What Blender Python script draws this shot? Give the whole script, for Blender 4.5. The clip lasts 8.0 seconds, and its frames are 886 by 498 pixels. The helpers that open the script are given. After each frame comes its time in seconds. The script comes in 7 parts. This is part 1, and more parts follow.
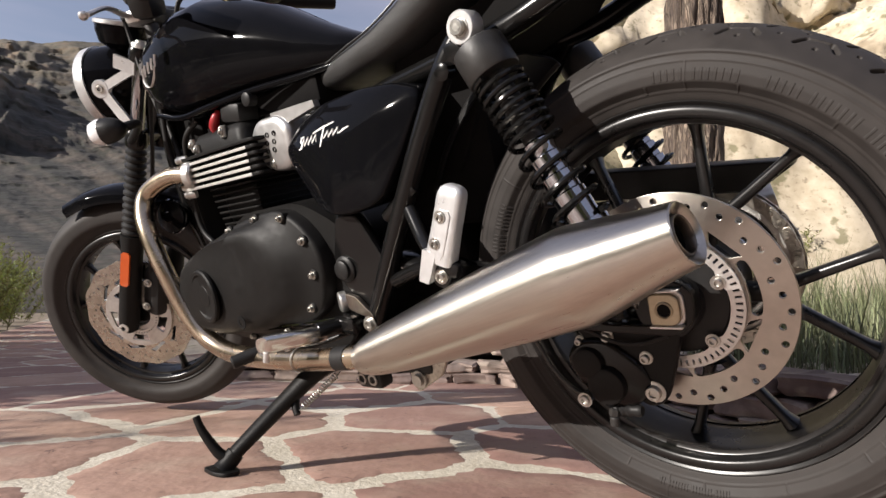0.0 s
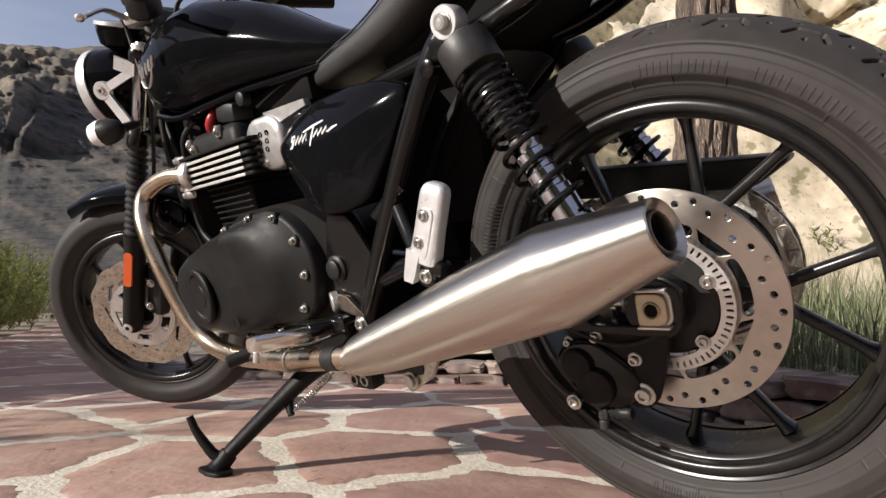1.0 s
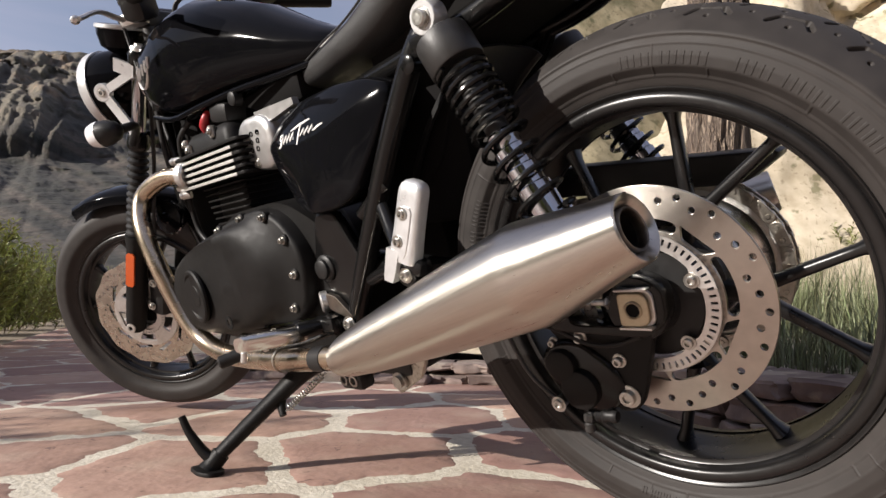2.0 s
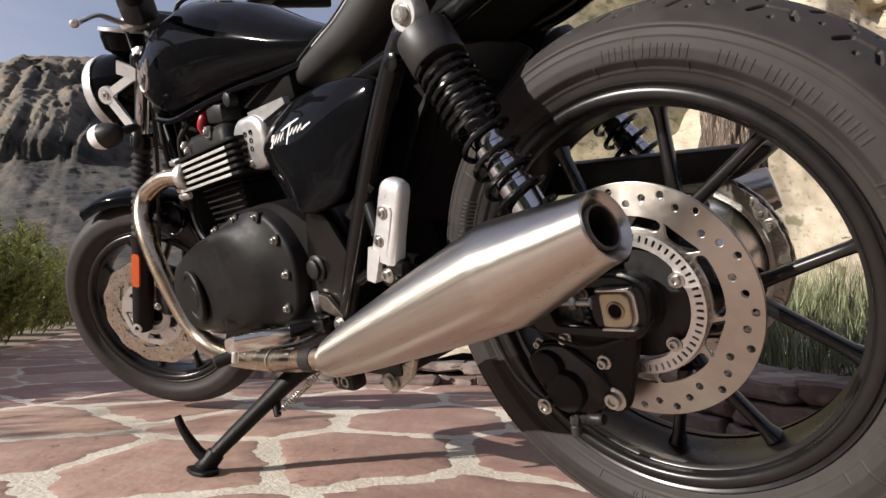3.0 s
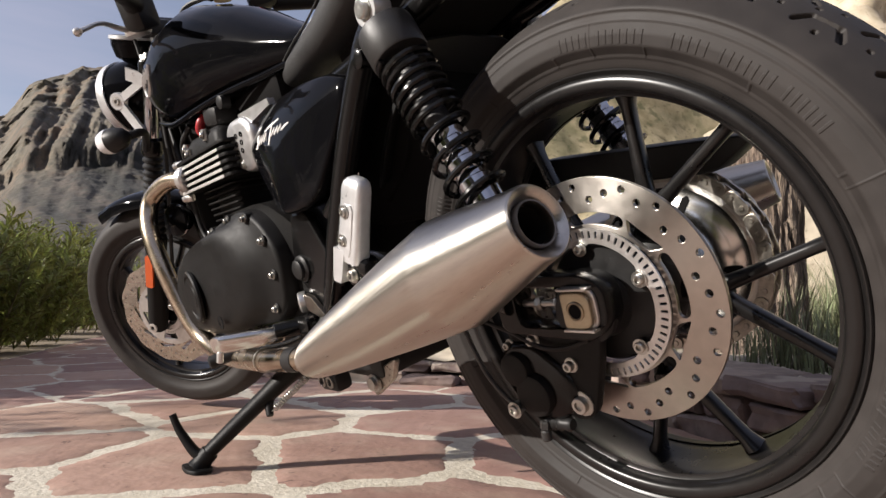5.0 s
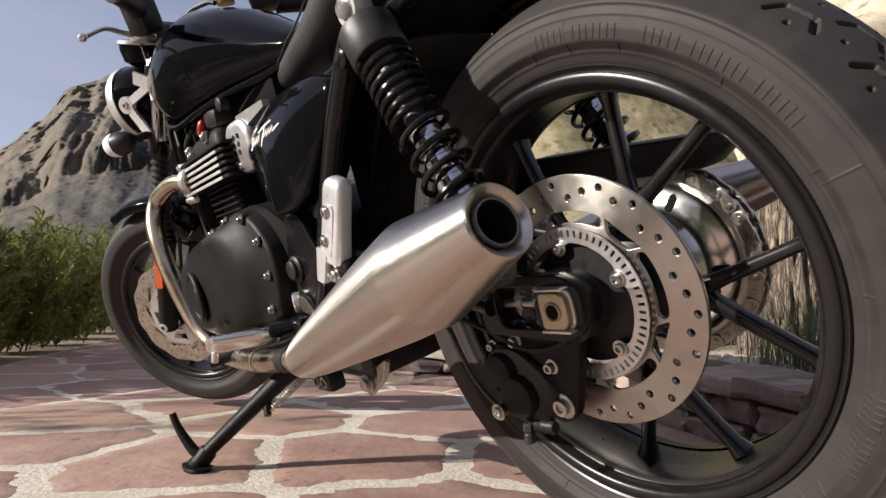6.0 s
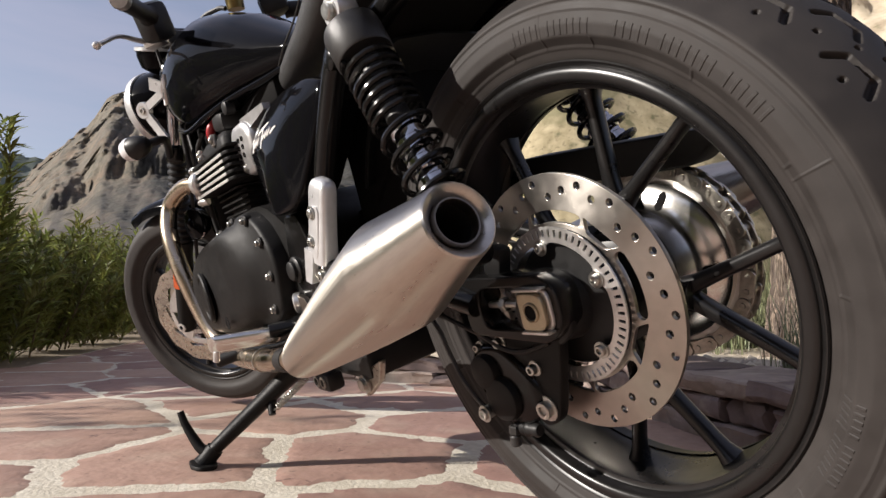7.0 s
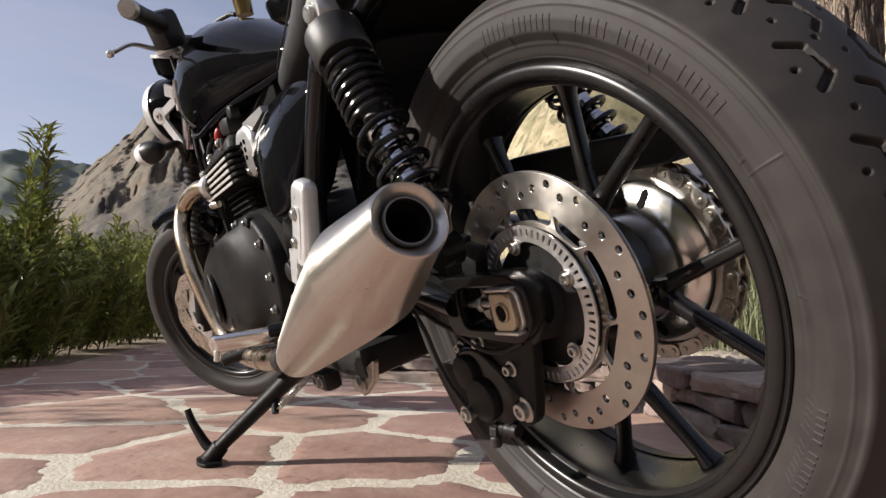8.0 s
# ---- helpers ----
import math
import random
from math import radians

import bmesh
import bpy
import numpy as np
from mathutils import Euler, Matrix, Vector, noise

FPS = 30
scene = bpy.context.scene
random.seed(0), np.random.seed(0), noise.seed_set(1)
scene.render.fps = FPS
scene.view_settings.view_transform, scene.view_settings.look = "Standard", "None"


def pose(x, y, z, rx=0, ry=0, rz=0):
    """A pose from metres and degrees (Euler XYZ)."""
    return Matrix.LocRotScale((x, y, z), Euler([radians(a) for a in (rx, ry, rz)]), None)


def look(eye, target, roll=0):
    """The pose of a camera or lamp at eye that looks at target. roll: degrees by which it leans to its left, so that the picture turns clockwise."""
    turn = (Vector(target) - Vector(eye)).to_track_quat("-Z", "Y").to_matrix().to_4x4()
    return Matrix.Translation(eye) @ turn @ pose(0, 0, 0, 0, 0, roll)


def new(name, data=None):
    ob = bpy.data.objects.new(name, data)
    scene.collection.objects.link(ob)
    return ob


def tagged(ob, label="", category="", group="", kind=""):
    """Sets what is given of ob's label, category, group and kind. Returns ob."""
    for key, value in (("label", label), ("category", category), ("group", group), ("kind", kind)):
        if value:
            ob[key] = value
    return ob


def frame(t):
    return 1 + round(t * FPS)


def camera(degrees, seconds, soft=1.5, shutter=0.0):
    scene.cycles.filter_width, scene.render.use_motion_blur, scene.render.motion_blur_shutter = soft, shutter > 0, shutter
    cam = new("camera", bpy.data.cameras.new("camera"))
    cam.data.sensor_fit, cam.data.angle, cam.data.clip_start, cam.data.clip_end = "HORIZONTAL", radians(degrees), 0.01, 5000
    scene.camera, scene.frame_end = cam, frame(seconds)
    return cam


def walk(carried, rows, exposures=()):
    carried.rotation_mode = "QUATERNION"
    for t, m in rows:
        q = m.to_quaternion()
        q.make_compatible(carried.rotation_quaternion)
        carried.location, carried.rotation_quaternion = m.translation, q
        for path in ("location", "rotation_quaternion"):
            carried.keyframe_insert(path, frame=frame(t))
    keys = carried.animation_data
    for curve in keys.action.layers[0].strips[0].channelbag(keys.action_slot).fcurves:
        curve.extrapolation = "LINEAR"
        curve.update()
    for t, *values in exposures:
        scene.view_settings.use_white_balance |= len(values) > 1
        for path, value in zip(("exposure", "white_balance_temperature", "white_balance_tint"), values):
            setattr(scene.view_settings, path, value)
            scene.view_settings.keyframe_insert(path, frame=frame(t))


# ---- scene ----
cam = camera(73.0, 8.0)
PATH = [
    (0, (0.2500, -0.7202, 0.2688), (-1.0407, 0.7943, 0.4701), 0.38),
    (0.5, (0.2606, -0.7032, 0.2690), (-1.0544, 0.7902, 0.4699), 0.39),
    (1, (0.2724, -0.6846, 0.2686), (-1.0638, 0.7898, 0.4708), 0.42),
    (1.5, (0.2849, -0.6644, 0.2683), (-1.0744, 0.7886, 0.4710), 0.43),
    (3, (0.3218, -0.6055, 0.2688), (-1.1114, 0.7746, 0.4717), 0.46),
    (3.5, (0.3332, -0.5875, 0.2687), (-1.1249, 0.7663, 0.4725), 0.50),
    (4, (0.3446, -0.5688, 0.2690), (-1.1389, 0.7570, 0.4726), 0.51),
    (4.5, (0.3569, -0.5493, 0.2694), (-1.1505, 0.7493, 0.4726), 0.50),
    (6, (0.3943, -0.4885, 0.2701), (-1.1859, 0.7203, 0.4738), 0.54),
    (6.5, (0.4072, -0.4677, 0.2698), (-1.2057, 0.6968, 0.4758), 0.61),
    (7, (0.4219, -0.4440, 0.2703), (-1.2218, 0.6767, 0.4758), 0.66),
    (7.5, (0.4372, -0.4191, 0.2704), (-1.2390, 0.6524, 0.4758), 0.68),
    (8, (0.4531, -0.3932, 0.2706), (-1.2527, 0.6304, 0.4761), 0.68),
]
walk(cam, [(t, look(eye, target, roll)) for t, eye, target, roll in PATH])
SUN_DIR = Vector((0.96, 2.35, -1.0)).normalized()      # the way the sunlight travels

# ---- world, sun, exposure ----
world = bpy.data.worlds.new("world")
scene.world = world
world.use_nodes = True
wn, wl = world.node_tree.nodes, world.node_tree.links
sky = wn.new("ShaderNodeTexSky")
sky.sky_type = 'NISHITA'
sky.sun_disc = False
sky.sun_elevation = math.asin(-SUN_DIR.z)
sky.sun_rotation = math.atan2(-SUN_DIR.x, -SUN_DIR.y)
sky.air_density, sky.dust_density, sky.ozone_density = 1.0, 0.6, 1.5
wn["Background"].inputs[1].default_value = 0.08
# thin cirrus streaks over the blue
wtc = wn.new("ShaderNodeTexCoord")
wmap = wn.new("ShaderNodeMapping")
wmap.inputs["Scale"].default_value = (1.2, 1.2, 7.0)
wno = wn.new("ShaderNodeTexNoise")
wno.inputs["Scale"].default_value, wno.inputs["Detail"].default_value = 1.6, 6.0
wrm = wn.new("ShaderNodeMapRange")
wrm.inputs[1].default_value, wrm.inputs[2].default_value, wrm.inputs[3].default_value, wrm.inputs[4].default_value = 0.34, 0.78, 0.26, 0.62
wmx = wn.new("ShaderNodeMix")
wmx.data_type = 'RGBA'
wmx.inputs[7].default_value = (5.0, 4.55, 5.5, 1)
wl.new(wtc.outputs["Generated"], wmap.inputs[0])
wl.new(wmap.outputs[0], wno.inputs["Vector"])
wl.new(wno.outputs[0], wrm.inputs[0])
wl.new(wrm.outputs[0], wmx.inputs[0])
wl.new(sky.outputs[0], wmx.inputs[6])
wl.new(wmx.outputs[2], wn["Background"].inputs[0])

sun = new("sun", bpy.data.lights.new("sun", 'SUN'))
sun.data.energy, sun.data.angle, sun.data.color = 5.0, radians(0.53), (1.0, 0.93, 0.86)
sun.matrix_world = look((0, 0, 10), Vector((0, 0, 10)) + SUN_DIR)
scene.view_settings.exposure = 0.70


# ---- materials ----
def mat(name, color, rough=0.5, metal=0.0, var=0.15, scale=40.0, bump=0.0, bump_scale=None, coat=0.0, spec=None, color2=None, stretch=None, rough_var=0.1):
    """A surface: base colour broken by noise at two scales, uneven gloss and a fine relief."""
    m = bpy.data.materials.new(name)
    m.use_nodes = True
    n, l = m.node_tree.nodes, m.node_tree.links
    b = n["Principled BSDF"]
    tc = n.new("ShaderNodeTexCoord")
    mp = n.new("ShaderNodeMapping")
    l.new(tc.outputs["Object"], mp.inputs[0])
    if stretch:
        mp.inputs["Scale"].default_value = stretch
    big, fine = n.new("ShaderNodeTexNoise"), n.new("ShaderNodeTexNoise")
    for k, s, d in ((big, scale * 0.15, 4.0), (fine, scale, 5.0)):
        k.inputs["Scale"].default_value, k.inputs["Detail"].default_value = s, d
        l.new(mp.outputs[0], k.inputs["Vector"])
    add = n.new("ShaderNodeMath")
    add.operation = 'MULTIPLY_ADD'
    add.inputs[1].default_value = 0.5
    l.new(fine.outputs[0], add.inputs[0])
    half = n.new("ShaderNodeMath")
    half.operation = 'MULTIPLY'
    half.inputs[1].default_value = 0.5
    l.new(big.outputs[0], half.inputs[0])
    l.new(half.outputs[0], add.inputs[2])
    ramp = n.new("ShaderNodeValToRGB")
    c = Vector(color)
    c2 = Vector(color2) if color2 else c * (1 + var)
    c1 = c * (1 - var) if not color2 else c
    ramp.color_ramp.elements[0].position, ramp.color_ramp.elements[1].position = 0.35, 0.65
    ramp.color_ramp.elements[0].color, ramp.color_ramp.elements[1].color = (*c1, 1), (*c2, 1)
    l.new(add.outputs[0], ramp.inputs[0])
    l.new(ramp.outputs[0], b.inputs["Base Color"])
    rr = n.new("ShaderNodeMapRange")
    rr.inputs[1].default_value, rr.inputs[2].default_value = 0.3, 0.7
    rr.inputs[3].default_value, rr.inputs[4].default_value = max(0.02, rough - rough_var), min(1, rough + rough_var)
    l.new(add.outputs[0], rr.inputs[0])
    l.new(rr.outputs[0], b.inputs["Roughness"])
    b.inputs["Metallic"].default_value = metal
    b.inputs["Coat Weight"].default_value = coat
    b.inputs["Coat Roughness"].default_value = 0.03
    if spec is not None:
        b.inputs["Specular IOR Level"].default_value = spec
    if bump:
        bp = n.new("ShaderNodeBump")
        bp.inputs["Strength"].default_value, bp.inputs["Distance"].default_value = bump, 0.002
        src = fine
        if bump_scale:
            src = n.new("ShaderNodeTexNoise")
            src.inputs["Scale"].default_value, src.inputs["Detail"].default_value = bump_scale, 4.0
            l.new(mp.outputs[0], src.inputs["Vector"])
        l.new(src.outputs[0], bp.inputs["Height"])
        l.new(bp.outputs[0], b.inputs["Normal"])
    return m


def brushed(m):
    """Fine grinding marks that run round the piece's own z axis and draw its gloss out along it."""
    n, l = m.node_tree.nodes, m.node_tree.links
    b = n["Principled BSDF"]
    tan = n.new("ShaderNodeTangent")
    tan.direction_type, tan.axis = 'RADIAL', 'Z'
    l.new(tan.outputs[0], b.inputs["Tangent"])
    b.inputs["Anisotropic"].default_value, b.inputs["Anisotropic Rotation"].default_value = 0.8, 0.25
    return m


M_RUBBER = mat("tyre_rubber", (0.0290, 0.0252, 0.0234), 0.66, var=0.22, scale=45, bump=0.08, bump_scale=1400, spec=0.3)
M_RIM = mat("satin_black_wheel_paint", (0.0075, 0.007, 0.007), 0.30, var=0.12, scale=80, rough_var=0.05, spec=0.42)
M_SATIN = mat("satin_black_engine_paint", (0.0066, 0.0062, 0.0060), 0.52, var=0.15, scale=90, bump=0.15, bump_scale=900, spec=0.19)
M_FRAME = mat("black_powder_coat", (0.006, 0.0058, 0.0058), 0.20, var=0.1, scale=60, rough_var=0.05, spec=0.28)
M_GLOSS = mat("gloss_black_paint", (0.0035, 0.0035, 0.0042), 0.06, var=0.1, scale=30, rough_var=0.02, spec=0.08)
M_PLASTIC = mat("black_plastic", (0.012, 0.0117, 0.0117), 0.45, var=0.2, scale=80, bump=0.1, bump_scale=700, spec=0.3)
M_LEATHER = mat("black_vinyl", (0.015, 0.0145, 0.0143), 0.50, var=0.2, scale=120, bump=0.4, bump_scale=1300)
M_COLLAR = mat("grey_black_cast_collar", (0.017, 0.0161, 0.0155), 0.45, var=0.15, scale=100, bump=0.15, bump_scale=900)
M_POLISH = mat("polished_aluminium", (0.66, 0.64, 0.60), 0.20, 1.0, var=0.08, scale=40, rough_var=0.05)
M_STEEL = brushed(mat("brushed_stainless", (0.54, 0.50, 0.445), 0.31, 1.0, var=0.07, scale=26, stretch=(14.0, 14.0, 0.5), rough_var=0.06))
M_TIP = mat("heat_darkened_steel", (0.20, 0.175, 0.15), 0.36, 1.0, var=0.25, scale=60, rough_var=0.08)
M_PIPE = mat("heat_tinted_steel", (0.45, 0.37, 0.28), 0.26, 1.0, var=0.15, scale=25, rough_var=0.06)
M_CHROME = mat("chrome", (0.43, 0.43, 0.45), 0.08, 1.0, var=0.05, scale=40, rough_var=0.03)
M_ALU = mat("cast_aluminium", (0.62, 0.61, 0.59), 0.36, 0.9, var=0.12, scale=120, bump=0.2, bump_scale=900)
M_SILVER = mat("silver_paint", (0.56, 0.56, 0.56), 0.36, 0.55, var=0.06, scale=120, coat=0.1)
M_COVER = mat("brushed_silver_cover", (0.46, 0.455, 0.45), 0.40, 0.85, var=0.05, scale=90, bump=0.08, bump_scale=900)
M_DISC = brushed(mat("brake_disc_steel", (0.45, 0.42, 0.38), 0.33, 1.0, var=0.12, scale=60, bump=0.04, bump_scale=600, rough_var=0.08))
M_FDISC = mat("front_disc_steel", (0.50, 0.455, 0.39), 0.27, 1.0, var=0.2, scale=60, rough_var=0.08)
M_BOLT = mat("zinc_bolt", (0.48, 0.47, 0.44), 0.36, 1.0, var=0.15, scale=200)
M_BRASS = mat("gold_passivated_nut", (0.38, 0.33, 0.24), 0.38, 1.0, var=0.15, scale=150)
M_CHAIN = mat("greasy_chain_steel", (0.44, 0.41, 0.36), 0.32, 1.0, var=0.3, scale=200)
M_FIN = mat("machined_fin_edge", (0.66, 0.65, 0.62), 0.42, 0.6, var=0.08, scale=90)
M_RED = mat("red_plastic", (0.30, 0.015, 0.02), 0.4, var=0.1)
M_AMBER = mat("amber_reflector", (0.55, 0.09, 0.015), 0.15, var=0.1, coat=0.6)
M_WHITE = mat("white_decal", (0.80, 0.79, 0.77), 0.4, var=0.03)
M_LENS = mat("clear_lamp_lens", (0.75, 0.75, 0.76), 0.15, var=0.04, coat=0.6)
# black of the sooty outlet, and of recesses coloured dark
M_DARK = mat("soot_and_recess_black", (0.009, 0.0085, 0.0085), 0.9, var=0.2, spec=0.08)
M_HOSE = mat("black_rubber_hose", (0.014, 0.0135, 0.0135), 0.5, var=0.2, spec=0.25)
M_GOLD = mat("gold_anodised", (0.20, 0.15, 0.06), 0.35, 1.0, var=0.1)


def link_attr(m, fac_var=0.35, hue=0.02):
    """Lets a material vary from piece to piece."""
    n, l = m.node_tree.nodes, m.node_tree.links
    b = n["Principled BSDF"]
    src = b.inputs["Base Color"].links[0].from_socket
    oi = n.new("ShaderNodeObjectInfo")
    hsv = n.new("ShaderNodeHueSaturation")
    mr = n.new("ShaderNodeMapRange")
    mr.inputs[3].default_value, mr.inputs[4].default_value = 1 - fac_var, 1 + fac_var
    mh = n.new("ShaderNodeMapRange")
    mh.inputs[3].default_value, mh.inputs[4].default_value = 0.5 - hue, 0.5 + hue
    l.new(oi.outputs["Random"], mr.inputs[0])
    l.new(oi.outputs["Random"], mh.inputs[0])
    l.new(mr.outputs[0], hsv.inputs["Value"])
    l.new(mh.outputs[0], hsv.inputs["Hue"])
    l.new(src, hsv.inputs["Color"])
    l.new(hsv.outputs[0], b.inputs["Base Color"])
    return m


def island_vary(m, low=0.7, high=1.3, hue=0.03):
    """Lets a material vary from leaf to leaf inside one mesh."""
    n, l = m.node_tree.nodes, m.node_tree.links
    b = n["Principled BSDF"]
    src = b.inputs["Base Color"].links[0].from_socket
    g = n.new("ShaderNodeNewGeometry")
    hsv = n.new("ShaderNodeHueSaturation")
    mr, mh = n.new("ShaderNodeMapRange"), n.new("ShaderNodeMapRange")
    mr.inputs[3].default_value, mr.inputs[4].default_value = low, high
    mh.inputs[3].default_value, mh.inputs[4].default_value = 0.5 - hue, 0.5 + hue
    for k, s in ((mr, "Value"), (mh, "Hue")):
        l.new(g.outputs["Random Per Island"], k.inputs[0])
        l.new(k.outputs[0], hsv.inputs[s])
    l.new(src, hsv.inputs["Color"])
    l.new(hsv.outputs[0], b.inputs["Base Color"])
    return m


def see_through(m, share=0.35):
    """Thin leaves that pass some light."""
    n, l = m.node_tree.nodes, m.node_tree.links
    b, out = n["Principled BSDF"], n["Material Output"]
    tr, mx = n.new("ShaderNodeBsdfTranslucent"), n.new("ShaderNodeMixShader")
    l.new(b.inputs["Base Color"].links[0].from_socket, tr.inputs[0])
    mx.inputs[0].default_value = share
    l.new(b.outputs[0], mx.inputs[1])
    l.new(tr.outputs[0], mx.inputs[2])
    l.new(mx.outputs[0], out.inputs[0])
    return m


def bark():
    """Long flakes of pine bark: tan, grey and reddish plates between dark furrows."""
    m = mat("pine_bark", (0.10, 0.072, 0.056), 0.9, color2=(0.35, 0.285, 0.22), scale=60, stretch=(1, 1, 0.10), bump=1.0, bump_scale=60)
    n, l = m.node_tree.nodes, m.node_tree.links
    b = n["Principled BSDF"]
    src = b.inputs["Base Color"].links[0].from_socket
    mp = [k for k in n if k.type == 'MAPPING'][0]
    cells, edge = n.new("ShaderNodeTexVoronoi"), n.new("ShaderNodeTexVoronoi")
    edge.feature = 'DISTANCE_TO_EDGE'
    warp = n.new("ShaderNodeTexNoise")
    warp.inputs["Scale"].default_value, warp.inputs["Detail"].default_value = 30.0, 4.0
    l.new(mp.outputs[0], warp.inputs["Vector"])
    off = n.new("ShaderNodeVectorMath")
    off.operation = 'MULTIPLY_ADD'
    off.inputs[1].default_value = (0.13, 0.13, 0.13)
    l.new(warp.outputs["Color"], off.inputs[0])
    l.new(mp.outputs[0], off.inputs[2])
    for k in (cells, edge):
        k.inputs["Scale"].default_value = 52.0
        l.new(off.outputs[0], k.inputs["Vector"])
    tint = n.new("ShaderNodeMix")
    tint.data_type, tint.blend_type = 'RGBA', 'MULTIPLY'
    tint.inputs[0].default_value = 0.55
    hue = n.new("ShaderNodeValToRGB")
    hue.color_ramp.elements[0].color, hue.color_ramp.elements[1].color = (0.72, 0.58, 0.50, 1), (1.0, 0.99, 0.95, 1)
    l.new(cells.outputs["Color"], hue.inputs[0])
    l.new(src, tint.inputs[6])
    l.new(hue.outputs[0], tint.inputs[7])
    gap = n.new("ShaderNodeMapRange")
    gap.inputs[1].default_value, gap.inputs[2].default_value = -0.08, 0.22
    l.new(edge.outputs["Distance"], gap.inputs[0])
    mx = n.new("ShaderNodeMix")
    mx.data_type = 'RGBA'
    mx.inputs[6].default_value = (0.055, 0.040, 0.034, 1)
    l.new(gap.outputs[0], mx.inputs[0])
    l.new(tint.outputs[2], mx.inputs[7])
    l.new(mx.outputs[2], b.inputs["Base Color"])
    bp = [k for k in n if k.type == 'BUMP'][0]
    bp.inputs["Distance"].default_value = 0.008
    hsum = n.new("ShaderNodeMath")
    hsum.operation = 'MULTIPLY_ADD'
    hsum.inputs[1].default_value = 0.3
    l.new(bp.inputs["Height"].links[0].from_socket, hsum.inputs[0])
    l.new(gap.outputs[0], hsum.inputs[2])
    l.new(hsum.outputs[0], bp.inputs["Height"])
    return m


def patchy(m, layers):
    """Lays stains over a surface: each (scale, where it begins, where it is full, its share, colour)."""
    n, l = m.node_tree.nodes, m.node_tree.links
    b = n["Principled BSDF"]
    src = b.inputs["Base Color"].links[0].from_socket
    geo = n.new("ShaderNodeNewGeometry")
    for scale, lo, hi, top, colour in layers:
        k, r, mx = n.new("ShaderNodeTexNoise"), n.new("ShaderNodeMapRange"), n.new("ShaderNodeMix")
        k.inputs["Scale"].default_value, k.inputs["Detail"].default_value = scale, 7.0
        l.new(geo.outputs["Position"], k.inputs["Vector"])
        r.inputs[1].default_value, r.inputs[2].default_value, r.inputs[4].default_value = lo, hi, top
        l.new(k.outputs[0], r.inputs[0])
        mx.data_type = 'RGBA'
        mx.inputs[7].default_value = (*colour, 1)
        l.new(r.outputs[0], mx.inputs[0])
        l.new(src, mx.inputs[6])
        src = mx.outputs[2]
    l.new(src, b.inputs["Base Color"])
    return m


def dusty(m):
    """Pale mortar dust rubbed over part of a stone, small dark pits, and hair cracks."""
    patchy(m, ((6.0, 0.52, 0.70, 0.5, (0.46, 0.36, 0.28)), (1.7, 0.52, 0.66, 0.4, (0.25, 0.135, 0.10)), (55.0, 0.66, 0.72, 0.6, (0.10, 0.062, 0.05))))
    n, l = m.node_tree.nodes, m.node_tree.links
    b = n["Principled BSDF"]
    src = b.inputs["Base Color"].links[0].from_socket
    geo = n.new("ShaderNodeNewGeometry")
    warp, cells = n.new("ShaderNodeTexNoise"), n.new("ShaderNodeTexVoronoi")
    warp.inputs["Scale"].default_value, warp.inputs["Detail"].default_value = 9.0, 5.0
    off = n.new("ShaderNodeVectorMath")
    off.operation = 'MULTIPLY_ADD'
    off.inputs[1].default_value = (0.25, 0.25, 0.0)
    l.new(geo.outputs["Position"], warp.inputs["Vector"])
    l.new(warp.outputs["Color"], off.inputs[0])
    l.new(geo.outputs["Position"], off.inputs[2])
    cells.feature = 'DISTANCE_TO_EDGE'
    cells.inputs["Scale"].default_value = 3.2
    l.new(off.outputs[0], cells.inputs["Vector"])
    thin, part_of = n.new("ShaderNodeMapRange"), n.new("ShaderNodeMapRange")
    thin.inputs[1].default_value, thin.inputs[2].default_value, thin.inputs[3].default_value, thin.inputs[4].default_value = 0.0, 0.006, 1.0, 0.0
    l.new(cells.outputs["Distance"], thin.inputs[0])
    part_of.inputs[1].default_value, part_of.inputs[2].default_value = 0.52, 0.60
    l.new(warp.outputs[0], part_of.inputs[0])
    both, mx = n.new("ShaderNodeMath"), n.new("ShaderNodeMix")
    both.operation = 'MULTIPLY'
    l.new(thin.outputs[0], both.inputs[0])
    l.new(part_of.outputs[0], both.inputs[1])
    mx.data_type = 'RGBA'
    mx.inputs[7].default_value = (0.085, 0.05, 0.042, 1)
    l.new(both.outputs[0], mx.inputs[0])
    l.new(src, mx.inputs[6])
    src = mx.outputs[2]
    l.new(src, b.inputs["Base Color"])
    return m


M_STONE = dusty(link_attr(mat("red_flagstone", (0.280, 0.168, 0.131), 0.75, color2=(0.395, 0.252, 0.202), scale=30, bump=0.7, bump_scale=70), 0.26, 0.014))
M_MORTAR = mat("pale_lime_mortar", (0.47, 0.42, 0.33), 0.9, color2=(0.68, 0.63, 0.53), scale=70, bump=1.0, bump_scale=130)
M_KERB = patchy(link_attr(mat("rough_kerb_stone", (0.11, 0.080, 0.070), 0.85, color2=(0.25, 0.19, 0.165), scale=25, bump=1.0, bump_scale=60), 0.4, 0.015), ((11.0, 0.55, 0.66, 0.7, (0.36, 0.31, 0.25)),))
M_SOIL = mat("dry_soil", (0.15, 0.115, 0.078), 0.95, color2=(0.27, 0.215, 0.15), scale=3.0, bump=0.8, bump_scale=40)
M_BED = patchy(mat("pale_stony_soil", (0.27, 0.225, 0.16), 0.95, color2=(0.46, 0.40, 0.31), scale=14.0, bump=1.0, bump_scale=60), ((5.0, 0.52, 0.62, 0.6, (0.13, 0.115, 0.065)), (40.0, 0.58, 0.68, 0.6, (0.15, 0.115, 0.08))))
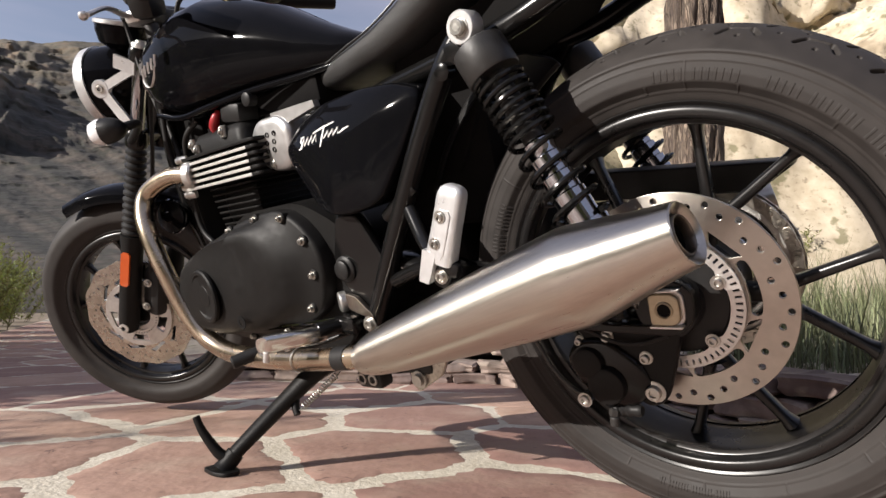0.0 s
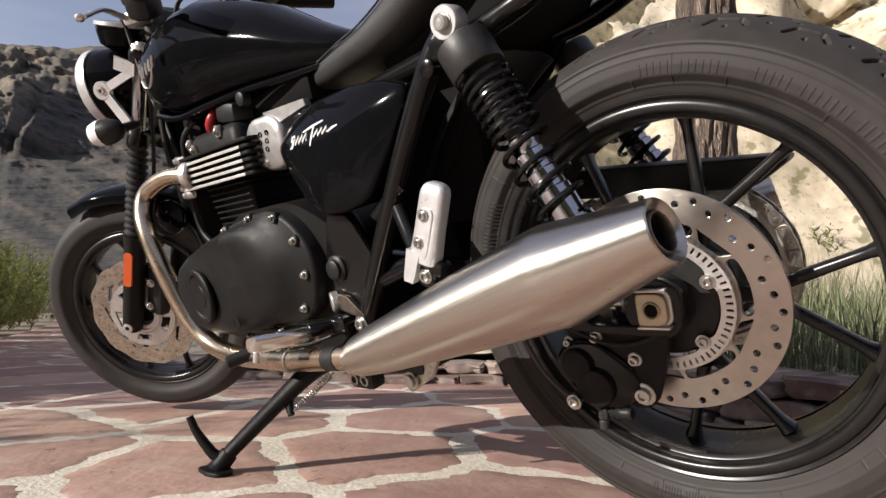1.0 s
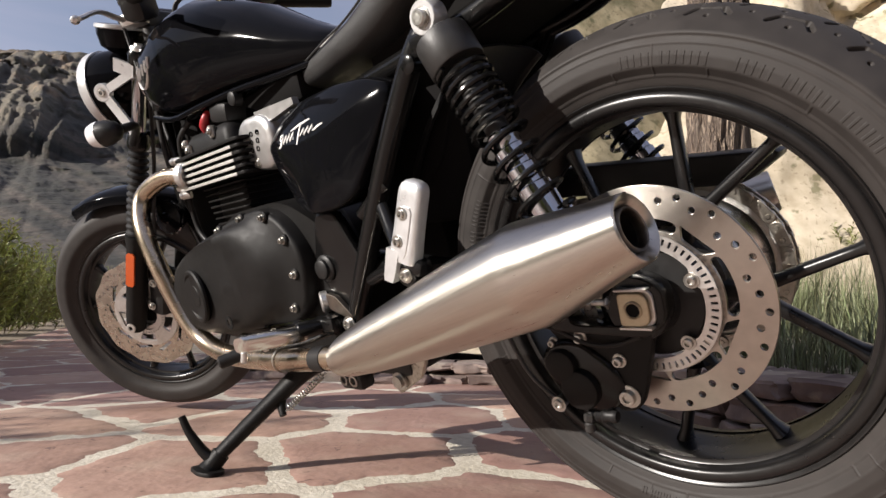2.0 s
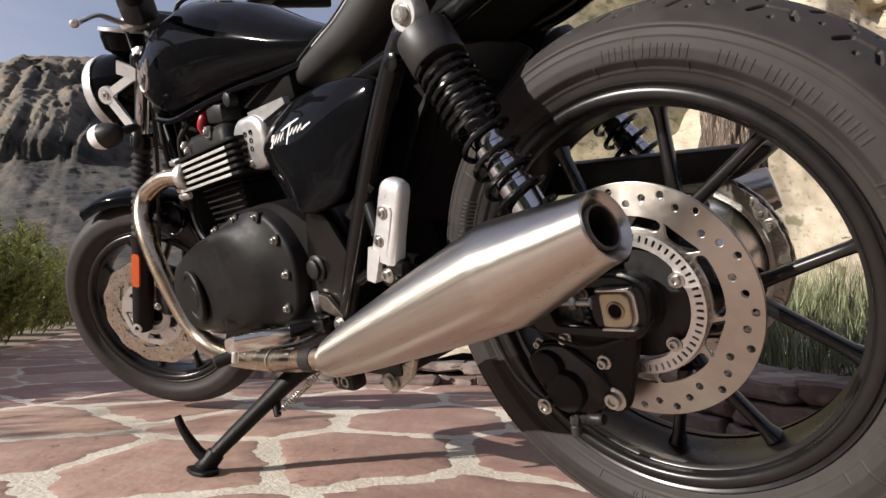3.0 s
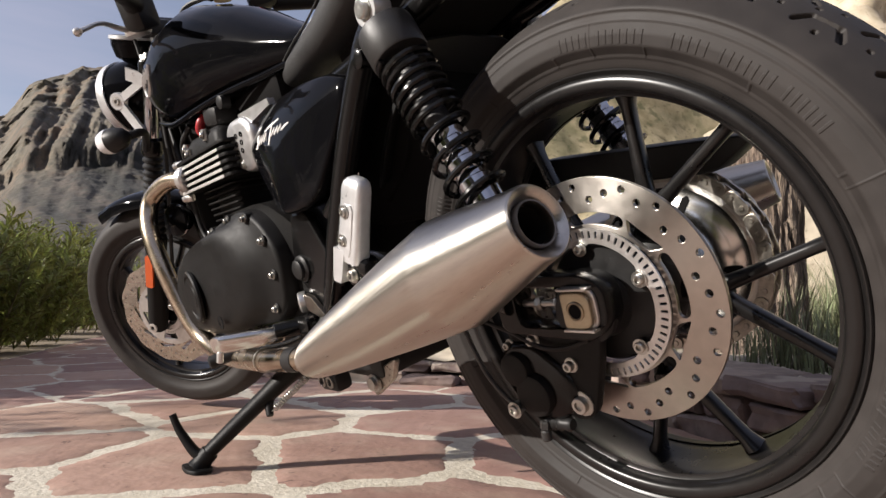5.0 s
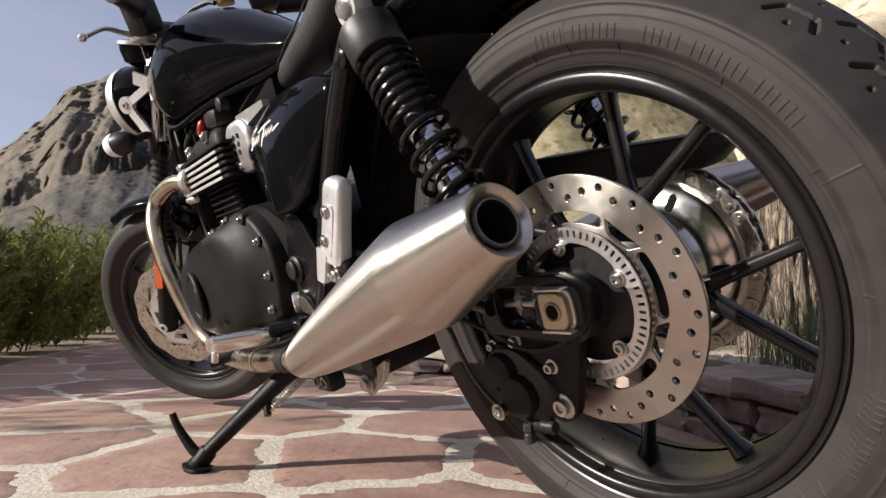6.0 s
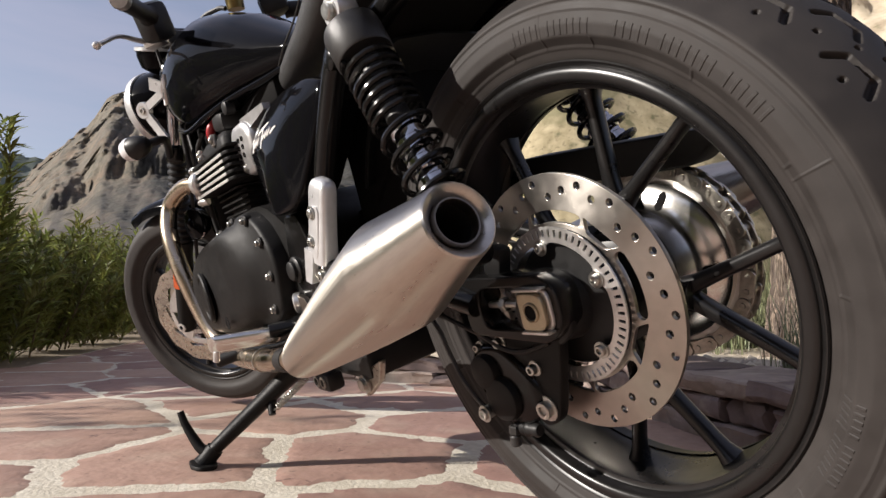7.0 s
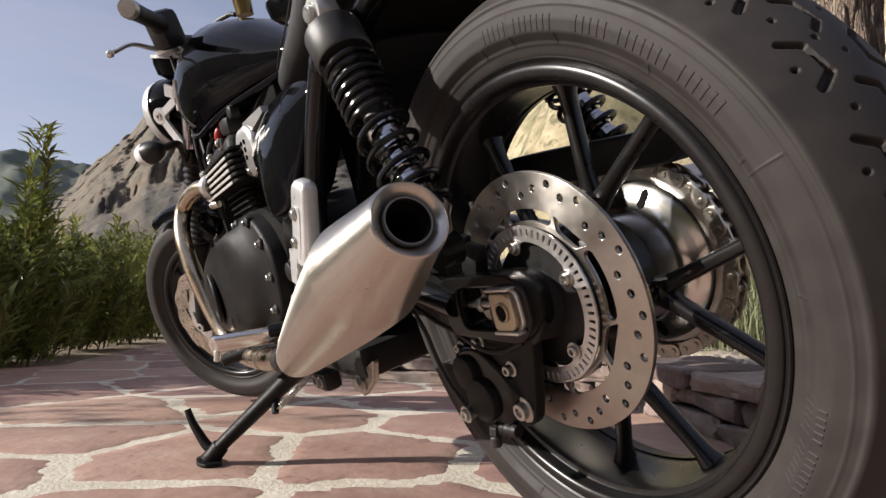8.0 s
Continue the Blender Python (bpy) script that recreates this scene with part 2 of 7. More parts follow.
M_GRAVEL = island_vary(mat("pale_gravel", (0.36, 0.31, 0.25), 0.9, color2=(0.55, 0.49, 0.40), scale=60), 0.5, 1.25, 0.02)
M_CLIFF = patchy(mat("pale_sandstone", (0.38, 0.315, 0.22), 0.95, color2=(0.66, 0.575, 0.44), scale=9.0, bump=1.0, bump_scale=22), ((2.2, 0.57, 0.68, 0.6, (0.20, 0.15, 0.095)), (7.0, 0.60, 0.66, 0.7, (0.13, 0.125, 0.055)), (26.0, 0.60, 0.70, 0.6, (0.17, 0.13, 0.085))))
M_SCRUB = patchy(mat("scrubby_pale_rock", (0.20, 0.165, 0.09), 0.95, color2=(0.47, 0.40, 0.26), scale=11.0, bump=1.0, bump_scale=20), ((2.6, 0.50, 0.60, 0.55, (0.095, 0.10, 0.042)), (9.0, 0.56, 0.64, 0.65, (0.055, 0.062, 0.024)), (30.0, 0.58, 0.68, 0.6, (0.12, 0.095, 0.055))))
M_BARK = bark()
M_LEAF = see_through(island_vary(mat("oleander_leaf", (0.125, 0.148, 0.036), 0.45, color2=(0.27, 0.275, 0.080), scale=20), 0.45, 1.4, 0.03))
M_STEM = mat("woody_stem", (0.14, 0.10, 0.06), 0.8, var=0.2)
M_GRASS = island_vary(mat("dry_green_grass", (0.10, 0.122, 0.052), 0.55, color2=(0.23, 0.235, 0.125), scale=8), 0.35, 1.45, 0.03)


# ---- builders ----
def part(name, me, material, parent=None, label="", smooth=True, sharp=38):
    """Links a mesh, or a bmesh, as one object under its thing or part."""
    if isinstance(me, bmesh.types.BMesh):
        bm, me = me, bpy.data.meshes.new(name)
        bmesh.ops.recalc_face_normals(bm, faces=bm.faces)
        bm.to_mesh(me)
        bm.free()
    me.name = name
    if smooth:
        me.polygons.foreach_set("use_smooth", [True] * len(me.polygons))
        me.set_sharp_from_angle(angle=radians(sharp))
    if not me.materials:
        me.materials.append(material)
    ob = new(name, me)
    if parent:
        ob.parent = parent
    if label:
        ob["label"] = label
    return ob


def join(*bms):
    """One bmesh out of several."""
    out = bmesh.new()
    for b in bms:
        tmp = bpy.data.meshes.new("tmp")
        b.to_mesh(tmp)
        out.from_mesh(tmp)
        b.free()
        bpy.data.meshes.remove(tmp)
    return out


def axes(d):
    """Two unit vectors square to d and to one another."""
    d = Vector(d).normalized()
    u = d.cross(Vector((0, 0, 1)) if abs(d.z) < 0.9 else Vector((1, 0, 0))).normalized()
    return d, u, d.cross(u).normalized()


def lathe(o, d, profile, n=32, closed=False):
    """Turns a profile of (along, radius) about the line through o along d."""
    o = Vector(o)
    d, u, v = axes(d)
    bm = bmesh.new()
    rings = []
    for a, r in profile:
        if r <= 1e-6:
            rings.append([bm.verts.new(o + d * a)])
        else:
            rings.append([bm.verts.new(o + d * a + (u * math.cos(k * math.tau / n) + v * math.sin(k * math.tau / n)) * r) for k in range(n)])
    pairs = list(zip(rings, rings[1:]))
    if closed:
        pairs.append((rings[-1], rings[0]))
    for p, q in pairs:
        for k in range(n):
            j = (k + 1) % n
            f = [p[k % len(p)], p[j % len(p)], q[j % len(q)], q[k % len(q)]]
            f = list(dict.fromkeys(f))
            if len(f) > 2:
                bm.faces.new(f)
    return bm


def rod(a, b, r, n=20, bevel=0.0015, r2=None):
    a, b = Vector(a), Vector(b)
    h, r2 = (b - a).length, r if r2 is None else r2
    e = min(bevel, h / 3, r / 2)
    return lathe(a, b - a, [(0, 0), (0, r - e), (e, r), (h - e, r2), (h, r2 - e), (h, 0)], n)


def spline(pts, k=8):
    """A smooth line through pts."""
    p = [Vector(q) for q in pts]
    p = [p[0] * 2 - p[1]] + p + [p[-1] * 2 - p[-2]]
    out = []
    for i in range(1, len(p) - 2):
        a, b, c, d = p[i - 1:i + 3]
        for j in range(k):
            t = j / k
            out.append(0.5 * (2 * b + (c - a) * t + (2 * a - 5 * b + 4 * c - d) * t * t + (3 * b - a - 3 * c + d) * t ** 3))
    return out + [p[-2]]


def tube(pts, r, n=14, k=8, smooth=True, caps=True, squash=1.0):
    """A pipe along a line; r: one radius, or one for each given point."""
    line = spline(pts, k) if smooth else [Vector(p) for p in pts]
    m = len(line)
    if isinstance(r, (int, float)):
        rs = [r] * m
    else:
        rs = [float(q) for q in np.interp(np.linspace(0, len(r) - 1, m), range(len(r)), r)]
    bm = bmesh.new()
    d, u, v = axes(line[1] - line[0])
    rings = []
    for i, p in enumerate(line):
        d = (line[min(i + 1, m - 1)] - line[max(i - 1, 0)]).normalized()
        u = (u - d * u.dot(d)).normalized()
        v = d.cross(u)
        rings.append([bm.verts.new(p + (u * math.cos(a) + v * math.sin(a) * squash) * rs[i]) for a in (q * math.tau / n for q in range(n))])
    for p, q in zip(rings, rings[1:]):
        for i in range(n):
            bm.faces.new((p[i], p[(i + 1) % n], q[(i + 1) % n], q[i]))
    if caps:
        bm.faces.new(rings[0][::-1])
        bm.faces.new(rings[-1])
    return bm


def rbox(c, size, bevel=0.003, rot=(0, 0, 0), seg=2, taper=None):
    """A box with rounded edges; taper: scale of its upper face in x and y."""
    bm = bmesh.new()
    bmesh.ops.create_cube(bm, size=1.0)
    for v in bm.verts:
        if taper and v.co.z > 0:
            v.co.x *= taper[0]
            v.co.y *= taper[1]
        v.co = Vector((v.co.x * size[0], v.co.y * size[1], v.co.z * size[2]))
    if bevel:
        bmesh.ops.bevel(bm, geom=bm.edges[:], offset=min(bevel, min(size) * 0.45), segments=seg, affect='EDGES', profile=0.5)
    bmesh.ops.transform(bm, matrix=pose(*c, *rot), verts=bm.verts)
    return bm


def plate(loops, thick, bevel=0.0, m=None, weld=False):
    """A flat plate with holes: loops of (x, y), the outer one first; it lies in the plane of m's x and y."""
    cu = bpy.data.curves.new("outline", 'CURVE')
    cu.dimensions, cu.fill_mode, cu.extrude, cu.bevel_depth, cu.bevel_resolution = '2D', 'BOTH', thick / 2, bevel, 1
    for lp in loops:
        s = cu.splines.new('POLY')
        s.points.add(len(lp) - 1)
        for k, (x, y) in enumerate(lp):
            s.points[k].co = (x, y, 0, 1)
        s.use_cyclic_u = True
    ob = bpy.data.objects.new("outline", cu)
    me = bpy.data.meshes.new_from_object(ob)
    bpy.data.objects.remove(ob)
    bpy.data.curves.remove(cu)
    me.materials.clear()
    if weld:
        bm = bmesh.new()
        bm.from_mesh(me)
        bmesh.ops.remove_doubles(bm, verts=bm.verts, dist=1e-6)
        bm.to_mesh(me)
        bm.free()
    if m:
        me.transform(m)
    return me


def circle2(x, y, r, n=16):
    return [(x + r * math.cos(k * math.tau / n), y + r * math.sin(k * math.tau / n)) for k in range(n)]


def arc_slot(r, w, a0, a1, n=10):
    """A curved slot with round ends about the middle."""
    out = []
    for k in range(n + 1):
        a = a0 + (a1 - a0) * k / n
        out.append(((r + w) * math.cos(a), (r + w) * math.sin(a)))
    for k in range(1, 5):
        b = a1 + k * math.pi / 5
        out.append((r * math.cos(a1) + w * math.cos(b), r * math.sin(a1) + w * math.sin(b)))
    for k in range(n + 1):
        a = a1 + (a0 - a1) * k / n
        out.append(((r - w) * math.cos(a), (r - w) * math.sin(a)))
    for k in range(1, 5):
        b = a0 + math.pi + k * math.pi / 5
        out.append((r * math.cos(a0) + w * math.cos(b), r * math.sin(a0) + w * math.sin(b)))
    return out


def round_poly(pts, r, n=4):
    """A polygon with rounded corners."""
    out = []
    m = len(pts)
    for i in range(m):
        a, b, c = Vector(pts[i - 1]), Vector(pts[i]), Vector(pts[(i + 1) % m])
        ra = min(r, (a - b).length * 0.45, (c - b).length * 0.45)
        p, q = b + (a - b).normalized() * ra, b + (c - b).normalized() * ra
        for k in range(n + 1):
            t = k / n
            s = p * (1 - t) ** 2 + b * 2 * t * (1 - t) + q * t * t
            out.append((s.x, s.y))
    return out


def loft(sections, cap=True):
    """A skin over loops that all have the same number of points."""
    bm = bmesh.new()
    rings = [[bm.verts.new(p) for p in s] for s in sections]
    n = len(rings[0])
    for p, q in zip(rings, rings[1:]):
        for i in range(n):
            bm.faces.new((p[i], p[(i + 1) % n], q[(i + 1) % n], q[i]))
    if cap:
        bm.faces.new(rings[0][::-1])
        bm.faces.new(rings[-1])
    return bm


def bolt(p, d, r=0.006, h=0.005, socket=True):
    """A bolt head with its washer and a hexagon socket."""
    d = Vector(d).normalized()
    head = [(0, r * 1.5), (0.0012, r * 1.5), (0.0012, r), (h - 0.0008, r), (h, r - 0.0008)]
    head += [(h, r * 0.55), (h - 0.003, r * 0.5), (h - 0.003, 0)] if socket else [(h + 0.001, r * 0.5), (h + 0.001, 0)]
    return lathe(p, d, head, 12)


def side(pts, y0, y1, bevel=0.004):
    """A plate cut along a side-view outline of (x, z), from y0 to y1."""
    t = abs(y1 - y0)
    m = Matrix(((1, 0, 0, 0), (0, 0, -1, (y0 + y1) / 2), (0, 1, 0, 0), (0, 0, 0, 1)))
    return plate([pts], max(t - 2 * bevel, 0.0005), bevel, m)


# ---- the motorcycle: its own axes run back to front along -x, left along -y; it leans on its side stand ----
LEAN = 18.67
bike = new("motorcycle")
bike.matrix_world = pose(0, 0.1666, 0.0034, LEAN, 0, 0)
tagged(bike, "gloss black retro roadster motorcycle leaning on its side stand on flagstones", "motorcycle")


def B(name, me, material, label="", parent=None, **k):
    return part(name, me, material, parent or bike, label, **k)


AX = Vector((0, 0, 0.318))          # rear axle


def frame_at(o, y_axis, up=(0, 0, 1)):
    """Axes of a wheel: z of the result is the axle, pointing right; x back, y up."""
    z = Vector(y_axis).normalized()
    y = (Vector(up) - z * Vector(up).dot(z)).normalized()
    x = y.cross(z)
    return Matrix((( x.x, y.x, z.x, o[0]), (x.y, y.y, z.y, o[1]), (x.z, y.z, z.z, o[2]), (0, 0, 0, 1)))


REAR = frame_at(AX, (0, 1, 0))


def groove(th, s):
    """Depth of the tread pattern at the angle th and the place s across the tread, -1 to 1."""
    d = np.zeros_like(th)
    per = math.tau / 25

    def stroke(a0, s0, a1, s1, w):
        """One cut from (degrees, place across) to another."""
        nonlocal d
        for off in (-per, 0, per):
            u = (np.mod(th + shift, per) + off) * 0.30
            v = sa * 0.0711
            ax, ay, bx, by = radians(a0) * 0.30, s0 * 0.0711, radians(a1) * 0.30, s1 * 0.0711
            L = (bx - ax) ** 2 + (by - ay) ** 2 + 1e-12
            t = np.clip(((u - ax) * (bx - ax) + (v - ay) * (by - ay)) / L, 0, 1)
            q = np.hypot(u - ax - t * (bx - ax), v - ay - t * (by - ay))
            d = np.maximum(d, np.clip((w + 0.0008 - q) / 0.0016, 0, 1))
    for side_sign in (-1, 1):
        shift = radians(-148.1) if side_sign < 0 else radians(-148.1) + per / 2
        sa = s * side_sign
        stroke(0.0, 0.66, 1.6, 0.50, 0.0022)
        stroke(1.6, 0.50, 5.9, 0.47, 0.0016)
        stroke(5.9, 0.47, 7.4, 0.63, 0.0026)
        stroke(8.3, 0.30, 9.6, 0.13, 0.0024)
        stroke(9.6, 0.13, 13.2, 0.09, 0.0018)
        stroke(13.2, 0.09, 14.6, 0.24, 0.0024)
        for a, p in ((3.9, 0.71), (11.0, 0.51), (4.1, 0.155), (1.2, 0.33)):
            stroke(a, p, a, p, 0.0018)
    return d


def raised_bar(profile, t, w, lo, hi, k):
    """Raised plain uprights on the left sidewall at the angle t."""
    pr, py, pnr, pny = profile
    verts, faces = [], []

    def stroke(t0, r0, t1, r1, w):
        n = 4
        o = len(verts)
        dt, dr = (t1 - t0) * 0.25, r1 - r0
        q = math.hypot(dt, dr)
        st, sr = -dr / q * w / 0.25, dt / q * w
        for j in range(n):
            f = j / (n - 1)
            for s, lift in ((-1, -0.0004), (-0.45, 0.0006), (0.45, 0.0006), (1, -0.0004)):
                a, r = t0 + (t1 - t0) * f + st * s, r0 + (r1 - r0) * f + sr * s
                yy, u, v = np.interp(r, pr, py), np.interp(r, pr, pnr), np.interp(r, pr, pny)
                verts.append(((r + u * lift) * math.cos(a), (r + u * lift) * math.sin(a), yy + v * lift))
        for j in range(n - 1):
            for i in range(3):
                p = o + j * 4 + i
                faces.append((p, p + 1, p + 5, p + 4))
        faces.append((o, o + 1, o + 2, o + 3))
        faces.append(tuple(o + (n - 1) * 4 + i for i in range(4)))
    for at in (t,) if k % 4 == 2 else (t - w * 0.05, t + w * 0.62):
        stroke(at, lo, at, hi, 0.0021)
    me = bpy.data.meshes.new("raised_bar")
    me.from_pydata(verts, [], faces)
    return me


def tyre_mesh(name, R, half, bead_r, bead_y, n_th, n_s, detail, crown=0.75):
    """A tyre about its axle: a round tread between two bulging sidewalls."""
    sh_r = R - 0.032 * R / 0.32
    prof = [(-bead_y * 0.93, bead_r - 0.004), (-bead_y, bead_r + 0.003), (-bead_y * 1.07, bead_r + 0.013), (-half * 0.985, bead_r + (sh_r - bead_r) * 0.42),
            (-half, bead_r + (sh_r - bead_r) * 0.62), (-half * 0.975, sh_r - 0.006), (-half * 0.955, sh_r - 0.0005), (-half * 0.975, sh_r + 0.0005), (-half * 0.955, sh_r + 0.0035)]
    left = prof[:]
    tread = []
    for k in range(1, 24):
        a = -1 + 2 * k / 24
        tread.append((half * 0.955 * a, sh_r + 0.0035 + (R - sh_r - 0.0035) * (1 - abs(a) ** 2.0)))
    full = left + tread + [(-y, r) for y, r in left[::-1]]
    full = np.array(full)
    seg = np.r_[0, np.cumsum(np.hypot(*np.diff(full, axis=0).T))]
    at = np.linspace(0, seg[-1], n_s)
    if detail:
        i0, i1 = seg[len(left) - 1], seg[len(left) + len(tread)]
        at = np.concatenate([np.linspace(0, i0, 60)[:-1], np.linspace(i0, i1, 150)[:-1], np.linspace(i1, seg[-1], 16)])
        n_s = len(at)
    y, r = np.interp(at, seg, full[:, 0]), np.interp(at, seg, full[:, 1])
    ker = np.ones(3) / 3
    y[1:-1], r[1:-1] = np.convolve(y, ker, 'valid'), np.convolve(r, ker, 'valid')
    ty, tr = np.gradient(y), np.gradient(r)
    ln = np.hypot(ty, tr)
    ny, nr = -tr / ln, ty / ln
    th = np.linspace(0, math.tau, n_th, endpoint=False)
    wide = np.where(y > 0, (0.68 + 0.54 * np.clip((r - bead_r) / (sh_r - bead_r), 0, 1)) if detail else 1.0, 1.0)
    T, Y = np.meshgrid(th, y, indexing='ij')
    Rr = np.broadcast_to(r, T.shape).copy()
    disp = np.zeros_like(T)
    if detail:
        on = Rr > sh_r + 0.0035
        disp -= np.where(on, groove(T, Y / (half * 0.955)), 0) * 0.0052
        ribs = (np.abs(Rr - (bead_r + 0.0115)) < 0.0016) | (np.abs(Rr - (sh_r - 0.008)) < 0.0010)
        disp += np.where(ribs & ~on, 0.0006, 0)
        ticks = (np.mod(T, math.tau / 16) < 0.008) & (Rr > bead_r + 0.012) & (Rr < bead_r + 0.020)
        disp += np.where(ticks & ~on, 0.0006, 0)
        seams = (np.mod(T + 0.35, math.tau / 6) < 0.006) & (Rr > bead_r + 0.012) & (Rr < sh_r - 0.008)
        disp += np.where(seams & ~on, 0.0005, 0)
    Y2, R2 = Y * wide + disp * ny, Rr + disp * nr
    co = np.stack([R2 * np.cos(T), R2 * np.sin(T), Y2], -1).reshape(-1, 3)
    i = np.arange(n_th)[:, None] * n_s
    i2 = np.roll(np.arange(n_th), -1)[:, None] * n_s
    j = np.arange(n_s - 1)[None]
    f = np.stack([i + j, i2 + j, i2 + j + 1, i + j + 1], -1).reshape(-1, 4)
    me = bpy.data.meshes.new(name)
    me.from_pydata(co.tolist(), [], f.tolist())
    return me, (r[:48], y[:48], nr[:48], ny[:48])


def rim_mesh(R, half, far, well):
    """The rim's turned section: two flanges, a drop centre and the inner barrel."""
    lip = [(0.0030, -0.0200), (0.0006, -0.0186), (-0.0010, -0.0160), (-0.0014, -0.0120), (-0.0008, -0.0085), (0.0010, -0.0062), (0.0022, -0.0056), (0.0016, -0.0042), (0.0000, -0.0030), (-0.0006, -0.0012), (0.0008, 0.0), (0.0030, -0.0010), (0.006, -0.006), (0.008, -0.013)]
    inner = [(0.0060, -0.0206), (0.0130, -0.0212), (0.0145, -0.0232), (0.0150, -0.0262), (0.024, -0.0275)]
    prof = [(-half + a, R + b) for a, b in lip] + [(-half * 0.35, R - 0.015), (0, R - 0.018), (far * 0.35, R - 0.015)] + [(far - a, R + b) for a, b in lip[::-1]]
    prof += [(far - a, R + b) for a, b in inner] + [(far * 0.40, well - 0.004), (0, well - 0.007), (-half * 0.45, well - 0.004)] + [(-half + a, R + b) for a, b in inner[::-1]]
    return lathe((0, 0, 0), (0, 0, 1), prof, 180, closed=True)


def spoke_mesh(r0, a0, r1, a1, z0, z1, w0, w1, t):
    """One cast spoke from the hub to the rim with a flared foot."""
    secs = []
    for k in range(9):
        f = k / 8
        r, a, z = r0 + (r1 - r0) * f, a0 + (a1 - a0) * f, z0 + (z1 - z0) * f
        flare = 1 + 0.75 * max(0, (f - 0.82) / 0.18) ** 2 + 0.5 * max(0, (0.15 - f) / 0.15)
        w, tt = (w0 + (w1 - w0) * f) * flare, t * (1 + 0.6 * max(0, (f - 0.85) / 0.15))
        c = Vector((r0 * math.cos(a0), r0 * math.sin(a0), 0)).lerp(Vector((r1 * math.cos(a1), r1 * math.sin(a1), 0)), f) + Vector((0, 0, z))
        d0 = Vector((r1 * math.cos(a1) - r0 * math.cos(a0), r1 * math.sin(a1) - r0 * math.sin(a0), 0)).normalized()
        n = Vector((-d0.y, d0.x, 0))
        ring = []
        for q in range(18):
            b = q * math.tau / 18
            x, y = math.cos(b), math.sin(b)
            x, y = math.copysign(abs(x) ** 0.75, x), math.copysign(abs(y) ** 0.75, y)
            ring.append(c + n * x * w + Vector((0, 0, 1)) * y * tt)
        secs.append(ring)
    return loft(secs)


def wheel(prefix, M, R, half, rim_r, rim_half, n_pairs, phase, detail, spread):
    rim = B(prefix + "_wheel", rim_mesh(rim_r, rim_half, rim_half * (0.68 if detail else 1.0), rim_r - 0.022), M_RIM, "satin black cast alloy wheel")
    rim.matrix_local = M
    k = rim_r / 0.2288
    for q in range(n_pairs):
        a = phase + q * math.tau / n_pairs
        for s in (-1, 1):
            part("spoke", spoke_mesh(0.088 * k, a + s * 0.035, rim_r - 0.024, a + s * spread, -0.011 * k, -0.004, 0.0078 * k, 0.0058 * k, 0.0095 * k), M_RIM, rim, sharp=75)
        part("spoke_root", spoke_mesh(0.050 * k, a, 0.100 * k, a, -0.013 * k, -0.011 * k, 0.0150 * k, 0.0085 * k, 0.0105 * k), M_RIM, rim, sharp=75)
    hub = [(-0.055, 0), (-0.055, 0.026), (-0.05, 0.03), (-0.03, 0.034), (-0.024, 0.056), (-0.018, 0.064), (0.018, 0.064), (0.024, 0.056), (0.04, 0.05), (0.055, 0.046), (0.055, 0)]
    part("hub", lathe((0, 0, 0), (0, 0, 1), [(a * k, r * k) for a, r in hub], 40), M_RIM, rim)
    me, prof = tyre_mesh(prefix + "_tyre", R, half, rim_r - 0.001, rim_half - 0.001, 2100 if detail else 160, 44, detail)
    t = part(prefix + "_tyre", me, M_RUBBER, bike, "black road tyre with grooved tread and raised sidewall marks" if detail else "black road tyre", sharp=50)
    if detail:
        b = rim_r - 0.001
        for a0, count, w, lo, hi in ((1.62, 7, 0.043, b + 0.023, b + 0.035), (2.07, 10, 0.044, b + 0.023, b + 0.035), (3.45, 7, 0.035, b + 0.013, b + 0.029), (0.30, 7, 0.035, b + 0.013, b + 0.029), (4.6, 12, 0.022, b + 0.017, b + 0.025)):
            for q in range(count):
                part("raised_bar", raised_bar(prof, a0 + q * w * 1.3, w, lo, hi, q), M_RUBBER, t, smooth=False)
    t.matrix_local = M
    return rim


rear = wheel("rear", REAR, 0.3090, 0.0745, 0.2288, 0.0625, 5, radians(115), True, radians(16.6))
# tyre valve on the rim
part("valve", join(rod((0.196 * math.cos(0.66), 0.196 * math.sin(0.66), -0.02), (0.172 * math.cos(0.66), 0.172 * math.sin(0.66), -0.030), 0.0045), rod((0.172 * math.cos(0.66), 0.172 * math.sin(0.66), -0.030), (0.165 * math.cos(0.66), 0.165 * math.sin(0.66), -0.033), 0.0055)), M_HOSE, rear)

# rear brake disc, drilled, with slots
loops = [circle2(0, 0, 0.1288, 160)]
HOLE_ROWS = (0.1065, 0.1135, 0.1205, 0.1135, 0.1205, 0.1065, 0.1135, 0.1205)
for k in range(40):
    a, r = k * math.tau / 40 + radians(95.6), HOLE_ROWS[k % 8]
    loops.append(circle2(r * math.cos(a), r * math.sin(a), 0.0042, 14))
for k in range(5):
    a = k * math.tau / 5 + 0.45
    loops.append(arc_slot(0.0875, 0.0065, a - 0.30, a + 0.30))
    b = a + math.tau / 10
    loops.append(round_poly([(r * math.cos(b + c), r * math.sin(b + c)) for r, c in ((0.080, -0.16), (0.0945, -0.25), (0.0945, 0.25), (0.080, 0.16))], 0.004))
loops.append(circle2(0, 0, 0.0765, 80))
disc = B("rear_brake_disc", plate(loops, 0.004, 0.0004), M_DISC, "drilled steel brake disc with slots")
disc.matrix_local = REAR @ pose(0, 0, -0.075)
loops = [circle2(0, 0, 0.0790, 120)]
